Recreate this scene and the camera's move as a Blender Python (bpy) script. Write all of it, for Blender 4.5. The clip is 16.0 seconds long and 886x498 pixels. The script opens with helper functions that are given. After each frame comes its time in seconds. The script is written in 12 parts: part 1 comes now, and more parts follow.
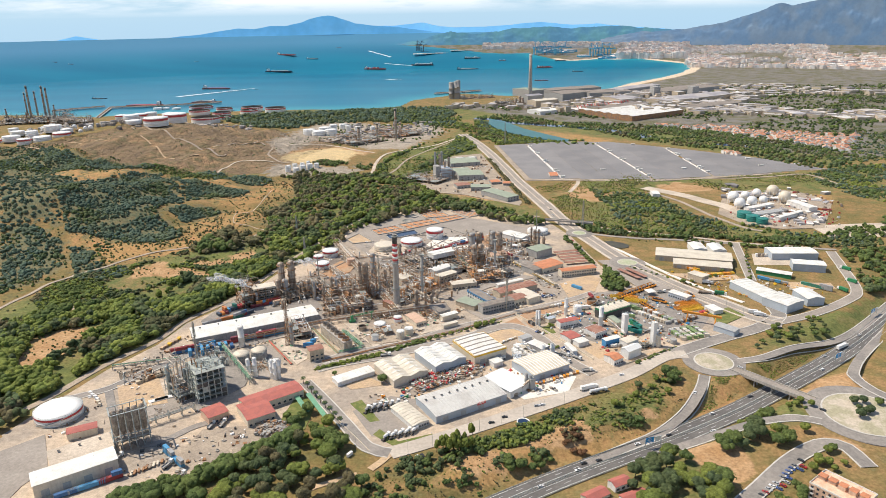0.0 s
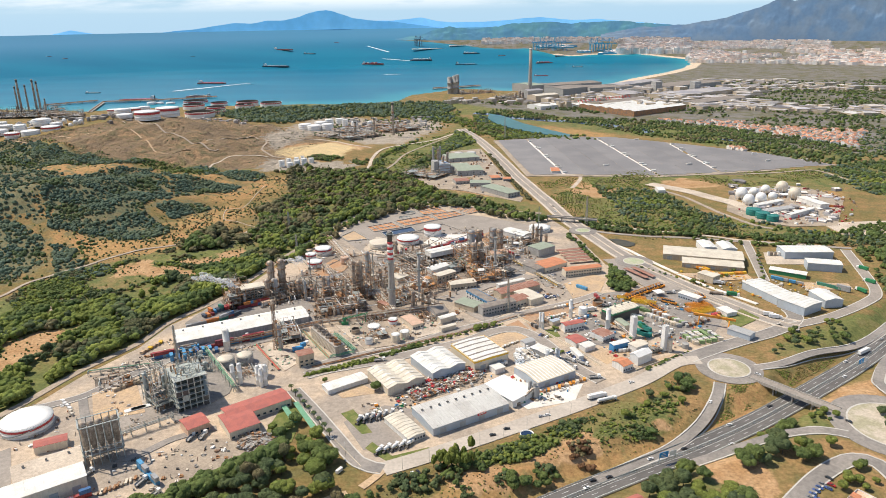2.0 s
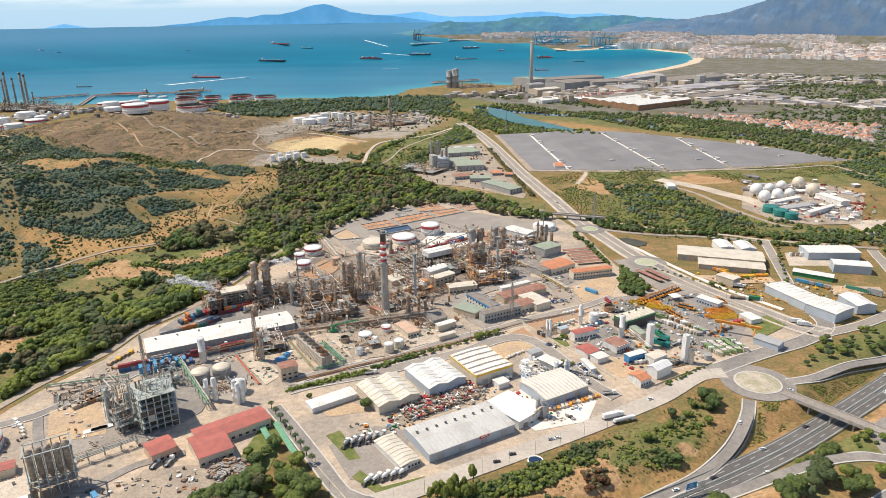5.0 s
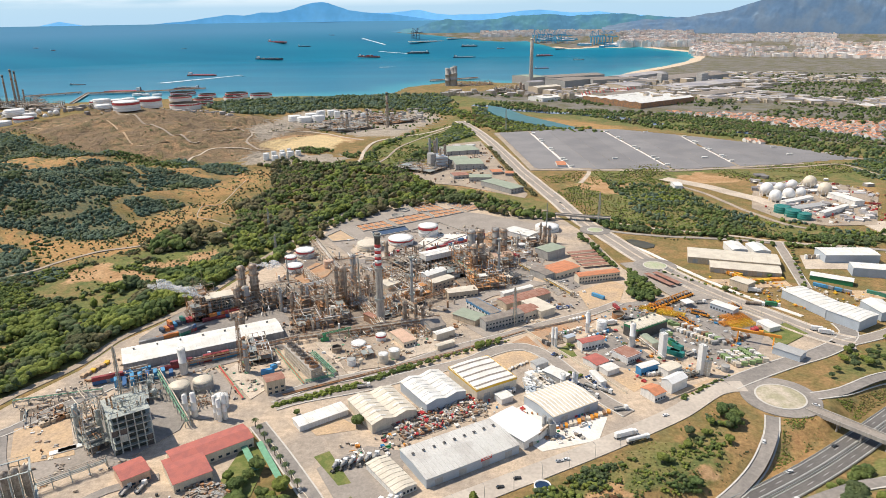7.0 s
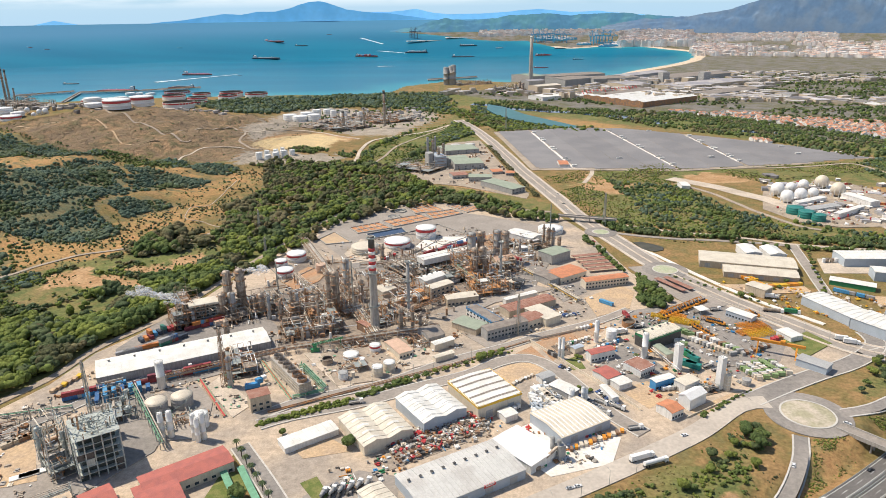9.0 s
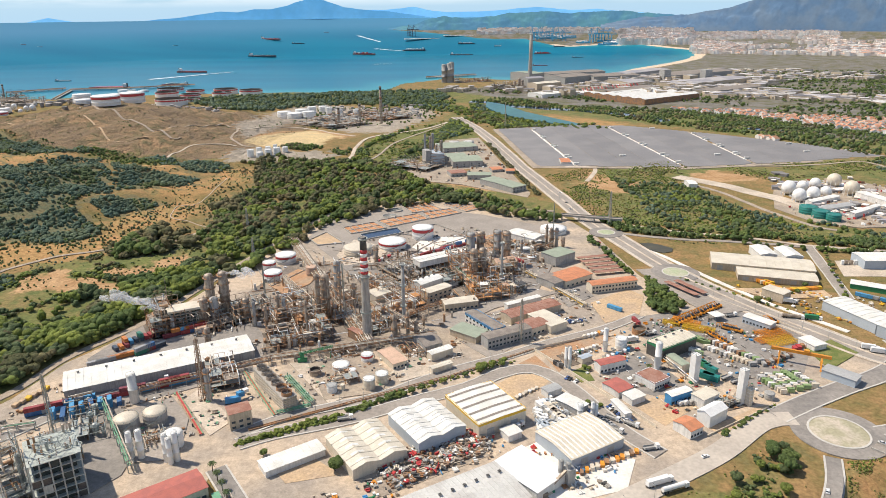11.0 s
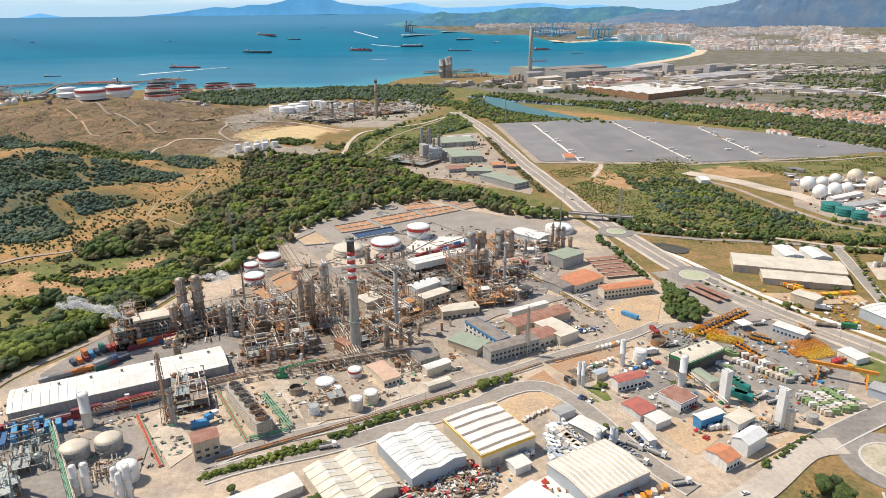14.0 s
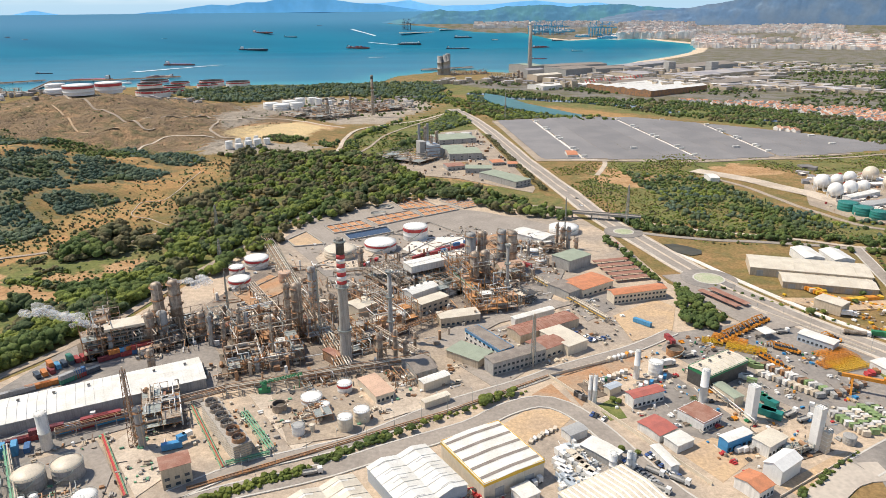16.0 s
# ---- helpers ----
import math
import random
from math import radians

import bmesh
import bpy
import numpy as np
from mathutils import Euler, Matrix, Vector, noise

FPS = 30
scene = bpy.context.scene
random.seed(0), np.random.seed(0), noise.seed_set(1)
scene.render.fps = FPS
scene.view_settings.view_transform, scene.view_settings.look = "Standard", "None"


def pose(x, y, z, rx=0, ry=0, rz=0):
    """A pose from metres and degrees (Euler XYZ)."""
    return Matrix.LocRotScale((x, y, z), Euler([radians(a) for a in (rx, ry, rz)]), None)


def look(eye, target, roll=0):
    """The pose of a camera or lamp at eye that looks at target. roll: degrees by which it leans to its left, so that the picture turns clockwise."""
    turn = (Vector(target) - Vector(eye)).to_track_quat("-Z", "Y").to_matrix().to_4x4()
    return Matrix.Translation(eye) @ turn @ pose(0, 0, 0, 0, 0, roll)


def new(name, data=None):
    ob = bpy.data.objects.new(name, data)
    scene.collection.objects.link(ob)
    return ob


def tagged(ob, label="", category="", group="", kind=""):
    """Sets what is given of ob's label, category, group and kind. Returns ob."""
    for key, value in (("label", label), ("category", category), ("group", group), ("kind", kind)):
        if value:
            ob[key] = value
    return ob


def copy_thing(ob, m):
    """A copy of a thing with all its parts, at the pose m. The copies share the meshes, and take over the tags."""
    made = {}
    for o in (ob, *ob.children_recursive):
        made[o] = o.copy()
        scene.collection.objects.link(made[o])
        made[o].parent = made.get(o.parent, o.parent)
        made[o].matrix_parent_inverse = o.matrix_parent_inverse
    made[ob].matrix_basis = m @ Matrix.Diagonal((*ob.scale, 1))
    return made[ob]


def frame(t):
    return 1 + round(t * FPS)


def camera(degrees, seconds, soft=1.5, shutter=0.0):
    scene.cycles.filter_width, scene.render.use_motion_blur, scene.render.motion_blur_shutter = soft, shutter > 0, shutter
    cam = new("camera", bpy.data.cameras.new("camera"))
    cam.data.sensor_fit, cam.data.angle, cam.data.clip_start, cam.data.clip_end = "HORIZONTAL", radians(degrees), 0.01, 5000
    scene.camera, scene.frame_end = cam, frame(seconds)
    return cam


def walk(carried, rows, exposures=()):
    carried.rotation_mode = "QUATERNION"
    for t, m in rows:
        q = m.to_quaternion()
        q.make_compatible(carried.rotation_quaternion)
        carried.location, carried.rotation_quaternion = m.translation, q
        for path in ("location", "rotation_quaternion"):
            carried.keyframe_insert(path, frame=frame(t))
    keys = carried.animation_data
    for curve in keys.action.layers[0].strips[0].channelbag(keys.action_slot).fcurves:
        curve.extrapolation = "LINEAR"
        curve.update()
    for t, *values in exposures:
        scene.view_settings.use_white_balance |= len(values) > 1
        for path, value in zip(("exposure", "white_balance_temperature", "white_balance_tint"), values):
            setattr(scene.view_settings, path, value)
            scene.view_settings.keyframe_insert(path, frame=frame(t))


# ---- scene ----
cam = camera(65.61, 16.0, soft=0.7)
# seconds, eye, target, roll
PATH = [
    (0, (-0.00, -0.00, 264.00), (0.00, 948.49, -52.82), -0.935),
    (1.5, (0.33, 24.90, 256.71), (2.17, 972.26, -63.46), -0.837),
    (3.5, (0.85, 58.02, 247.23), (3.43, 1004.04, -76.86), -0.751),
    (7, (1.74, 116.00, 232.33), (7.23, 1061.16, -94.23), -0.697),
    (9, (1.73, 149.15, 223.42), (9.63, 1094.62, -102.21), -0.668),
    (12.5, (3.30, 206.48, 206.39), (15.66, 1151.24, -121.13), -0.534),
    (14.5, (3.64, 237.64, 197.11), (17.58, 1181.86, -131.94), -0.535),
    (16, (4.06, 262.54, 189.73), (20.33, 1206.56, -139.75), -0.492),
]
walk(cam, [(t, look(eye, target, roll)) for t, eye, target, roll in PATH])


# ---- sky and sun ----
SUN_FROM = Vector((-0.66, 0.22, 1.0)).normalized()
sun_elev = math.asin(SUN_FROM.z)
sun_turn = math.atan2(SUN_FROM.x, SUN_FROM.y)

world = bpy.data.worlds.new("sky")
scene.world = world
world.use_nodes = True
wn, wl = world.node_tree.nodes, world.node_tree.links
wn.clear()
sky = wn.new("ShaderNodeTexSky")
sky.sky_type, sky.sun_disc = "NISHITA", False
sky.sun_elevation, sky.sun_rotation = sun_elev, sun_turn
sky.air_density, sky.dust_density, sky.ozone_density = 1.0, 0.15, 3.0
sky.altitude = 200
geo = wn.new("ShaderNodeTexCoord")
# cumulus banks low over the strait
squash = wn.new("ShaderNodeMapping")
squash.inputs["Scale"].default_value = (5, 5, 34)
cloud = wn.new("ShaderNodeTexNoise")
cloud.inputs["Scale"].default_value, cloud.inputs["Detail"].default_value = 1.3, 9
cloud.inputs["Roughness"].default_value = 0.6
cramp = wn.new("ShaderNodeValToRGB")
cramp.color_ramp.elements[0].position, cramp.color_ramp.elements[1].position = 0.36, 0.58
sep = wn.new("ShaderNodeSeparateXYZ")
band = wn.new("ShaderNodeValToRGB")
e = band.color_ramp.elements
e[0].position, e[0].color = 0.008, (0.0, 0.0, 0.0, 1)
e[1].position, e[1].color = 0.026, (1, 1, 1, 1)
e2 = e.new(0.16); e2.color = (0.9, 0.9, 0.9, 1)
e3 = e.new(0.40); e3.color = (0.1, 0.1, 0.1, 1)
mul = wn.new("ShaderNodeMath"); mul.operation = "MULTIPLY"
mix = wn.new("ShaderNodeMix"); mix.data_type = "RGBA"
mix.inputs[7].default_value = (8.2, 8.6, 9.0, 1)
bg = wn.new("ShaderNodeBackground")
bg.inputs["Strength"].default_value = 0.10
wout = wn.new("ShaderNodeOutputWorld")
wl.new(geo.outputs["Generated"], squash.inputs["Vector"])
wl.new(squash.outputs[0], cloud.inputs["Vector"])
wl.new(cloud.outputs["Fac"], cramp.inputs["Fac"])
wl.new(geo.outputs["Generated"], sep.inputs[0])
wl.new(sep.outputs["Z"], band.inputs["Fac"])
wl.new(cramp.outputs["Color"], mul.inputs[0])
wl.new(band.outputs["Color"], mul.inputs[1])
wl.new(mul.outputs[0], mix.inputs["Factor"])
# pale sea haze low over the horizon
haze = wn.new("ShaderNodeMix"); haze.data_type = "RGBA"
haze.inputs[7].default_value = (3.6, 5.6, 7.4, 1)
hr = wn.new("ShaderNodeValToRGB")
hr.color_ramp.elements[0].position, hr.color_ramp.elements[0].color = 0.0, (0.9, 0.9, 0.9, 1)
hr.color_ramp.elements[1].position, hr.color_ramp.elements[1].color = 0.25, (0, 0, 0, 1)
wl.new(sep.outputs["Z"], hr.inputs["Fac"])
wl.new(hr.outputs["Color"], haze.inputs["Factor"])
wl.new(sky.outputs[0], haze.inputs[6])
wl.new(haze.outputs[2], mix.inputs[6])
wl.new(mix.outputs[2], bg.inputs["Color"])
wl.new(bg.outputs[0], wout.inputs[0])

sun = new("sun", bpy.data.lights.new("sun", "SUN"))
sun.data.energy, sun.data.angle, sun.data.color = 4.2, radians(0.6), (1.0, 0.895, 0.745)
sun.matrix_world = look(SUN_FROM * 100, (0, 0, 0))
scene.view_settings.exposure = 0.345


# ---- materials ----
def material(name, color, rough=0.8, metal=0.0, vary=0.15, scale=0.5, second=None, bump=0.0, fine=6.0, by_object=0.0, by_island=0.0, stain=0.0, emit=0.0, leafy=0.0, grit=0.0):
    """A surface with variation at two scales; second: a colour that takes over in patches."""
    m = bpy.data.materials.new(name)
    m.use_nodes = True
    n, l = m.node_tree.nodes, m.node_tree.links
    b = n["Principled BSDF"]
    b.inputs["Roughness"].default_value, b.inputs["Metallic"].default_value = rough, metal
    pos = n.new("ShaderNodeNewGeometry")
    big = n.new("ShaderNodeTexNoise")
    big.inputs["Scale"].default_value, big.inputs["Detail"].default_value = scale, 5
    small = n.new("ShaderNodeTexNoise")
    small.inputs["Scale"].default_value, small.inputs["Detail"].default_value = scale * fine, 4
    l.new(pos.outputs["Position"], big.inputs["Vector"])
    l.new(pos.outputs["Position"], small.inputs["Vector"])
    base = n.new("ShaderNodeMix"); base.data_type = "RGBA"
    base.inputs[6].default_value = (*color, 1)
    base.inputs[7].default_value = (*(second or [c * (1 - vary) for c in color]), 1)
    ramp = n.new("ShaderNodeValToRGB")
    ramp.color_ramp.elements[0].position, ramp.color_ramp.elements[1].position = 0.42, 0.60
    l.new(big.outputs["Fac"], ramp.inputs["Fac"])
    l.new(ramp.outputs["Color"], base.inputs["Factor"])
    value = n.new("ShaderNodeHueSaturation")
    rng = n.new("ShaderNodeMapRange")
    rng.inputs["From Min"].default_value, rng.inputs["From Max"].default_value = 0.25, 0.75
    rng.inputs["To Min"].default_value, rng.inputs["To Max"].default_value = 1 - vary, 1 + vary
    l.new(small.outputs["Fac"], rng.inputs["Value"])
    last = rng.outputs[0]
    for amount, node, socket in ((by_object, "ShaderNodeObjectInfo", "Random"), (by_island, "ShaderNodeNewGeometry", "Random Per Island")):
        if amount:
            info = n.new(node)
            r2 = n.new("ShaderNodeMapRange")
            r2.inputs["To Min"].default_value, r2.inputs["To Max"].default_value = 1 - amount, 1 + amount
            l.new(info.outputs[socket], r2.inputs["Value"])
            m2 = n.new("ShaderNodeMath"); m2.operation = "MULTIPLY"
            l.new(last, m2.inputs[0]); l.new(r2.outputs[0], m2.inputs[1])
            last = m2.outputs[0]
    relief = small.outputs["Fac"]
    if grit:
        gr = n.new("ShaderNodeTexNoise")
        gr.inputs["Scale"].default_value, gr.inputs["Detail"].default_value, gr.inputs["Roughness"].default_value = 0.9, 5, 0.75
        l.new(pos.outputs["Position"], gr.inputs["Vector"])
        r4 = n.new("ShaderNodeMapRange")
        r4.inputs["From Min"].default_value, r4.inputs["From Max"].default_value = 0.3, 0.7
        r4.inputs["To Min"].default_value, r4.inputs["To Max"].default_value = 1 - grit, 1 + grit
        l.new(gr.outputs["Fac"], r4.inputs["Value"])
        relief = gr.outputs["Fac"]
        m4 = n.new("ShaderNodeMath"); m4.operation = "MULTIPLY"
        l.new(last, m4.inputs[0]); l.new(r4.outputs[0], m4.inputs[1])
        last = m4.outputs[0]
    if stain:
        streak = n.new("ShaderNodeTexNoise")
        mp = n.new("ShaderNodeMapping"); mp.inputs["Scale"].default_value = (1.2, 1.2, 0.12)
        l.new(pos.outputs["Position"], mp.inputs["Vector"]); l.new(mp.outputs[0], streak.inputs["Vector"])
        streak.inputs["Scale"].default_value, streak.inputs["Detail"].default_value = 1.0, 6
        r3 = n.new("ShaderNodeMapRange")
        r3.inputs["From Min"].default_value, r3.inputs["From Max"].default_value = 0.45, 0.7
        r3.inputs["To Min"].default_value, r3.inputs["To Max"].default_value = 1, 1 - stain
        l.new(streak.outputs["Fac"], r3.inputs["Value"])
        m3 = n.new("ShaderNodeMath"); m3.operation = "MULTIPLY"
        l.new(last, m3.inputs[0]); l.new(r3.outputs[0], m3.inputs[1])
        last = m3.outputs[0]
    l.new(last, value.inputs["Value"])
    l.new(base.outputs[2], value.inputs["Color"])
    l.new(value.outputs[0], b.inputs["Base Color"])
    if leafy:
        tr = n.new("ShaderNodeBsdfTranslucent")
        ms = n.new("ShaderNodeMixShader")
        ms.inputs[0].default_value = leafy
        l.new(value.outputs[0], tr.inputs["Color"])
        l.new(b.outputs[0], ms.inputs[1]); l.new(tr.outputs[0], ms.inputs[2])
        l.new(ms.outputs[0], n["Material Output"].inputs["Surface"])
        b.inputs["Specular IOR Level"].default_value = 0.2
    # even glow in the own colour, used for haze on the ridges
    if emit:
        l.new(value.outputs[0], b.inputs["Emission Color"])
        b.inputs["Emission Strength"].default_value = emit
    if bump:
        bp = n.new("ShaderNodeBump")
        bp.inputs["Strength"].default_value, bp.inputs["Distance"].default_value = bump, 1.2 if leafy else 0.3
        l.new(relief, bp.inputs["Height"])
        l.new(bp.outputs[0], b.inputs["Normal"])
    return m


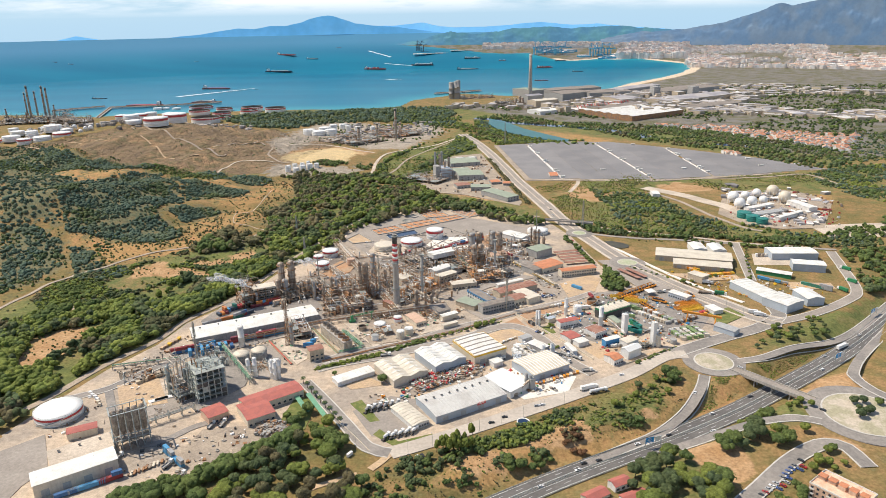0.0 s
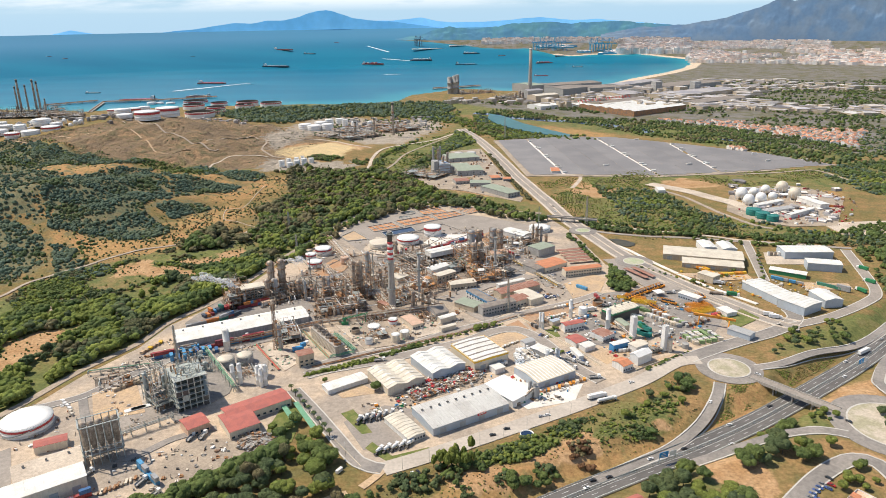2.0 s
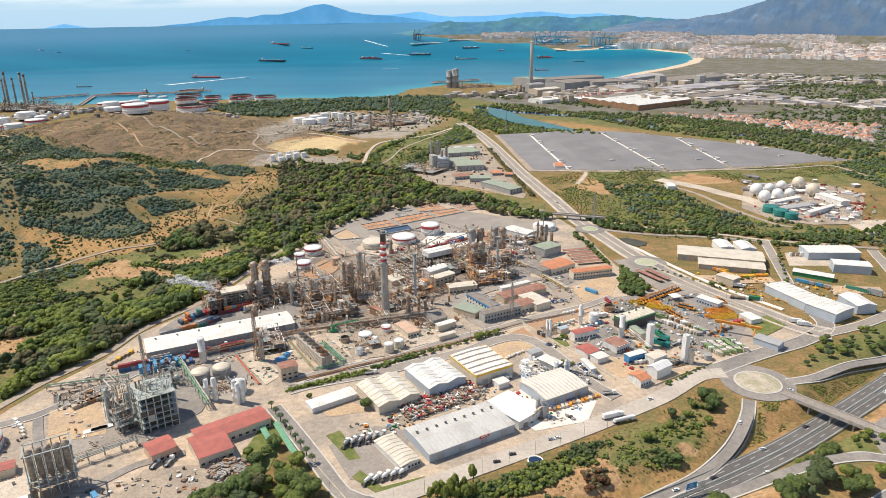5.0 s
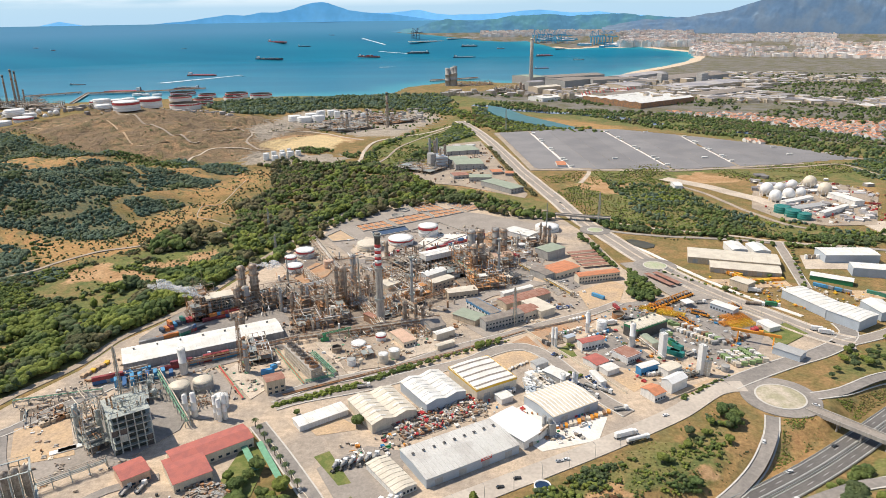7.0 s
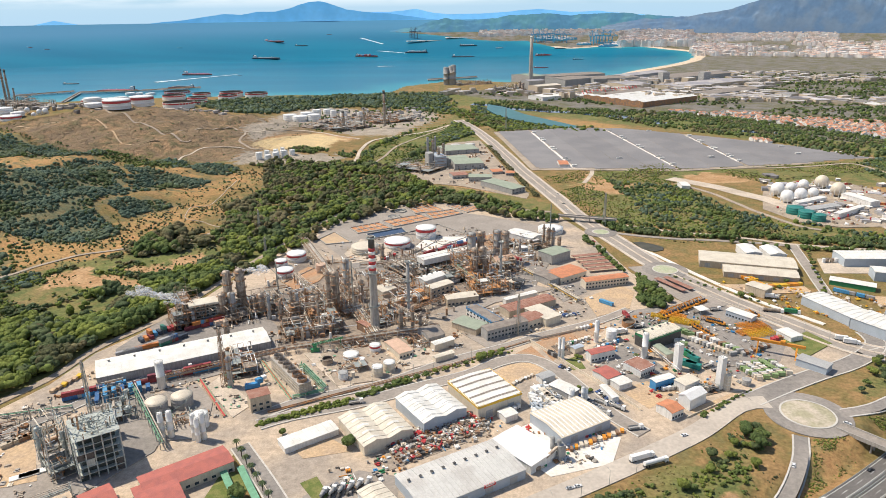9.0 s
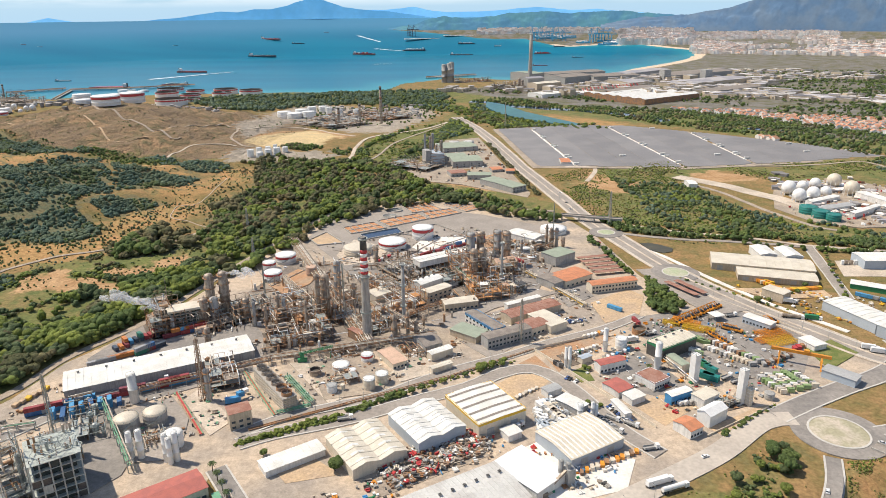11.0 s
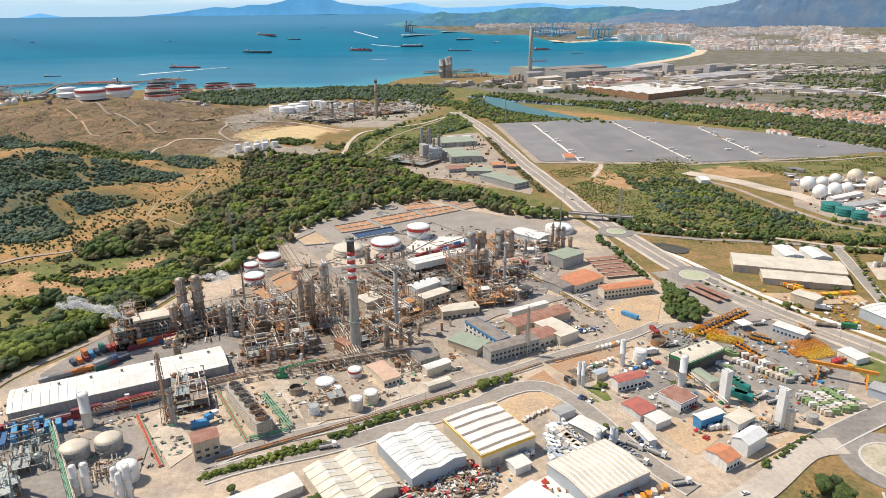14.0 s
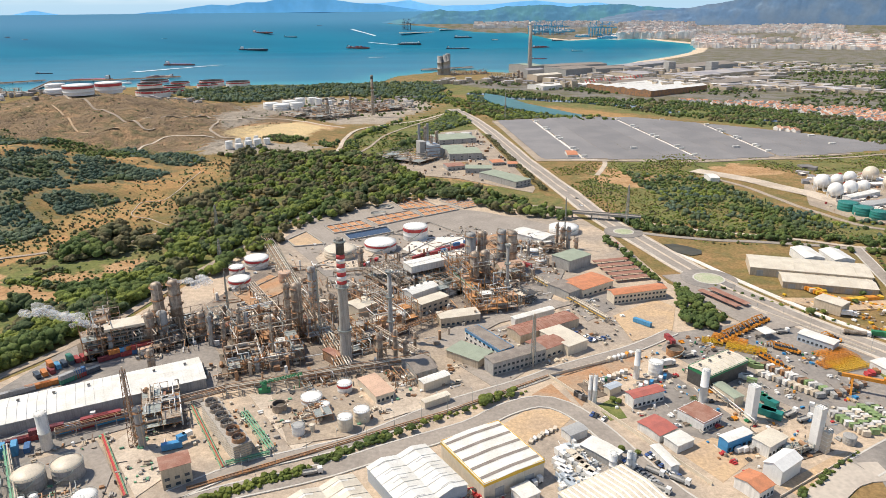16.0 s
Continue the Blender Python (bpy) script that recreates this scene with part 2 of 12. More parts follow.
M = {
    "concrete_yard": material("concrete_yard", (0.50, 0.395, 0.29), 0.9, vary=0.22, scale=0.022, second=(0.34, 0.285, 0.23), fine=12, grit=0.22),
    "pale_yard": material("pale_yard", (0.55, 0.465, 0.37), 0.9, vary=0.15, scale=0.05, second=(0.45, 0.375, 0.295), fine=9, grit=0.15),
    "white_yard": material("white_yard", (0.76, 0.71, 0.64), 0.85, vary=0.1, scale=0.06, second=(0.66, 0.61, 0.54), fine=9, grit=0.1),
    "sand_yard": material("sand_yard", (0.52, 0.37, 0.225), 0.95, vary=0.2, scale=0.06, second=(0.45, 0.33, 0.22), fine=9, grit=0.18),
    "red_earth": material("red_earth", (0.42, 0.24, 0.13), 0.95, vary=0.18, scale=0.08, second=(0.38, 0.27, 0.18), fine=8, grit=0.18),
    "asphalt": material("asphalt", (0.135, 0.13, 0.128), 0.9, vary=0.15, scale=0.05, second=(0.19, 0.18, 0.17), fine=14),
    "old_asphalt": material("old_asphalt", (0.285, 0.25, 0.215), 0.92, vary=0.16, scale=0.04, second=(0.33, 0.29, 0.25), fine=12, grit=0.12),
    "yard_asphalt": material("yard_asphalt", (0.225, 0.205, 0.185), 0.9, vary=0.18, scale=0.04, second=(0.29, 0.26, 0.23), fine=9, grit=0.15),
    "dark_asphalt": material("dark_asphalt", (0.118, 0.11, 0.103), 0.88, vary=0.15, scale=0.05, second=(0.15, 0.14, 0.13), fine=14, grit=0.12),
    "gravel": material("gravel", (0.38, 0.31, 0.235), 0.95, vary=0.2, scale=0.06, second=(0.31, 0.255, 0.2), fine=10, grit=0.2),
    "line_paint": material("line_paint", (0.75, 0.75, 0.72), 0.8, vary=0.2, scale=0.6),
    "kerb": material("kerb", (0.55, 0.52, 0.47), 0.9, vary=0.12, scale=0.3),
    "lawn": material("lawn", (0.12, 0.15, 0.035), 0.95, vary=0.2, scale=0.2, second=(0.19, 0.19, 0.06), fine=8),
    "white_sheet": material("white_sheet", (0.74, 0.73, 0.69), 0.55, vary=0.07, scale=0.12, second=(0.66, 0.64, 0.58), fine=10, stain=0.12),
    "cream_sheet": material("cream_sheet", (0.66, 0.60, 0.49), 0.6, vary=0.08, scale=0.12, second=(0.58, 0.52, 0.42), fine=10, stain=0.12),
    "grey_sheet": material("grey_sheet", (0.40, 0.40, 0.39), 0.6, vary=0.1, scale=0.15, fine=10, stain=0.15),
    "grey_roof_light": material("grey_roof_light", (0.56, 0.55, 0.52), 0.6, vary=0.08, scale=0.08, second=(0.48, 0.46, 0.43), fine=10, stain=0.12),
    "blue_grey_sheet": material("blue_grey_sheet", (0.42, 0.47, 0.52), 0.55, vary=0.08, scale=0.15, fine=10),
    "tan_wall": material("tan_wall", (0.52, 0.43, 0.32), 0.85, vary=0.1, scale=0.3, stain=0.2),
    "white_wall": material("white_wall", (0.72, 0.70, 0.66), 0.8, vary=0.08, scale=0.3, stain=0.2),
    "grey_wall": material("grey_wall", (0.38, 0.37, 0.35), 0.85, vary=0.1, scale=0.3, stain=0.25),
    "concrete": material("concrete", (0.40, 0.37, 0.33), 0.9, vary=0.12, scale=0.25, stain=0.3),
    "dark_roof": material("dark_roof", (0.21, 0.18, 0.155), 0.9, vary=0.15, scale=0.2, second=(0.27, 0.235, 0.2), fine=8),
    "red_roof": material("red_roof", (0.43, 0.13, 0.10), 0.8, vary=0.12, scale=0.25, second=(0.36, 0.115, 0.095), fine=9),
    "brown_roof": material("brown_roof", (0.28, 0.13, 0.09), 0.85, vary=0.14, scale=0.2, second=(0.34, 0.19, 0.14), fine=8),
    "terrace": material("terrace", (0.62, 0.40, 0.27), 0.9, vary=0.14, scale=0.25, second=(0.70, 0.52, 0.38), fine=8, grit=0.12),
    "tile_roof": material("tile_roof", (0.55, 0.22, 0.11), 0.85, vary=0.15, scale=0.4, second=(0.45, 0.19, 0.10), fine=8),
    "green_roof": material("green_roof", (0.30, 0.34, 0.26), 0.8, vary=0.1, scale=0.2, fine=8),
    "green_paint": material("green_paint", (0.03, 0.22, 0.09), 0.5, vary=0.12, scale=0.4),
    "teal_paint": material("teal_paint", (0.02, 0.20, 0.17), 0.5, vary=0.12, scale=0.3),
    "yellow_paint": material("yellow_paint", (0.72, 0.44, 0.03), 0.5, vary=0.1, scale=0.4),
    "orange_paint": material("orange_paint", (0.68, 0.27, 0.03), 0.5, vary=0.15, scale=0.5, by_object=0.2, by_island=0.15),
    "lime_paint": material("lime_paint", (0.24, 0.33, 0.14), 0.55, vary=0.15, scale=0.5, by_island=0.2),
    "blue_paint": material("blue_paint", (0.05, 0.25, 0.50), 0.5, vary=0.12, scale=0.4),
    "red_paint": material("red_paint", (0.48, 0.05, 0.05), 0.5, vary=0.12, scale=0.4),
    "white_paint": material("white_paint", (0.78, 0.77, 0.74), 0.45, vary=0.06, scale=0.4, stain=0.08),
    "cream_paint": material("cream_paint", (0.66, 0.58, 0.46), 0.5, vary=0.08, scale=0.4, stain=0.12),
    "pink_paint": material("pink_paint", (0.62, 0.42, 0.30), 0.6, vary=0.1, scale=0.3, stain=0.15),
    "steel": material("steel", (0.40, 0.335, 0.265), 0.55, 0.25, vary=0.22, scale=0.4, second=(0.27, 0.21, 0.16), stain=0.3),
    "galvanised": material("galvanised", (0.36, 0.39, 0.37), 0.5, 0.3, vary=0.15, scale=0.5),
    "dark_steel": material("dark_steel", (0.10, 0.095, 0.09), 0.6, 0.3, vary=0.2, scale=0.5),
    "rust": material("rust", (0.36, 0.185, 0.085), 0.85, 0.0, vary=0.3, scale=0.2, second=(0.22, 0.145, 0.10), fine=7),
    "rust_bright": material("rust_bright", (0.52, 0.26, 0.10), 0.8, 0.0, vary=0.25, scale=0.3, second=(0.36, 0.18, 0.08), fine=7, by_island=0.2),
    "pipe_grey": material("pipe_grey", (0.52, 0.44, 0.35), 0.5, 0.15, vary=0.2, scale=0.4, by_island=0.25),
    "pipe_rust": material("pipe_rust", (0.40, 0.235, 0.13), 0.75, 0.0, vary=0.25, scale=0.4, by_island=0.35),
    "pipe_green": material("pipe_green", (0.16, 0.36, 0.22), 0.55, vary=0.15, scale=0.4, by_island=0.25),
    "glass": material("glass", (0.05, 0.065, 0.08), 0.12, 0.0, vary=0.2, scale=0.8),
    "rubber": material("rubber", (0.025, 0.025, 0.027), 0.8, vary=0.2, scale=2),
    "solar": material("solar", (0.235, 0.225, 0.22), 0.5, 0.0, vary=0.12, scale=0.02, second=(0.275, 0.26, 0.25), fine=30, by_island=0.1),
    "bark": material("bark", (0.13, 0.095, 0.065), 0.95, vary=0.2, scale=1.5),
    "leaf": material("leaf", (0.175, 0.225, 0.068), 0.8, vary=0.2, scale=0.045, second=(0.125, 0.18, 0.062), fine=5, by_island=0.25, leafy=0.35, grit=0.35, bump=0.8),
    "leaf_light": material("leaf_light", (0.265, 0.305, 0.072), 0.8, vary=0.2, scale=0.06, second=(0.20, 0.255, 0.066), fine=5, by_island=0.25, leafy=0.35, grit=0.35, bump=0.8),
    "leaf_dark": material("leaf_dark", (0.12, 0.165, 0.078), 0.8, vary=0.2, scale=0.06, second=(0.15, 0.185, 0.078), fine=5, by_island=0.25, leafy=0.35, grit=0.35, bump=0.8),
    "leaf_olive": material("leaf_olive", (0.22, 0.19, 0.10), 0.8, vary=0.2, scale=0.05, second=(0.155, 0.165, 0.08), fine=5, by_island=0.25, leafy=0.35, grit=0.35, bump=0.8),
    "leaf_dry": material("leaf_dry", (0.250, 0.140, 0.075), 0.85, vary=0.25, scale=0.08, fine=5, by_island=0.3, leafy=0.3, grit=0.4, bump=0.9),
    # lightened, bluish leaf colour carries the distance haze over far growth
    "leaf_hill_hazed": material("leaf_hill_hazed", (0.13, 0.19, 0.138), 0.8, vary=0.2, scale=0.03, second=(0.165, 0.21, 0.13), fine=6, by_island=0.22, leafy=0.35, grit=0.3, bump=0.7),
    "ore": material("ore", (0.44, 0.20, 0.09), 0.95, vary=0.25, scale=0.12, second=(0.52, 0.30, 0.17), fine=6),
    "river": material("river", (0.05, 0.15, 0.17), 0.55, vary=0.15, scale=0.02, second=(0.06, 0.17, 0.18)),
    "pond": material("pond", (0.02, 0.045, 0.10), 0.15, vary=0.15, scale=0.1),
    # town walls paled, distance haze put into the base colour
    "town_hazed": material("town_hazed", (0.86, 0.80, 0.73), 0.85, vary=0.1, scale=0.02, second=(0.80, 0.66, 0.55), by_island=0.22),
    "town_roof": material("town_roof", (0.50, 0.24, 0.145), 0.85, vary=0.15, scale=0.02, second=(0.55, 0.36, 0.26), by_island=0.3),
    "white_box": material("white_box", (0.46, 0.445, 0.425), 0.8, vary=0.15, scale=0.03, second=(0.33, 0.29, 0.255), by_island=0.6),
    # works roofs greyed toward blue to paint in distance haze
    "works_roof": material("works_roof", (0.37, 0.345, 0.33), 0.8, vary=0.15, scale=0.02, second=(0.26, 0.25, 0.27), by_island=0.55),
    # dark tone paints the shade between process units
    "shaded_plant_floor": material("shaded_plant_floor", (0.30, 0.245, 0.19), 0.9, vary=0.25, scale=0.05, second=(0.18, 0.15, 0.125), fine=9, grit=0.25),
    "village_roof": material("village_roof", (0.46, 0.20, 0.11), 0.85, vary=0.15, scale=0.05, second=(0.50, 0.29, 0.19), by_island=0.3),
    "hull_red": material("hull_red", (0.33, 0.12, 0.10), 0.6, vary=0.15, scale=0.05),
    "hull_dark": material("hull_dark", (0.06, 0.07, 0.09), 0.6, vary=0.15, scale=0.05),
    "wake": material("wake", (0.65, 0.72, 0.76), 0.7, vary=0.15, scale=0.1),
    "crane_blue": material("crane_blue", (0.10, 0.42, 0.60), 0.6, vary=0.1, scale=0.05),
    "island": material("island", (0.36, 0.33, 0.22), 0.95, vary=0.18, scale=0.09, second=(0.50, 0.43, 0.34), fine=8),
    "green_island": material("green_island", (0.36, 0.40, 0.25), 0.95, vary=0.15, scale=0.12, second=(0.44, 0.43, 0.31), fine=8, grit=0.2),
    "dark_pond": material("dark_pond", (0.06, 0.055, 0.035), 0.5, vary=0.2, scale=0.08, second=(0.085, 0.075, 0.045)),
    "weed": material("weed", (0.30, 0.25, 0.10), 0.85, vary=0.25, scale=0.08, second=(0.20, 0.21, 0.075), fine=5, by_island=0.3, leafy=0.4),
    "shore_sand": material("shore_sand", (0.62, 0.52, 0.40), 0.95, vary=0.1, scale=0.03),
    "estate_road": material("estate_road", (0.44, 0.385, 0.325), 0.92, vary=0.14, scale=0.05, second=(0.50, 0.44, 0.37), fine=10),
    # dirt colour, made darker still to paint in shade
    "oily_shaded_slab": material("oily_shaded_slab", (0.19, 0.15, 0.115), 0.85, vary=0.25, scale=0.12, second=(0.12, 0.10, 0.08), fine=6),
    "frame_green": material("frame_green", (0.43, 0.46, 0.42), 0.6, vary=0.12, scale=0.4, stain=0.25),
    # near-black colour standing for shade inside open frames
    "dark_void": material("dark_void", (0.045, 0.06, 0.055), 0.7, vary=0.2, scale=0.4),
    "logo_red": material("logo_red", (0.60, 0.03, 0.03), 0.5, vary=0.05, scale=0.4),
    "sign_blue": material("sign_blue", (0.02, 0.30, 0.68), 0.4, vary=0.05, scale=0.4),
}


# ---- mesh helpers ----
class Shape:
    """Collects faces, each with a material, into one mesh."""
    def __init__(self):
        self.v, self.f, self.m, self.smooth, self.mats = [], [], [], [], []

    def slot(self, mat):
        mat = M[mat] if isinstance(mat, str) else mat
        if mat not in self.mats:
            self.mats.append(mat)
        return self.mats.index(mat)

    def add(self, verts, faces, mat, smooth=False):
        k, s = len(self.v), self.slot(mat)
        self.v.extend(verts)
        for f in faces:
            self.f.append([i + k for i in f])
            self.m.append(s)
            self.smooth.append(smooth)
        return self

    def box(self, cx, cy, z0, lx, ly, h, ang=0, mat="concrete", taper=1.0):
        c, s = math.cos(radians(ang)), math.sin(radians(ang))
        vs = []
        for z, k in ((z0, 1.0), (z0 + h, taper)):
            for sx, sy in ((-1, -1), (1, -1), (1, 1), (-1, 1)):
                x, y = sx * lx / 2 * k, sy * ly / 2 * k
                vs.append((cx + c * x - s * y, cy + s * x + c * y, z))
        return self.add(vs, [(3, 2, 1, 0), (4, 5, 6, 7), (0, 1, 5, 4), (1, 2, 6, 5), (2, 3, 7, 6), (3, 0, 4, 7)], mat)

    def tube(self, p, q, r0, r1=None, n=8, mat="steel", caps=True):
        p, q = Vector(p), Vector(q)
        r1 = r0 if r1 is None else r1
        w = (q - p).normalized()
        u = w.orthogonal().normalized()
        t = w.cross(u)
        vs = []
        for o, r in ((p, r0), (q, r1)):
            for i in range(n):
                a = 2 * math.pi * i / n
                vs.append(tuple(o + (u * math.cos(a) + t * math.sin(a)) * r))
        fs = [(i, (i + 1) % n, n + (i + 1) % n, n + i) for i in range(n)]
        self.add(vs, fs, mat, n > 5)
        if caps:
            self.add(vs[:n], [tuple(range(n))[::-1]], mat)
            self.add(vs[n:], [tuple(range(n))], mat)
        return self

    def lathe(self, cx, cy, prof, mat, n=24, smooth=True):
        """prof: (radius, z) from bottom to top, closed on top and bottom where the radius is 0."""
        vs = [(cx + r * math.cos(2 * math.pi * i / n), cy + r * math.sin(2 * math.pi * i / n), z) for r, z in prof for i in range(n)]
        fs = [(k * n + i, k * n + (i + 1) % n, (k + 1) * n + (i + 1) % n, (k + 1) * n + i) for k in range(len(prof) - 1) for i in range(n)]
        return self.add(vs, fs, mat, smooth)

    def beam(self, p, q, w, mat="steel"):
        return self.tube(p, q, w * 0.7, n=4, mat=mat, caps=False)

    def prism(self, pts, z0, z1, mat, side=None):
        n = len(pts)
        area = sum(pts[i][0] * pts[(i + 1) % n][1] - pts[(i + 1) % n][0] * pts[i][1] for i in range(n))
        pts = pts if area > 0 else pts[::-1]
        vs = [(x, y, z0) for x, y in pts] + [(x, y, z1) for x, y in pts]
        self.add(vs, [tuple(range(n, 2 * n))], mat)
        return self.add(vs, [(i, (i + 1) % n, n + (i + 1) % n, n + i) for i in range(n)], side or mat)

    def mesh(self, name):
        me = bpy.data.meshes.new(name)
        me.from_pydata(self.v, [], self.f)
        for mat in self.mats:
            me.materials.append(mat)
        me.polygons.foreach_set("material_index", self.m)
        me.polygons.foreach_set("use_smooth", self.smooth)
        me.update()
        return me


def part(name, shape, parent=None, label=""):
    ob = new(name, shape.mesh(name))
    if parent is not None:
        ob.parent = parent
    return tagged(ob, label)


def thing(name, label, category, x=0, y=0, z=0, turn=0, group="", kind=""):
    ob = new(name)
    ob.matrix_basis = pose(x, y, z, 0, 0, turn)
    return tagged(ob, label, category, group, kind)


def setting(name, shape, label, category):
    return tagged(part(name, shape), label, category, kind="structure")


def arrays_mesh(name, verts, quads, mats, index=None):
    me = bpy.data.meshes.new(name)
    me.vertices.add(len(verts))
    me.vertices.foreach_set("co", np.asarray(verts, np.float32).ravel())
    k = quads.shape[1]
    me.loops.add(quads.size)
    me.loops.foreach_set("vertex_index", quads.astype(np.int32).ravel())
    me.polygons.add(len(quads))
    me.polygons.foreach_set("loop_start", np.arange(0, quads.size, k, dtype=np.int32))
    me.polygons.foreach_set("loop_total", np.full(len(quads), k, np.int32))
    for m in mats:
        me.materials.append(m)
    if index is not None:
        me.polygons.foreach_set("material_index", np.asarray(index, np.int32))
    me.update(calc_edges=True)
    me.validate()
    return me


def inside(px, py, poly):
    """Which points lie in the polygon."""
    r = np.zeros(np.shape(px), bool)
    n = len(poly)
    for i in range(n):
        (x0, y0), (x1, y1) = poly[i], poly[(i + 1) % n]
        if y0 != y1:
            r ^= ((y0 > py) != (y1 > py)) & (px < (x1 - x0) * (py - y0) / (y1 - y0) + x0)
    return r


def line_distance(px, py, line):
    d = np.full(np.shape(px), 1e9)
    for (x0, y0), (x1, y1) in zip(line[:-1], line[1:]):
        ux, uy = x1 - x0, y1 - y0
        k = np.clip(((px - x0) * ux + (py - y0) * uy) / (ux * ux + uy * uy), 0, 1)
        d = np.minimum(d, np.hypot(px - x0 - k * ux, py - y0 - k * uy))
    return d


def smooth_line(pts, step=8.0, closed=False):
    """A rounded path through the points."""
    p = [Vector((x, y, 0)) for x, y in pts]
    n, out = len(p), []
    for i in range(n if closed else n - 1):
        a, b = p[i], p[(i + 1) % n]
        a0 = p[i - 1] if closed or i > 0 else a
        b1 = p[(i + 2) % n] if closed or i + 2 < n else b
        k = max(2, int((b - a).length / step))
        for j in range(k):
            t = j / k
            q = 0.5 * (2 * a + (b - a0) * t + (2 * a0 - 5 * a + 4 * b - b1) * t * t + (3 * a - a0 - 3 * b + b1) * t ** 3)
            out.append((q.x, q.y))
    if not closed:
        out.append(tuple(pts[-1]))
    return out


# Distances past 4 km are drawn in along the line of sight, so that bay, town and hills end within 5 km.
REF = np.array((2.0, 131.0, 228.0))
NEAR, FAR = 4000.0, 4950.0


def far(x, y, z):
    p = np.stack([np.asarray(a, float) for a in np.broadcast_arrays(x, y, z)], -1) - REF
    r = np.hypot(p[..., 0], p[..., 1])
    s = np.where(r > NEAR, (NEAR + (FAR - NEAR) * (1 - NEAR / np.maximum(r, NEAR))) / np.maximum(r, 1), 1.0)
    return p * s[..., None] + REF


def smoothstep(a, b, x):
    t = np.clip((x - a) / (b - a), 0, 1)
    return t * t * (3 - 2 * t)


# ---- land, water and distance ----
SEA = -14.0
COAST = [(-9000, 2900), (-1340.1, 2294.7), (-1109, 2215.3), (-935.6, 2280.7), (-531.8, 2326.1), (-301, 2315.9), (-145.4, 2361.4), (-106.6, 2548.6), (-21.8, 2635.9),
         (93.5, 2770.8), (222.2, 2666.5), (349.6, 2629.1), (500.7, 2738.5), (654, 2810.4), (823.3, 3075.8), (1055.2, 3357.7), (1240.3, 3630.7),
         (1433.2, 4060.6), (1502.8, 4387.7), (1440.4, 4735.3), (1401.1, 5051.4), (1234.9, 4934.6), (1125.5, 5040.7), (916.2, 4861.9), (820.2, 4960.2), (800.1, 5470.9),
         (766.8, 6220.3), (569.1, 6161.6), (397.3, 6457.8), (170.2, 7404.3), (-64.8, 8223.6), (-580.3, 9605.2), (-568.6, 10484.2), (82.8, 10837.6),
         (16000, 34000), (30000, 20000), (12000, -2000), (0, -9000), (-12000, -2000)]
MOTORWAY = [(-67.0, 280.9), (-9.1, 311.7), (39.0, 340.1), (74.3, 359.8), (116.2, 381.2), (162.3, 404.2), (213.2, 433.4), (271.8, 473.0), (327.2, 512.3), (391.9, 565.6), (504.4, 666.1), (704.1, 834.2), (957.3, 1008.1)]
PLANT = [(-319, 341.9), (-303.3, 404.5), (-290.2, 444.6), (-272.4, 496.4), (-248.7, 541.3), (-239.2, 584.2), (-206.6, 636.8), (-187.6, 700.9), (-163.3, 769.2), (-134.4, 850.4), (-111.4, 909), (-75.9, 959.3), (-2.4, 979.8),
         (77.1, 932.1), (139, 919.7), (163.4, 829.4), (175.6, 723.4), (185.7, 704.7), (196, 662.1), (232.2, 629.9), (278.3, 580.2), (294.7, 564.6), (250.9, 538.4), (192.5, 509.6), (114.7, 452.8), (43.4, 413), (-3.6, 388.2), (-32.4, 374.2), (-50.1, 377.7),
         (-75.2, 416.5), (-100.8, 459.7), (-109.3, 468.5), (-112.8, 421.2), (-104.5, 400.2), (-133, 372.8), (-157.8, 350.9), (-181.5, 326.3), (-247, 283)]


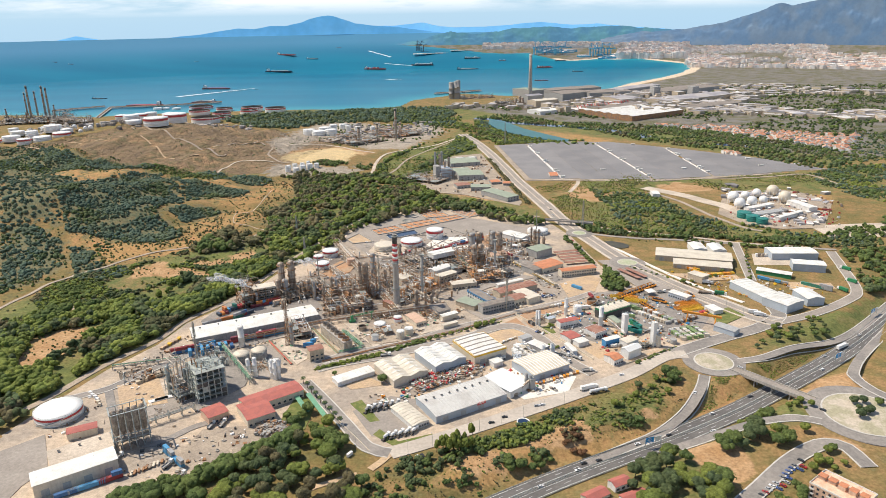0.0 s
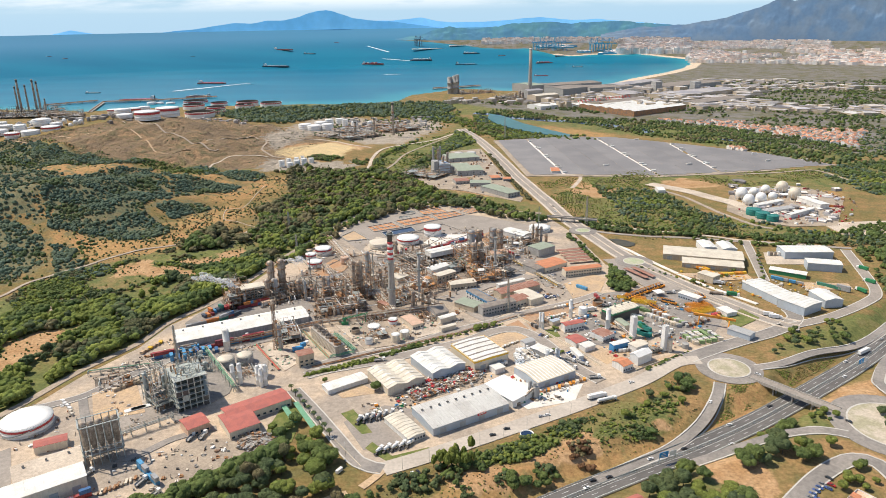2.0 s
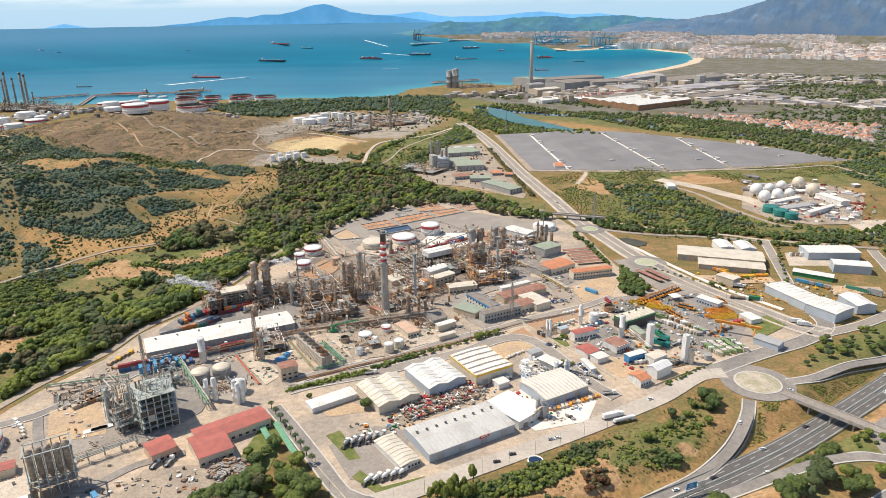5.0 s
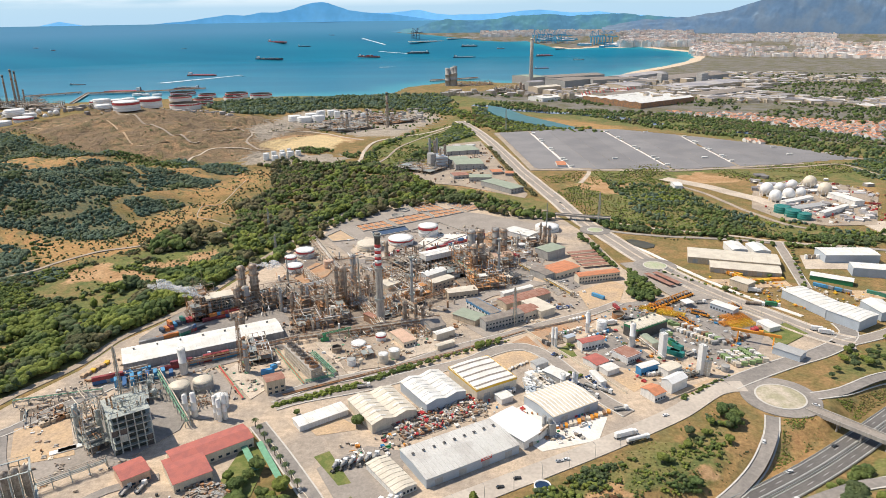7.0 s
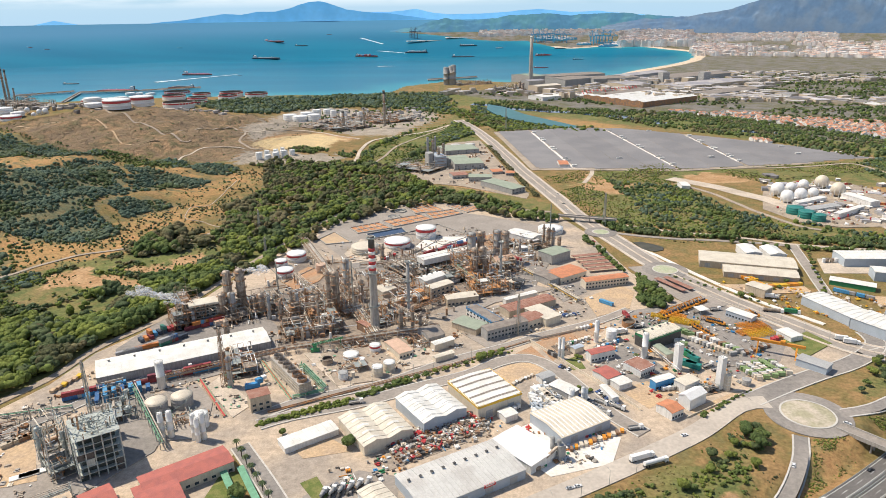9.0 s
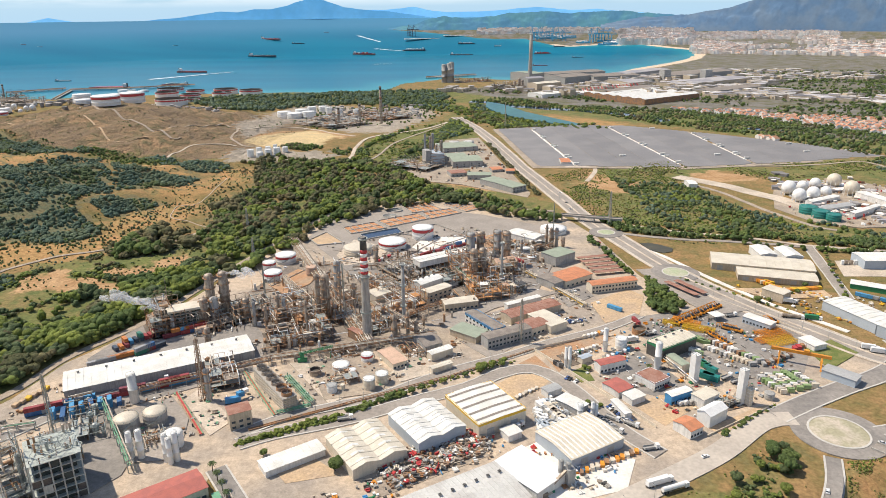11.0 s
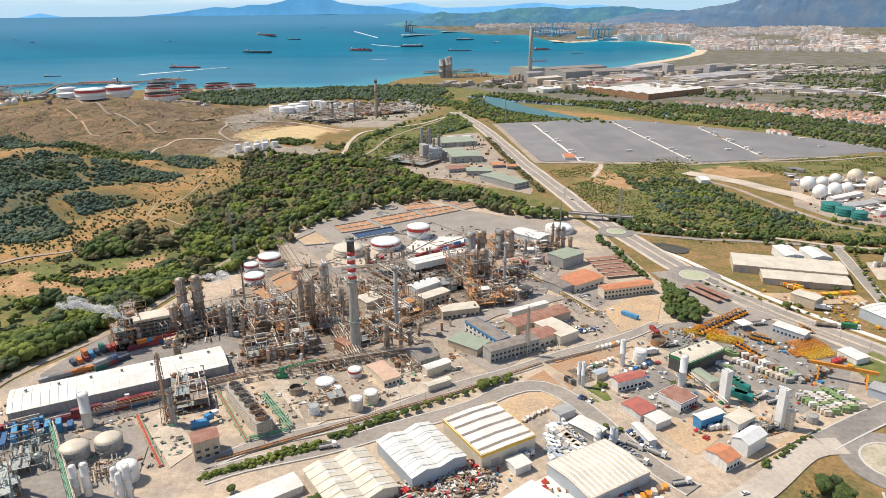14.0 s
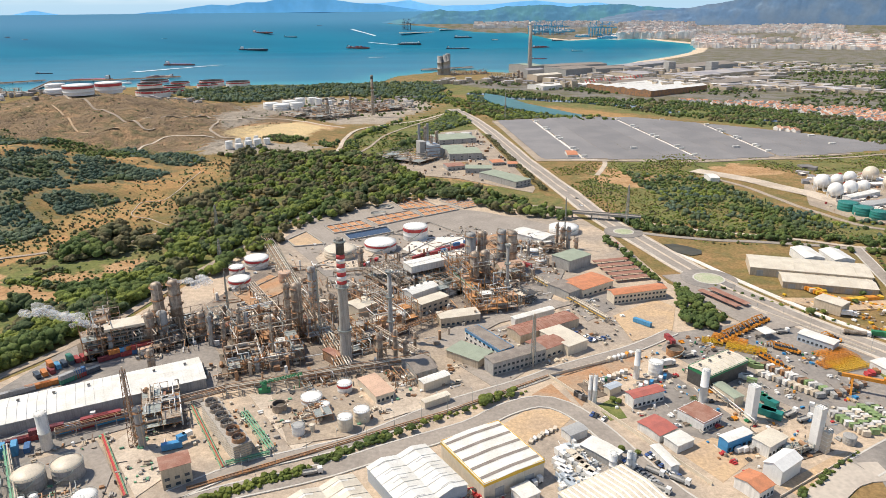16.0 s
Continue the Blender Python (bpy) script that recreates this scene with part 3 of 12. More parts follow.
def height(x, y):
    """The height of the land."""
    x, y = np.asarray(x, float), np.asarray(y, float)
    h = -10.5 * smoothstep(1350, 1900, y + 0.25 * np.minimum(x, 0) * 0 + 0.0 * x)
    def hill(cx, cy, sx, sy, a):
        return a * np.exp(-((x - cx) / sx) ** 2 - ((y - cy) / sy) ** 2)
    h = h + hill(-620, 1470, 210, 190, 42) + hill(-760, 1720, 260, 160, 36) + hill(-520, 940, 130, 95, 34) + hill(-700, 1000, 170, 140, 40)
    h = h + hill(-400, 1080, 90, 80, 16) + hill(-260, 1330, 130, 130, 14) + hill(-1250, 1500, 300, 300, 30)
    wob = 1.6 * np.sin(x * 0.021 + 1.3) * np.sin(y * 0.017) + 1.1 * np.sin(x * 0.047 - y * 0.039) + 0.7 * np.sin(x * 0.09 + y * 0.05) * np.sin(y * 0.083 - x * 0.03)
    flat = np.clip(line_distance(x, y, PLANT + PLANT[:1]) / 60.0, 0, 1)
    flat = np.where(inside(x, y, PLANT), 0.0, flat)
    flat = flat * smoothstep(20, 70, line_distance(x, y, MOTORWAY)) * (0.25 + 0.75 * smoothstep(150, 320, np.abs(x + 100)))
    flat = flat * np.where(x > 60, 0.35, 1.0)
    wob = wob * (1 + 2.8 * smoothstep(820, 950, y) * smoothstep(-180, -320, x) * (1 - smoothstep(1700, 1900, y)))
    h = h * np.where(inside(x, y, PLANT), 0.0, 1.0) + wob * flat
    cut = 7.0 * (1 - smoothstep(10, 30, line_distance(x, y, MOTORWAY)))
    for (cx, cy), r in (((215.6, 493.1), 25), ((290.7, 413.5), 40)):
        cut = cut * np.maximum(smoothstep(r, r + 9, np.hypot(x - cx, y - cy)), 1 - smoothstep(10, 15, line_distance(x, y, MOTORWAY)))
    h = h - cut
    shore = line_distance(x, y, COAST + COAST[:1])
    land = inside(x, y, COAST)
    low = SEA + 2.0
    h = np.where(land, low + (h - low) * smoothstep(10, 160, shore) - 2.4 * (1 - smoothstep(0, 30, shore)), SEA - 0.4 - 6 * smoothstep(0, 80, shore))
    return h


def height1(x, y):
    return float(height(np.array([x]), np.array([y]))[0])


def polar_sheet(angles, radii):
    a, r = np.meshgrid(np.radians(angles), radii)
    x, y = REF[0] + r * np.sin(a), REF[1] + r * np.cos(a)
    ni, nj = x.shape
    i, j = np.meshgrid(np.arange(ni - 1), np.arange(nj - 1), indexing="ij")
    q = np.stack([i * nj + j, i * nj + j + 1, (i + 1) * nj + j + 1, (i + 1) * nj + j], -1).reshape(-1, 4)[:, ::-1]
    return x.ravel(), y.ravel(), q


front = list(np.arange(-42, 42.01, 0.26))
gx, gy, gq = polar_sheet(np.array(front + list(np.arange(46, 318.1, 4.0))), np.concatenate([[0.5, 10, 20, 30], np.exp(np.arange(math.log(40), math.log(18500), 0.017))]))
gz = height(gx, gy)
ground = new("ground", arrays_mesh("ground", far(gx, gy, gz), gq, []))
tagged(ground, "dry grass, scrub and bare earth over low hills", "ground", kind="structure")
ground.data.polygons.foreach_set("use_smooth", [True] * len(gq))

# what grows where: red = green growth, green = bare sandy earth, blue = dry grey-brown hill
GREEN = []
GREEN.append([(-426.8, 608.3), (-413.4, 642.5), (-372.3, 663.4), (-342.1, 748.3), (-253.7, 805.6), (-216.6, 826.3), (-184.3, 972.1), (-110.5, 1069.7), (-20.4, 1082.5), (68.1, 1039.5), (144.9, 961.1), (147.2, 922), (77.4, 935), (6.1, 988.9), (-77, 974.9), (-112.9, 923.1), (-165.2, 779.6), (-207.9, 641.2), (-240.5, 588), (-277, 496.6), (-294.8, 445.5), (-306.2, 409.3), (-326.8, 352.6), (-447, 516.9)])
GREEN.append([(-132.3, 1176.2), (-121.3, 1239.3), (-58.2, 1511.9), (23.3, 1655.6), (81.1, 1572.1), (73.7, 1436.7), (-11.5, 1329), (-35.7, 1150.5)])
GREEN.append([(217.2, 1135), (340.2, 1179.2), (540.4, 1174.8), (708.6, 1193.9), (603.6, 1025.3), (486.6, 1032), (423.1, 1122.4), (319, 1057.8), (291.6, 929.3), (344, 890.5), (372.6, 815.5), (263.1, 844.3), (199.2, 886.1), (171, 1018.6)])
GREEN.append([(29.1, 2033.4), (116.2, 1945.1), (394.9, 1595.6), (567, 1430.2), (730.2, 1228.6), (790.4, 1325.3), (695, 1737.3), (559, 2107.4), (336.4, 1939.5), (213.9, 2182.6), (50.9, 2302.7), (-514.6, 2327.9), (-689.8, 2163.3), (-520.6, 1861.4), (-198, 1994.8)])
GREEN.append([(-3.6, 378.3), (42.7, 406.1), (108, 440.9), (187.7, 495), (192.8, 458.7), (132.6, 396.7), (37.8, 353.9), (-28.4, 306.7), (-74.8, 326.1), (-53.4, 367.7)])
GREEN.append([(251.9, 517.8), (307.6, 554.6), (437.4, 628.4), (416.3, 594.2), (337.7, 536.2), (261.4, 507.2)])
GREEN.append([(120.6, 379.2), (191.6, 412.2), (260.3, 440.1), (256.9, 410.2), (208.8, 397.9), (165.5, 328.9), (105, 321.7)])
SAND = []
SAND.append([(-352.9, 1426), (-295.9, 1458.4), (-226.9, 1504.8), (-139.7, 1422.2), (-155.7, 1377.1), (-210.9, 1337.7), (-307, 1365.8)])
SAND.append([(-45.2, 1132.1), (-1.6, 1231.5), (23.4, 1127.9), (70.4, 1082.3), (87.4, 1008.2), (6.3, 1075.8)])
SAND.append([(-344.4, 709.4), (-353.6, 743.6), (-329.5, 762.8), (-310.4, 738.9), (-284.5, 735.4), (-257.5, 720.9), (-254.9, 700), (-303.5, 705.4), (-325.2, 707.7)])
SAND.append([(-302.2, 751.7), (-251.5, 765.4), (-249.5, 785.2), (-226.6, 795.7), (-220, 773.6), (-237.7, 757.8), (-262.8, 735.1)])
SAND.append([(-355.4, 513.8), (-365.4, 556.7), (-347, 579.7), (-309.1, 588.2), (-323.1, 533.2), (-332.8, 498.4), (-345.8, 489.6)])
SAND.append([(237.4, 1190.5), (199.5, 1086.7), (257, 1019.9), (271.5, 1043.9), (215.8, 1126)])
SAND.append([(182.8, 1068.6), (262.8, 1044.5), (243.9, 1000.2), (197.2, 1023.8)])
SAND.append([(440.9, 1067.5), (390.5, 1124.4), (334.3, 1080.7), (365.1, 1055.2)])
SAND.append([(-2, 362), (4.1, 369), (19.8, 375.8), (37.8, 381), (41, 374), (44, 366), (33, 360), (18, 357)])
SAND.append([(77, 408), (95, 414), (98, 402.3), (96, 393), (84, 386), (72, 384), (66, 389)])
SAND.append([(46, 381), (54, 390), (75, 398), (74, 386), (59.4, 380)])
GOLD_VERGE = [[(-10, 345), (4, 364), (40, 380), (60, 382), (100, 398), (145.5, 414.3), (168, 440), (180, 448), (140, 404), (113.5, 391), (73.8, 372), (13.6, 345)]]
SAND.append([(129.6, 421.5), (139.3, 427.2), (147.1, 426.4), (147.4, 420.5), (134.8, 417.2)])
SAND.append([(154.6, 383), (183.8, 391.7), (190.6, 373), (187.8, 350.1), (169.6, 338.9), (154.5, 362.2)])
SAND.append([(252.1, 440.4), (285.5, 473.1), (320.7, 481), (297.1, 447), (259.6, 430.8)])
SAND.append([(244.1, 400.2), (262.9, 393), (261.4, 371), (232.7, 377.9)])
DRY = [
    [(-1088.5, 1510.3), (-850.9, 1488.4), (-752.6, 1629.8), (-676.8, 2029.7), (-457.7, 1736.7), (-266.8, 1680.6), (-236.1, 1492.3), (-294.6, 1202.2), (-381.3, 1220.3), (-497.4, 1241.5), (-634.1, 1280.6), (-836.5, 1459.9), (-1008.8, 1404.2)],
]
GOLD = [
    [(-482, 844.7), (-450.3, 842.2), (-407.6, 828.7), (-358.3, 828.1), (-333.8, 843), (-342.2, 896), (-334.6, 947), (-316.7, 977.8), (-288.5, 1005), (-263.2, 943.8), (-277, 878.4), (-305.7, 802.4), (-352.2, 763.3), (-397.8, 754.7), (-458.8, 802)],
    [(-738.2, 1271.1), (-629.8, 1248.4), (-524.3, 1241.1), (-558.6, 1198.2), (-578.3, 1149.5), (-631.8, 1099.4)],
    [(-479.4, 1240.6), (-301, 1076), (-299.2, 1161), (-245.1, 1151.3), (-241.1, 1094.7), (-279.4, 1026.2), (-303.1, 1004.6), (-343.4, 994.2)],
]
FORESTS = [
    [(-628.3, 1092.6), (-607.7, 1125.8), (-574.5, 1158.7), (-551.8, 1202.3), (-506.7, 1230.2), (-423.6, 1061.6), (-397.9, 1032.9), (-378.7, 974), (-399.2, 940.4), (-400.1, 926.7), (-380, 901.2), (-344.1, 868.4), (-336.6, 842.5), (-358.3, 828.1), (-407.6, 828.7), (-450.3, 842.2), (-482, 844.7)],
    [(-492.1, 1226.6), (-390.4, 1086), (-351.9, 1086.3), (-312.2, 1086.7), (-312.7, 1049), (-357, 1012), (-377.1, 988.2), (-397.9, 1032.9)],
    [(-396.2, 941.4), (-364.9, 957.2), (-343.5, 973.8), (-318.2, 971.5), (-334.6, 947), (-355.2, 911.5), (-369.2, 922.9)],
    [(-849.9, 1461.7), (-720.2, 1332.1), (-669.4, 1306.7), (-594.2, 1271.6), (-523.5, 1251.1), (-556.9, 1214.9), (-638.9, 1248.7), (-694.5, 1262.4), (-739.7, 1274.2)],
    [(-492.3, 1264.9), (-424.5, 1245.1), (-342.1, 1189.1), (-291.8, 1165.7), (-299.1, 1127.6), (-337.3, 1117.2), (-407, 1194.2), (-467.8, 1259)],
    [(-462.2, 808.1), (-443.7, 806), (-421.9, 793.1), (-413.9, 753.9), (-419.7, 736.2)],
    [(-419.7, 736.2), (-404.7, 757.2), (-364.4, 743.4), (-349.1, 718.5), (-370, 704), (-402.1, 705.7)],
]
FORESTS += [[(-906, 1400.5), (-743.1, 1273), (-612.3, 1141.8), (-584.8, 1022.2), (-495.5, 862.4), (-531.3, 861.1), (-571.2, 855.1)], [(-567.4, 847.5), (-530.4, 859.1), (-475.5, 819.2), (-442, 752.3), (-440.8, 692.5), (-459.2, 662.5)], [(-956.6, 1487.5), (-867.7, 1461.1), (-712, 1320.6), (-589.4, 1261.8), (-649.1, 1233.8), (-759.4, 1265), (-867.3, 1338)]]
OLIVE = [
    [(-308.7, 802.6), (-295, 838.4), (-283, 877.2), (-269.4, 854.9), (-246.8, 863.9), (-229, 814.2), (-251.1, 799.1), (-277, 788.9), (-297, 788)],
    [(-248.3, 915.4), (-243.3, 1004.3), (-210.5, 991.8), (-195.2, 891), (-220, 884.6)],
    [(-260, 1200.1), (-231.7, 1216.8), (-192.9, 1202.7), (-170.8, 1066.4), (-205.9, 1005.3), (-235.5, 1069.8)],
]
GOLD.append([(617.1, 1057.2), (530.2, 1013.9), (520.5, 970.4), (551.4, 941.6)])
GOLD.append([(134.3, 1799.8), (296.1, 1714.5), (399.8, 1569), (342.7, 1480.1), (164.1, 1691.2)])
GOLD.append([(1137.3, 3227.6), (2015, 3287.1), (1780, 2910.1), (1166.9, 2878.4), (1042.5, 2995.3)])
GOLD.append([(259.9, 455.1), (206.1, 427), (238.1, 474.6), (200.1, 467), (170.4, 417.5), (211.4, 439.9)])
TOWNLAND = [(50.2, 2274.2), (280.8, 1961), (453.8, 1823.1), (621.8, 1717.9), (659.1, 1396.6), (781.7, 1310), (1099, 1297.9), (9000, 3000), (14000, 14000), (2000, 20000), (-3000, 20000), (-653.2, 9373.9), (-59.1, 7485.1), (413.8, 5981.5), (774.5, 5297.8), (1311.3, 5157.8), (1477.5, 4104.6), (1213.6, 3476.5), (688.6, 2735.5), (326.8, 2533)]
GREEN[4] = [(4, 376), (26, 390), (53, 402), (90, 424), (112, 438), (165, 466), (160, 436), (140, 416), (112, 404), (98, 404), (76, 398), (52, 388), (25, 379)]
GREEN.append([(-500, 561.7), (-439.6, 629.3), (-407.3, 697.2), (-351.8, 772.5), (-258.8, 823.9), (-203, 900.6), (-148.8, 954.6), (-110.5, 1069.7), (-151.6, 778.9), (-245, 601.1), (-301.5, 457.8), (-330.8, 358.1)])
GREEN.append([(-934, 1367.4), (-836.5, 1459.9), (-690.8, 1314.6), (-582.1, 1267.5), (-461.5, 1265.5), (-327.1, 1191.5), (-279.1, 1139), (-415.9, 1191.1), (-519.1, 1228.3), (-648.2, 1235), (-852.3, 1252.6)])
GREEN.append([(117.6, 1967.5), (394.9, 1595.6), (572.8, 1369.4), (716.5, 1206.6), (768.3, 1289.7), (614.2, 1543.5), (468.5, 1880), (205.5, 2099.1)])
GREEN.append([(-130, 1150), (-110, 1400), (20, 1640), (40, 1950), (75, 1950), (60, 1600), (100, 1330), (20, 1390), (-10, 1240), (-50, 1120)])
RIGHT_WOODS = [[(641.1, 1180.4), (728.8, 1212.8), (810.3, 1233.2), (648, 969.9), (624.9, 1020.9), (618.2, 1098.7)], [(938.2, 1630.6), (1033.6, 1593.8), (831.1, 1267), (736.5, 1263.9), (714.5, 1303.2)], [(235.5, 1083.8), (332.5, 1041.2), (355, 908.4), (445.7, 839), (542.4, 807.9), (516.5, 765.4), (428.4, 803.4), (333.5, 829), (240.9, 887.2)]]
FAR_WOODS = [[(-138.2, 2188.6), (-22.2, 2327), (45.8, 2175.4), (79.3, 1814.5), (24, 1823.7), (-47, 1880.8), (-107.8, 1942.1)], [(-119.9, 1291.7), (-80.3, 1451.9), (-3.5, 1616.7), (74.6, 1710), (75.4, 1481.9), (17.8, 1386.8), (-32.1, 1281), (-73.5, 1171.5), (-109, 1173.9)], [(94.3, 1977.3), (181.3, 1863.6), (273.6, 1583.3), (328, 1555.7), (212.9, 1498.5), (125.5, 1542.3), (91, 1655.5)]]
GREEN += RIGHT_WOODS + FAR_WOODS
GOLD += GOLD_VERGE
FAR_YARD = [(-323.1, 1232.7), (-309.1, 1277.5), (-229.5, 1264.3), (-147, 1252), (-164.9, 1195.5), (-240.1, 1191.1), (-303.7, 1185.7)]
FAR_PALE = [[(-314.1, 1339.5), (-289.7, 1650.6), (-157.9, 1474.9), (-80.3, 1478.3), (13.2, 1773.9), (-20.5, 1912.2), (-140.2, 1890), (-313.5, 2004.3), (-358.8, 1872.9), (-396, 1565.4)], FAR_YARD]
FAR_LOT = [[(-311.8, 1319.4), (-300.7, 1365.9), (-231.2, 1487.3), (-164.5, 1404.9), (-181.5, 1302.2), (-214.3, 1269.3), (-274.2, 1270.7)]]
FAR_FIELD = [(-100.8, 1165.5), (-102.8, 1329.9), (12.7, 1707.4), (41.4, 1634.8), (-24.8, 1327.3), (-62.4, 1186.7)]
cover = np.zeros((len(gx), 9), np.float32)
for k, polys in ((0, GREEN), (1, SAND), (2, DRY), (3, GOLD), (4, [TOWNLAND]), (6, FORESTS + OLIVE), (7, FAR_PALE), (8, FAR_LOT)):
    for poly in polys:
        d = line_distance(gx, gy, poly + poly[:1])
        soft = np.clip(0.012 * np.hypot(gx, gy), 4, 30)
        inn = np.where(inside(gx, gy, poly), 1.0, -1.0) * d
        cover[:, k] = np.maximum(cover[:, k], np.clip(0.5 + inn / (2 * soft), 0, 1))
cover[:, 4] = np.maximum(cover[:, 4], smoothstep(4600, 5200, gy))
shore_d = line_distance(gx, gy, COAST + COAST[:1])
cover[:, 5] = np.where((gx > 500) & (gy > 2600) & (gy < 5200), 1 - smoothstep(45, 85, shore_d), 0)
for k, name in enumerate(("cover_green", "cover_sand", "cover_dry", "cover_gold", "cover_town", "cover_beach", "cover_wood", "cover_pale", "cover_lot")):
    at = ground.data.attributes.new(name, "FLOAT", "POINT")
    at.data.foreach_set("value", cover[:, k])


def ground_material():
    m = bpy.data.materials.new("ground_cover")
    m.use_nodes = True
    n, l = m.node_tree.nodes, m.node_tree.links
    b = n["Principled BSDF"]
    b.inputs["Roughness"].default_value = 0.95
    b.inputs["Specular IOR Level"].default_value = 0.15
    pos = n.new("ShaderNodeNewGeometry")

    def noise_of(scale, detail=6, lo=0.4, hi=0.6):
        t = n.new("ShaderNodeTexNoise")
        t.inputs["Scale"].default_value, t.inputs["Detail"].default_value = scale, detail
        t.inputs["Roughness"].default_value = 0.62
        l.new(pos.outputs["Position"], t.inputs["Vector"])
        r = n.new("ShaderNodeMapRange")
        r.inputs["From Min"].default_value, r.inputs["From Max"].default_value = lo, hi
        l.new(t.outputs["Fac"], r.inputs["Value"])
        return r.outputs[0]

    def mixed(fac, a, bcol):
        x = n.new("ShaderNodeMix"); x.data_type = "RGBA"
        l.new(fac, x.inputs["Factor"])
        for s, v in ((6, a), (7, bcol)):
            if isinstance(v, tuple):
                x.inputs[s].default_value = (*v, 1)
            else:
                l.new(v, x.inputs[s])
        return x.outputs[2]

    def covered(name, sharp, noise_fac):
        a = n.new("ShaderNodeAttribute"); a.attribute_name = name
        s = n.new("ShaderNodeMath"); s.operation = "ADD"
        l.new(a.outputs["Fac"], s.inputs[0])
        k = n.new("ShaderNodeMath"); k.operation = "MULTIPLY_ADD"
        k.inputs[1].default_value, k.inputs[2].default_value = sharp, -sharp / 2
        l.new(noise_fac, k.inputs[0]); l.new(k.outputs[0], s.inputs[1])
        r = n.new("ShaderNodeMapRange")
        r.inputs["From Min"].default_value, r.inputs["From Max"].default_value = 0.35, 0.65
        l.new(s.outputs[0], r.inputs["Value"])
        return r.outputs[0]

    wide, mid, fine = noise_of(0.012, 6), noise_of(0.06, 6), noise_of(0.4, 6, 0.3, 0.7)
    plain = mixed(wide, mixed(mid, (0.25, 0.17, 0.072), (0.155, 0.14, 0.052)), mixed(mid, (0.31, 0.195, 0.09), (0.20, 0.155, 0.062)))
    green = mixed(mid, (0.125, 0.145, 0.052), mixed(wide, (0.175, 0.185, 0.06), (0.26, 0.19, 0.082)))
    sand = mixed(mid, (0.38, 0.225, 0.11), (0.45, 0.29, 0.155))
    dry = mixed(noise_of(0.018, 8), mixed(mid, (0.20, 0.15, 0.10), (0.27, 0.19, 0.12)), mixed(mid, (0.36, 0.235, 0.135), (0.155, 0.135, 0.075)))
    gold = mixed(wide, mixed(mid, (0.40, 0.235, 0.10), (0.33, 0.215, 0.09)), mixed(mid, (0.43, 0.24, 0.11), (0.25, 0.20, 0.08)))
    c = mixed(covered("cover_gold", 0.5, mid), plain, gold)
    c = mixed(covered("cover_dry", 0.3, mid), c, dry)
    c = mixed(covered("cover_green", 0.7, mid), c, green)
    c = mixed(covered("cover_wood", 0.9, mid), c, mixed(mid, (0.12, 0.14, 0.085), (0.19, 0.16, 0.085)))
    patch = noise_of(0.02, 8, 0.42, 0.58)
    # town ground greyed as well: haze mixed into its colours
    built = mixed(patch, mixed(mid, (0.19, 0.18, 0.168), (0.215, 0.195, 0.172)), mixed(mid, (0.12, 0.125, 0.075), (0.17, 0.15, 0.095)))
    c = mixed(covered("cover_town", 0.2, mid), c, built)
    c = mixed(covered("cover_beach", 0.1, mid), c, (0.62, 0.50, 0.37))
    c = mixed(covered("cover_sand", 0.5, mid), c, sand)
    c = mixed(covered("cover_pale", 0.7, mid), c, mixed(mid, (0.40, 0.345, 0.28), (0.30, 0.26, 0.205)))
    c = mixed(covered("cover_lot", 0.35, mid), c, mixed(mid, (0.62, 0.47, 0.25), (0.52, 0.40, 0.23)))
    hs = n.new("ShaderNodeHueSaturation")
    r = n.new("ShaderNodeMapRange")
    r.inputs["To Min"].default_value, r.inputs["To Max"].default_value = 0.66, 1.3
    l.new(fine, r.inputs["Value"]); l.new(r.outputs[0], hs.inputs["Value"]); l.new(c, hs.inputs["Color"])
    l.new(hs.outputs[0], b.inputs["Base Color"])
    bp = n.new("ShaderNodeBump")
    bp.inputs["Strength"].default_value, bp.inputs["Distance"].default_value = 0.5, 0.6
    l.new(fine, bp.inputs["Height"])
    rough = n.new("ShaderNodeMath"); rough.operation = "MULTIPLY"
    l.new(covered("cover_dry", 0.2, mid), rough.inputs[0]); l.new(noise_of(0.03, 8, 0.3, 0.7), rough.inputs[1])
    bp2 = n.new("ShaderNodeBump")
    bp2.inputs["Strength"].default_value, bp2.inputs["Distance"].default_value = 1.0, 9.0
    l.new(rough.outputs[0], bp2.inputs["Height"]); l.new(bp.outputs[0], bp2.inputs["Normal"])
    l.new(bp2.outputs[0], b.inputs["Normal"])
    return m


ground.data.materials.append(ground_material())

# the bay
wx, wy, wq = polar_sheet(np.arange(-50, 50.1, 2.0), np.exp(np.arange(math.log(1500), math.log(23200), 0.03)))
bay = new("water", arrays_mesh("water", far(wx, wy, np.full(len(wx), SEA)), wq, []))
tagged(bay, "calm blue-green sea of a wide bay", "water", kind="structure")


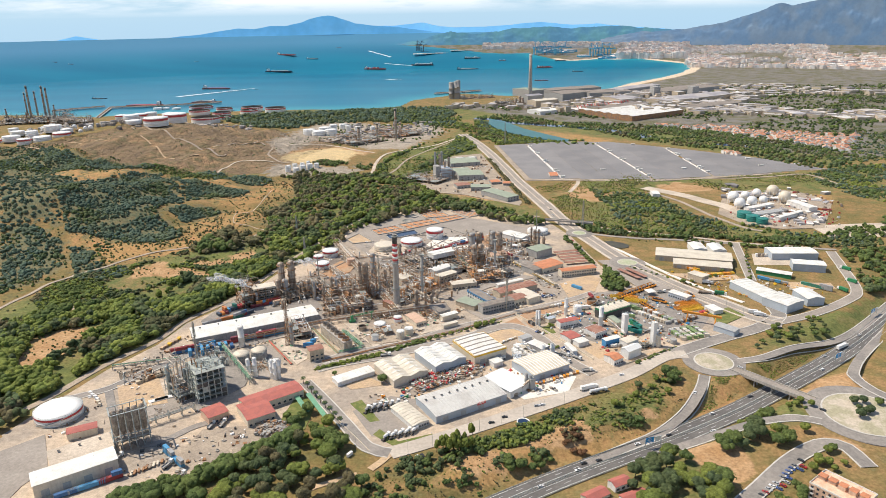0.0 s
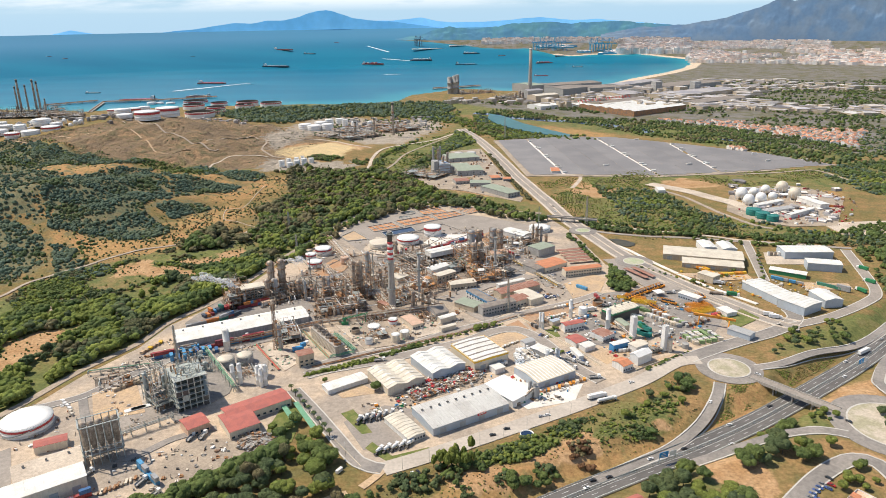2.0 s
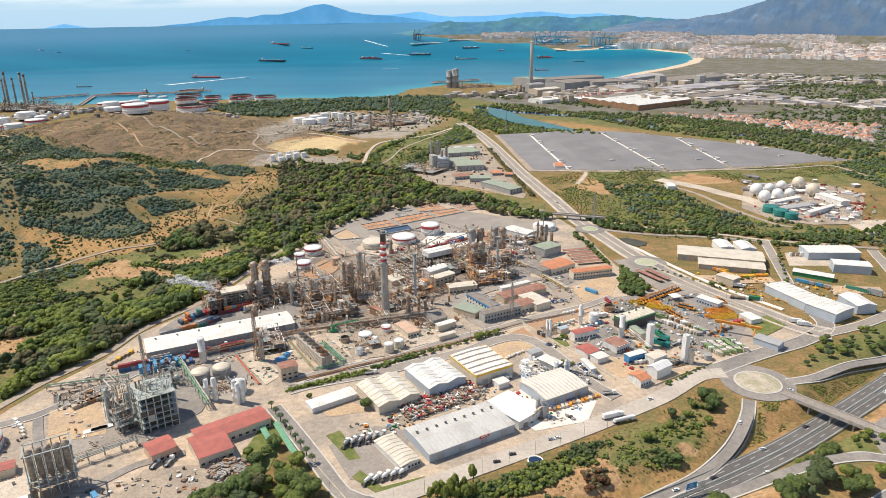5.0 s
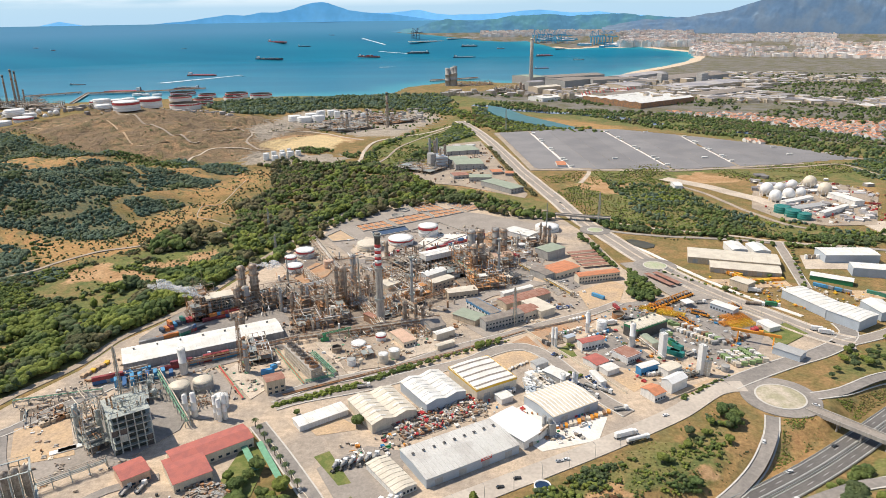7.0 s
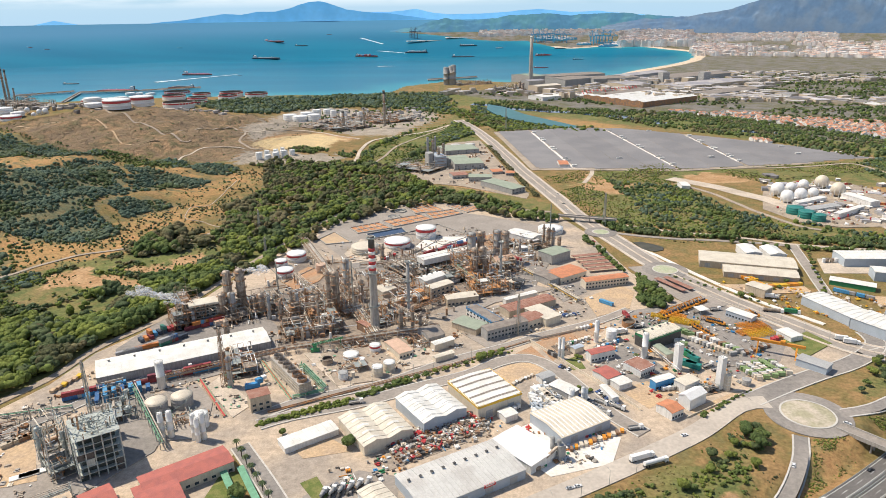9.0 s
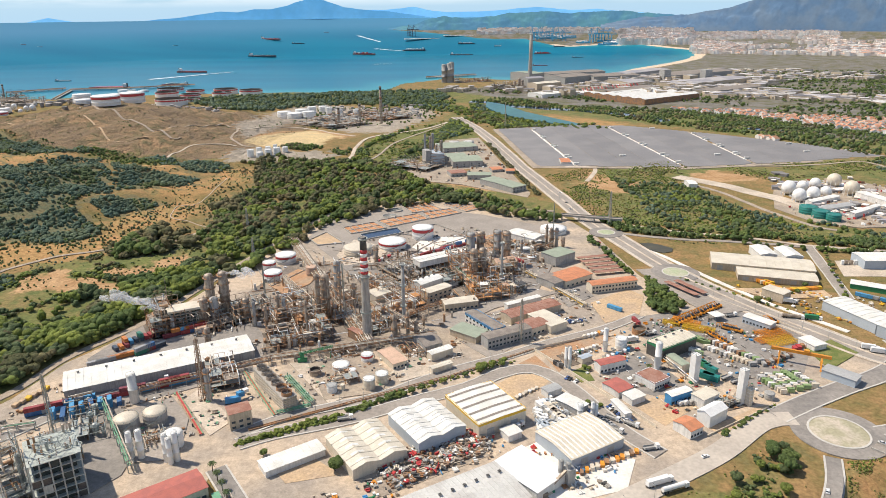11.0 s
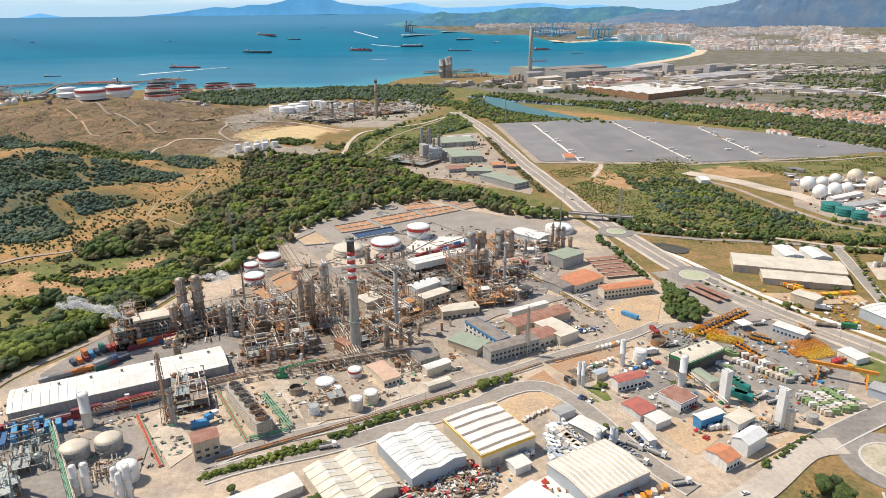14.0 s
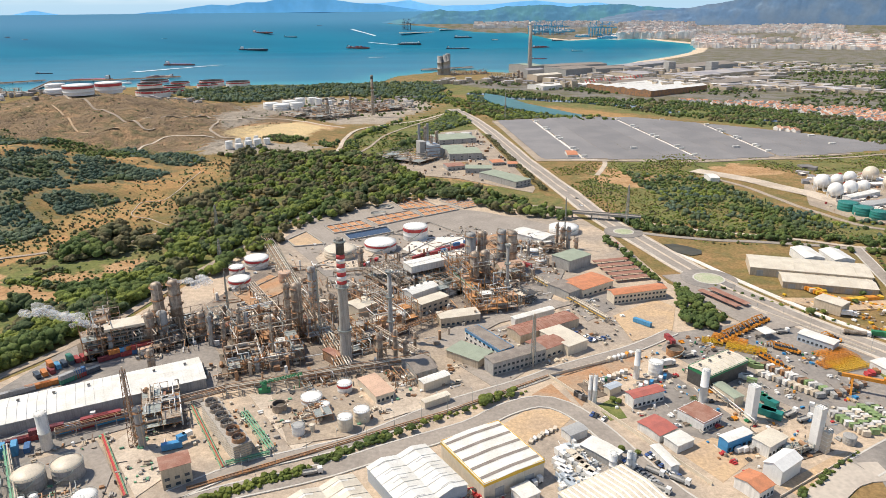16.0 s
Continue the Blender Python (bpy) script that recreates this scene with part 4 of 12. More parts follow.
def sea_material():
    m = bpy.data.materials.new("sea")
    m.use_nodes = True
    n, l = m.node_tree.nodes, m.node_tree.links
    b = n["Principled BSDF"]
    b.inputs["Roughness"].default_value = 0.3
    b.inputs["Specular IOR Level"].default_value = 0.05
    at = n.new("ShaderNodeAttribute"); at.attribute_name = "shallow"
    pos = n.new("ShaderNodeNewGeometry")
    mp = n.new("ShaderNodeMapping"); mp.inputs["Scale"].default_value = (0.25, 1.3, 1)
    t = n.new("ShaderNodeTexNoise")
    t.inputs["Scale"].default_value, t.inputs["Detail"].default_value = 0.004, 8
    l.new(pos.outputs["Position"], mp.inputs["Vector"]); l.new(mp.outputs[0], t.inputs["Vector"])
    deep = n.new("ShaderNodeMix"); deep.data_type = "RGBA"
    deep.inputs[6].default_value, deep.inputs[7].default_value = (0.005, 0.132, 0.222, 1), (0.008, 0.168, 0.262, 1)
    r = n.new("ShaderNodeMapRange")
    r.inputs["From Min"].default_value, r.inputs["From Max"].default_value = 0.35, 0.65
    l.new(t.outputs["Fac"], r.inputs["Value"]); l.new(r.outputs[0], deep.inputs["Factor"])
    x = n.new("ShaderNodeMix"); x.data_type = "RGBA"
    l.new(at.outputs["Fac"], x.inputs["Factor"]); l.new(deep.outputs[2], x.inputs[6])
    x.inputs[7].default_value = (0.03, 0.26, 0.32, 1)
    # distance haze put into the water colour: paler toward the horizon
    off = n.new("ShaderNodeAttribute"); off.attribute_name = "offshore_haze"
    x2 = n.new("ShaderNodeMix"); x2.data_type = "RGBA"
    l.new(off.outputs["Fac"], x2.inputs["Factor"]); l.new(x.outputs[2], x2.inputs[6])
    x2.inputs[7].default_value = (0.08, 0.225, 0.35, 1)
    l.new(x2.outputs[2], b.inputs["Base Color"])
    w = n.new("ShaderNodeTexNoise"); w.inputs["Scale"].default_value = 0.12
    l.new(pos.outputs["Position"], w.inputs["Vector"])
    bp = n.new("ShaderNodeBump"); bp.inputs["Strength"].default_value, bp.inputs["Distance"].default_value = 0.25, 0.5
    l.new(w.outputs["Fac"], bp.inputs["Height"]); l.new(bp.outputs[0], b.inputs["Normal"])
    return m


shallow = 1 - smoothstep(0, 170, line_distance(wx, wy, COAST + COAST[:1]))
at = bay.data.attributes.new("shallow", "FLOAT", "POINT")
at.data.foreach_set("value", (shallow ** 1.5).astype(np.float32))
# weight of the painted haze, growing with distance
at = bay.data.attributes.new("offshore_haze", "FLOAT", "POINT")
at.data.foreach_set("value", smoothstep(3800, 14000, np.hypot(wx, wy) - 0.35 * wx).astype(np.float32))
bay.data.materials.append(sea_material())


# hills and mountains on the horizon, fitted to the camera's view: outline as (bearing in degrees, elevation in degrees)
def ridge(name, label, crest, fitted_dist, color, depth=0.2, seed=1, base=-0.8, rough_px=0.03):
    rng = random.Random(seed)
    b = [c[0] for c in crest]
    xs = np.arange(b[0], b[-1], 0.06)
    ev = np.interp(xs, b, [c[1] for c in crest])
    nz = np.array([noise.fractal((v * 0.9, seed * 7.3, 0), 1.0, 2.0, 6) for v in xs])
    fade = np.clip(np.minimum(xs - b[0], b[-1] - xs) / 2, 0, 1)
    ev = ev + nz * rough_px * 3 * fade
    rows = 14
    vs = []
    for k in range(rows):
        u = k / (rows - 1)
        dist = fitted_dist * (1 - depth * (1 - u))
        for v, el in zip(xs, ev):
            rel = 0.25 * noise.fractal((v * 1.3, k * 0.35, seed * 3.1), 1.0, 2.0, 5) * math.sin(math.pi * u)
            e_ = base + (el - base) * min(1, max(0, u ** 0.8 + 0.35 * rel))
            x, y = REF[0] + dist * math.sin(radians(v)), REF[1] + dist * math.cos(radians(v))
            vs.append((x, y, REF[2] + dist * math.tan(radians(e_))))
    vs = np.array(vs)
    p = far(vs[:, 0], vs[:, 1], vs[:, 2])
    nj = len(xs)
    i, j = np.meshgrid(np.arange(rows - 1), np.arange(nj - 1), indexing="ij")
    q = np.stack([i * nj + j, i * nj + j + 1, (i + 1) * nj + j + 1, (i + 1) * nj + j], -1).reshape(-1, 4)
    ob = new(name, arrays_mesh(name, p, q, [color]))
    ob.data.polygons.foreach_set("use_smooth", [True] * len(q))
    return tagged(ob, label, "mountain", kind="structure")


def haze_material(name, color, second, scale=0.006, glow=0.0):
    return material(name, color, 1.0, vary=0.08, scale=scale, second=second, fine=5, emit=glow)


# air haze painted on the ridges: blue base colours plus an even glow
haze_far = haze_material("mountain_far_hazed", (0.10, 0.30, 0.50), (0.12, 0.33, 0.53), 0.004, 0.62)
haze_coast = haze_material("mountain_coast_hazed", (0.17, 0.42, 0.66), (0.19, 0.45, 0.68), 0.004, 0.68)
haze_mid = haze_material("mountain_mid_hazed", (0.055, 0.15, 0.23), (0.07, 0.18, 0.22), 0.012, 0.62)
haze_near = haze_material("mountain_near_hazed", (0.075, 0.13, 0.205), (0.10, 0.145, 0.20), 0.012, 0.62)
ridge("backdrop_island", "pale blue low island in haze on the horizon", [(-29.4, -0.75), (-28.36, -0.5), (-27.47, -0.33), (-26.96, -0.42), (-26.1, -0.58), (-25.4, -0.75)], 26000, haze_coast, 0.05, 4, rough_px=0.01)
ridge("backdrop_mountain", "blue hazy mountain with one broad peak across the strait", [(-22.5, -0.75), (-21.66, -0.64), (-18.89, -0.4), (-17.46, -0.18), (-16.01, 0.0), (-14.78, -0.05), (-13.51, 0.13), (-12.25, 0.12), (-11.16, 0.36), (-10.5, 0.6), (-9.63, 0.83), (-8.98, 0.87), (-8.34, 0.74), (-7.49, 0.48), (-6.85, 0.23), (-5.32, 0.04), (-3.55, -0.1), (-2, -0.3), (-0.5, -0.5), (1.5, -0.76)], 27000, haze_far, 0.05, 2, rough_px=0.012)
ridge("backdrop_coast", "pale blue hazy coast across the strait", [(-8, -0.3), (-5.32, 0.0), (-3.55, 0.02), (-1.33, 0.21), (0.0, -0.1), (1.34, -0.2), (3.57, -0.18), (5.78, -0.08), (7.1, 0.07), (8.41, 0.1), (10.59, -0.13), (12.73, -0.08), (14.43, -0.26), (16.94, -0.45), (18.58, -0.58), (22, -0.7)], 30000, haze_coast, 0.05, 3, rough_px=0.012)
ridge("backdrop_hills", "low dark green hills behind the port town, hazed blue", [(-3.9, -1.5), (-3.4, -1.36), (-2.25, -1.18), (-0.91, -0.94), (0.89, -0.53), (2.68, -0.72), (4.46, -0.57), (6.23, -0.34), (7.98, -0.23), (9.73, -0.33), (10.61, -0.43), (11.89, -0.31), (13.59, -0.25), (14.85, -0.26), (16.53, -0.4), (18.58, -0.58), (20.5, -0.8), (24, -1.1)], 9800, haze_mid, 0.12, 5, base=-1.75)
ridge("backdrop_sierra", "tall mountain range behind the town, hazed grey-blue", [(13, -1.1), (15.73, -0.76), (18.58, -0.58), (20.16, -0.4), (22.08, -0.1), (23.18, 0.27), (24.2, 0.55), (25.0, 0.85), (25.5, 1.15), (25.9, 1.22), (26.6, 1.05), (27.3, 1.2), (28.8, 1.45), (31.64, 1.75), (33.26, 1.85), (36, 1.7), (42, 1.2)], 9200, haze_near, 0.14, 6, base=-1.75)


# ---- roads and paved ground ----
def pad(name, pts, mat, label, category="pavement", z=0.10, drop=0.4):
    return setting(name, Shape().prism(pts, z - drop, z, mat), label, category)


def ribbon(shape, line, width, mat, lift=0.3, zf=None, thick=0.5, offset=0.0):
    """A road surface along a line, laid on the land or at the height that zf gives."""
    n = len(line)
    vs = []
    for i, (x, y) in enumerate(line):
        a, b = line[max(i - 1, 0)], line[min(i + 1, n - 1)]
        t = Vector((b[0] - a[0], b[1] - a[1])).normalized()
        for s in (-width / 2 + offset, width / 2 + offset):
            px, py = x - t.y * s, y + t.x * s
            vs.append((px, py))
    if zf is None:
        arr = np.array(vs)
        zz = height(arr[:, 0], arr[:, 1])
        zc = np.maximum(zz[0::2], zz[1::2])
        zz = np.repeat(zc, 2) + lift
    else:
        zz = np.array([zf(*v) for v in vs]) + lift
    top = [(x, y, z) for (x, y), z in zip(vs, zz)]
    low = [(x, y, z - thick) for x, y, z in top]
    k = len(top)
    fs = []
    for i in range(n - 1):
        a, b, c, d = 2 * i, 2 * i + 1, 2 * i + 3, 2 * i + 2
        fs += [(a, d, c, b), (k + a, a + 0, d, k + d)[::-1], (b, c, k + c, k + b)[::-1]]
    shape.add(top + low, fs, mat)
    return shape


def road(name, pts, width, mat, label, lift=0.5, zf=None, step=6, kerbs=True, category="road"):
    line = smooth_line(pts, step)
    ob = setting(name, ribbon(Shape(), line, width, mat, lift, zf), label, category)
    if kerbs:
        s = Shape()
        for side in (-1, 1):
            ribbon(s, line, 0.9, "kerb", lift + 0.12, zf, 0.5, side * (width / 2 + 0.45))
        part("kerb", s, ob, "pale concrete kerb")
    return ob


def zero(x, y):
    return 0.0


pavement = pad("pavement", PLANT, "concrete_yard", "pale concrete and gravel ground of an industrial estate", z=0.06)

def road_level(x, y):
    return -7.0


# motorway: two carriageways, shoulders, median and dashed lines
mw = smooth_line(MOTORWAY, 10)
motorway = setting("road", ribbon(Shape(), mw, 17.2, "yard_asphalt", 0.30, road_level), "dual carriageway motorway with worn grey shoulders and a median", "road")
s = Shape()
for off in (-4.6, 4.6):
    ribbon(s, mw, 6.6, "dark_asphalt", 0.42, road_level, offset=off)
part("carriageway", s, motorway, "dark asphalt lanes")
s = Shape()
for off in (-7.5, -1.7, 1.7, 7.5):
    ribbon(s, mw, 0.22, "line_paint", 0.50, road_level, offset=off, thick=0.1)
for off in (-4.6, 4.6):
    fine_line = smooth_line(MOTORWAY, 4.5)
    for i in range(0, len(fine_line) - 1, 3):
        ribbon(s, fine_line[i:i + 2], 0.2, "line_paint", 0.50, road_level, offset=off, thick=0.1)
part("lane_line", s, motorway, "white lane markings")
s = Shape()
for off in (-0.7, 0.7, -8.4, 8.4):
    ribbon(s, mw, 0.25, "galvanised", 1.15, road_level, offset=off, thick=0.45)
part("guard_rail", s, motorway, "galvanised steel guard rail")

# roundabout by the estate
RB = (215.6, 493.1)
RB2 = (207.6, 729.3)
RB3 = (290.7, 413.5)


def roundabout(centre, r_in, r_out, island_mat, label, mat="yard_asphalt", up=0.0):
    cx, cy = centre
    n = 48
    ring = Shape()
    vs = [(cx + r * math.cos(2 * math.pi * i / n), cy + r * math.sin(2 * math.pi * i / n), z) for r, z in ((r_in, 0.45 + up), (r_out, 0.45 + up), (r_out, -0.6)) for i in range(n)]
    ring.add(vs, [(k * n + i, (k + 1) * n + i, (k + 1) * n + (i + 1) % n, k * n + (i + 1) % n) for k in (0, 1) for i in range(n)], mat)
    ob = setting("road", ring, label, "road")
    part("island", Shape().lathe(cx, cy, [(r_in + 0.2, 0.2), (r_in + 0.2, 0.62 + up), (r_in - 0.5, 0.64 + up), (r_in * 0.5, 1.0 + up), (0.01, 1.15 + up)], island_mat, 40), ob, "round traffic island")
    part("kerb", Shape().lathe(cx, cy, [(r_in + 0.9, 0.4), (r_in + 0.9, 0.75 + up), (r_in - 0.2, 0.75 + up)], "kerb", 40, False), ob, "pale kerb ring")
    return ob


roundabout(RB, 14.5, 24, "island", "grey asphalt roundabout with a pale gravel island")
roundabout(RB2, 10.5, 20, "green_island", "grey asphalt roundabout with a pale green island", "yard_asphalt", 0.4)
roundabout((175.4, 843.7), 8.2, 17, "green_island", "grey asphalt roundabout with a green island", "yard_asphalt", 0.4)
roundabout(RB3, 27, 39, "island", "large grey roundabout with a gravel and grass island")

ROADS = []
ROADS.append(([(-36.3, 377.3), (-7.3, 390.9), (43.9, 418), (87.4, 441.6), (116, 458.6), (146.7, 477.7), (178.8, 503.1), (198.4, 506.4)], 13, "estate_road", "pale worn concrete estate road"))
ROADS.append(([(-325.4, 370.3), (-312.6, 419.9), (-295.8, 455.1), (-277.8, 503.3), (-252.2, 550.3), (-241.4, 590.6), (-211.6, 644.4), (-192.3, 708.1), (-169, 781.9), (-138.7, 865.6), (-113.2, 926), (-76.8, 971.7), (-2.3, 989.4), (78.1, 943.9), (135.9, 925.6)], 6, "gravel", "dirt perimeter road along the works"))
ROADS.append(([(-108.1, 471), (-88.1, 441.5), (-69, 411.4), (-51.5, 384.5), (-36.3, 377.3)], 9, "yard_asphalt", "grey asphalt estate road"))
ROADS.append(([(-102.9, 491), (-85.2, 500.3), (-47.4, 513.1), (-13.8, 529.5), (20.7, 545.5), (38.4, 559.2), (56.5, 566.9), (69.9, 561.2), (82.5, 542.1), (93.6, 515), (103.6, 493.2), (115.5, 476.5)], 9.5, "old_asphalt", "grey asphalt road curving round the depots"))
ROADS.append(([(-105.9, 499.5), (-82.5, 516.5), (-54.7, 527.4), (-30.1, 537.9), (7.4, 563.3), (50.1, 585.1), (77.4, 601.3), (121.5, 622.7), (152.1, 644.1)], 7, "old_asphalt", "plant road with pipes beside it"))
ROADS.append(([(189.3, 508.6), (214, 522.6), (244.5, 538.2), (273.1, 551.5), (297.1, 567.6), (310.1, 583.1), (311.7, 599)], 12, "yard_asphalt", "grey asphalt link road"))
ROADS.append(([(52.6, 1715.9), (81.7, 1547), (108.9, 1329), (131.2, 1132.1), (150.4, 999.5), (165.8, 892.9), (186.3, 809.5), (207.6, 729.3), (233.1, 668.4), (261.5, 618.6), (287.5, 577.3), (304.7, 564.2)], 17, "old_asphalt", "wide straight grey road with two carriageways"))
ROADS.append(([(200.4, 471.4), (189.8, 450.4), (171.5, 426.9), (144.7, 404), (119.8, 389.3), (90.2, 372.4)], 7, "yard_asphalt", "slip road to the motorway"))
ROADS.append(([(237, 493.3), (257.4, 498.4), (288.3, 514.2), (332, 533.6), (373.4, 562.5), (442.2, 623.3)], 7, "yard_asphalt", "slip road to the motorway"))
ROADS.append(([(323.1, 428.8), (314.6, 444.8), (312.9, 465.2), (322.6, 481.9), (347.1, 510.9), (402.2, 563.8)], 7, "yard_asphalt", "curved slip road"))
ROADS.append(([(255.9, 404.7), (241.5, 410.2), (217.3, 407.7), (182.9, 398.2), (152.8, 387.1)], 7, "yard_asphalt", "slip road to the motorway"))
ROADS.append(([(162, 318.4), (179.9, 333.4), (213.1, 361.9), (234.1, 375.8), (246.9, 380.1), (256.4, 375.2), (259.0, 355.4)], 9.5, "yard_asphalt", "grey street with parked cars"))
ROADS.append(([(297.2, 564.5), (342.2, 582.8), (390.7, 613.1), (413.2, 637), (432.7, 693.1), (453, 758.7)], 9, "old_asphalt", "grey road round a works"))
ROADS.append(([(-292.3, 446.2), (-258.8, 464.6), (-241.9, 488.4), (-220.7, 513.4), (-192.5, 555.7), (-175.8, 585.2)], 7, "yard_asphalt", "grey plant road beside tanks"))
ROADS.append(([(-255.5, 462.1), (-234.7, 427.9), (-198.7, 391.3), (-172, 412.6), (-148.8, 423.4)], 6, "yard_asphalt", "grey plant road past silos"))
ROADS.append(([(-276.9, 1091.7), (-279.4, 1026.2), (-282.1, 982.7), (-300.4, 967.3), (-287.2, 910.4), (-265.3, 900.2), (-245.2, 885.3), (-224.2, 875.6), (-188.2, 860.7), (-144.3, 847.1)], 0.8, "pale_yard", "pale low boundary wall along a pasture"))
ROADS.append(([(355.9, 796), (334.5, 715.7), (322, 669.3)], 8, "old_asphalt", "short grey road between sheds"))
ROADS.append(([(179.9, 847.9), (225.5, 826), (354.1, 791.6), (462.7, 764.4)], 6, "old_asphalt", "narrow road past the scrubland"))
ROADS.append(([(-444.8, 602.4), (-431.2, 653.7), (-419.8, 697.8), (-387, 746.6), (-356.9, 785.1), (-317.6, 808.9), (-261.4, 833.3), (-235.7, 876.1)], 4, "gravel", "narrow pale country road"))
ROADS.append(([(-116.8, 1128.9), (-110.4, 1174.8), (-85.3, 1250.6), (-67, 1348.8), (-34, 1444.8), (34.5, 1598.7)], 4, "gravel", "pale track"))
ROADS.append(([(-149.9, 1177.3), (-127.3, 1226.4), (-125.6, 1301.1), (-115.9, 1391.2), (-88.3, 1448.9), (-13, 1529.1), (35.2, 1630.1)], 6, "pale_yard", "pale gravel road"))
ROADS.append(([(-407.8, 1233.1), (-397.8, 1273.8), (-375.3, 1295.2), (-347.9, 1299.4), (-316.7, 1289.3)], 4, "pale_yard", "pale gravel track"))
ROADS.append(([(-725.8, 1625.1), (-594.6, 1485.1), (-497.1, 1395.2), (-436.4, 1335.1), (-422.7, 1338.9)], 4, "gravel", "pale gravel track on a hill"))
ROADS.append(([(-469.4, 1403.3), (-427.8, 1469.1), (-401.5, 1530.5), (-358.3, 1452.7), (-350.2, 1379.7), (-321.6, 1309.9), (-284.6, 1275)], 4, "gravel", "pale winding gravel track"))
ROADS.append(([(-358.3, 1452.7), (-286.5, 1523.9), (-241.6, 1526.4), (-186.7, 1456.4), (-138.5, 1410.3)], 5, "pale_yard", "pale gravel works road"))
ROADS.append(([(-881.1, 1464), (-747.7, 1422.7), (-686.8, 1449.9), (-658, 1492.6)], 4, "sand_yard", "sandy track on a hill"))
ROADS.append(([(-628.7, 1442.2), (-596.6, 1412), (-565.7, 1366.3), (-541.4, 1337.9), (-508.8, 1318.3), (-469.2, 1319.3)], 3, "sand_yard", "sandy track on a hill"))
ROADS.append(([(326.7, 1057.4), (357.2, 993.5), (373.3, 912.7), (394, 859.1), (411.1, 843.5)], 6, "gravel", "gravel service track"))
ROADS.append(([(328.7, 1088), (371.9, 1032.1), (405.9, 970.9), (422.7, 917.6)], 22, "pale_yard", "pale gravel yard strip"))
ROADS.append(([(153.1, 1158.5), (221.1, 1154.2), (229.7, 1134.3), (202.9, 1064.5)], 6, "pale_yard", "pale dirt track"))
ROADS.append(([(405.7, 1142.8), (553.8, 1149.4), (629, 1160.8), (644.2, 1090.6)], 5, "gravel", "dirt track along scrub"))
ROADS.append(([(189.0, 826.0), (198.5, 795.5), (213.0, 768.0), (229.0, 722.3), (244.0, 689.9), (258.0, 661.7), (271.0, 640.0), (289.4, 611.7)], 4.5, "white_yard", "broad pale pavement along the main road"))
ROADS.append(([(198.0, 873.0), (238.0, 849.2), (282.1, 830.5), (328.5, 808.6), (368.6, 791.7), (440, 770)], 5, "pale_yard", "pale narrow road past the scrubland"))
ROADS.append(([(-35.5, 377.4), (-41, 368.6), (-47.4, 360.7)], 5, "sand_yard", "sandy path down to the trees"))
ROADS.append(([(-88.4, 337.9), (-78, 344.9), (-65.3, 351.1), (-54.9, 356.4)], 4, "sand_yard", "sandy path among trees"))
for pts, width, mat, label in ROADS:
    road("road", pts, width, mat, label, kerbs=width > 6.5 and mat in ("old_asphalt", "yard_asphalt"))

# strips of the wide road
avenue = smooth_line(ROADS[[w for _, w, _, _ in ROADS].index(17)][0], 8)
setting("median", ribbon(Shape(), avenue, 2.2, "pale_yard", 0.72), "pale raised median strip of a wide road", "median")
for off in (-10.6, 10.6):
    setting("pavement", ribbon(Shape(), avenue, 2.6, "pale_yard", 0.66, offset=off), "pale pavement beside a wide road", "pavement")

# bridge over the motorway
b0, b1 = (226.5, 480.3), (264.8, 432.6)
bridge = thing("bridge", "grey concrete road bridge over the motorway on slim piers", "bridge", kind="structure")
u = Vector((b1[0] - b0[0], b1[1] - b0[1])).normalized()
s = Shape()
s.box((b0[0] + b1[0]) / 2, (b0[1] + b1[1]) / 2, -0.5, (Vector(b1) - Vector(b0)).length, 7.4, 1.1, math.degrees(math.atan2(u.y, u.x)), "old_asphalt")
part("deck", s, bridge)
for side in (-3.8, 3.8):
    s = Shape().box((b0[0] + b1[0]) / 2 - u.y * side, (b0[1] + b1[1]) / 2 + u.x * side, -0.9, (Vector(b1) - Vector(b0)).length, 0.5, 2.4, math.degrees(math.atan2(u.y, u.x)), "concrete")
    part("parapet", s, bridge, "pale concrete parapet")
for k in (0.3, 0.52, 0.74):
    for side in (-2.2, 2.2):
        px, py = b0[0] + (b1[0] - b0[0]) * k - u.y * side, b0[1] + (b1[1] - b0[1]) * k + u.x * side
        part("pier", Shape().tube((px, py, -8), (px, py, -0.4), 0.6, n=10, mat="concrete"), bridge)


# narrow bridge over the wide road
c0, c1 = (138.0, 893.0), (199.0, 872.0)
small_bridge = thing("bridge", "narrow grey concrete bridge over the wide road", "bridge", kind="structure")
u = Vector((c1[0] - c0[0], c1[1] - c0[1])).normalized()
ang_b, len_b = math.degrees(math.atan2(u.y, u.x)), (Vector(c1) - Vector(c0)).length
mid_b = ((c0[0] + c1[0]) / 2, (c0[1] + c1[1]) / 2)
part("deck", Shape().box(*mid_b, 5.0, len_b, 6, 0.9, ang_b, "old_asphalt"), small_bridge)
for side in (-3.1, 3.1):
    part("parapet", Shape().box(mid_b[0] - u.y * side, mid_b[1] + u.x * side, 4.8, len_b, 0.35, 2.0, ang_b, "concrete"), small_bridge, "pale concrete parapet")
for k in (0.02, 0.3, 0.55, 0.78, 0.98):
    px, py = c0[0] + (c1[0] - c0[0]) * k, c0[1] + (c1[1] - c0[1]) * k
    part("pier", Shape().box(px, py, height1(px, py) - 0.5, 1.0, 4.6, 5.6 - height1(px, py), ang_b, "concrete"), small_bridge)


# ---- yards and lots ----
LOTS = []
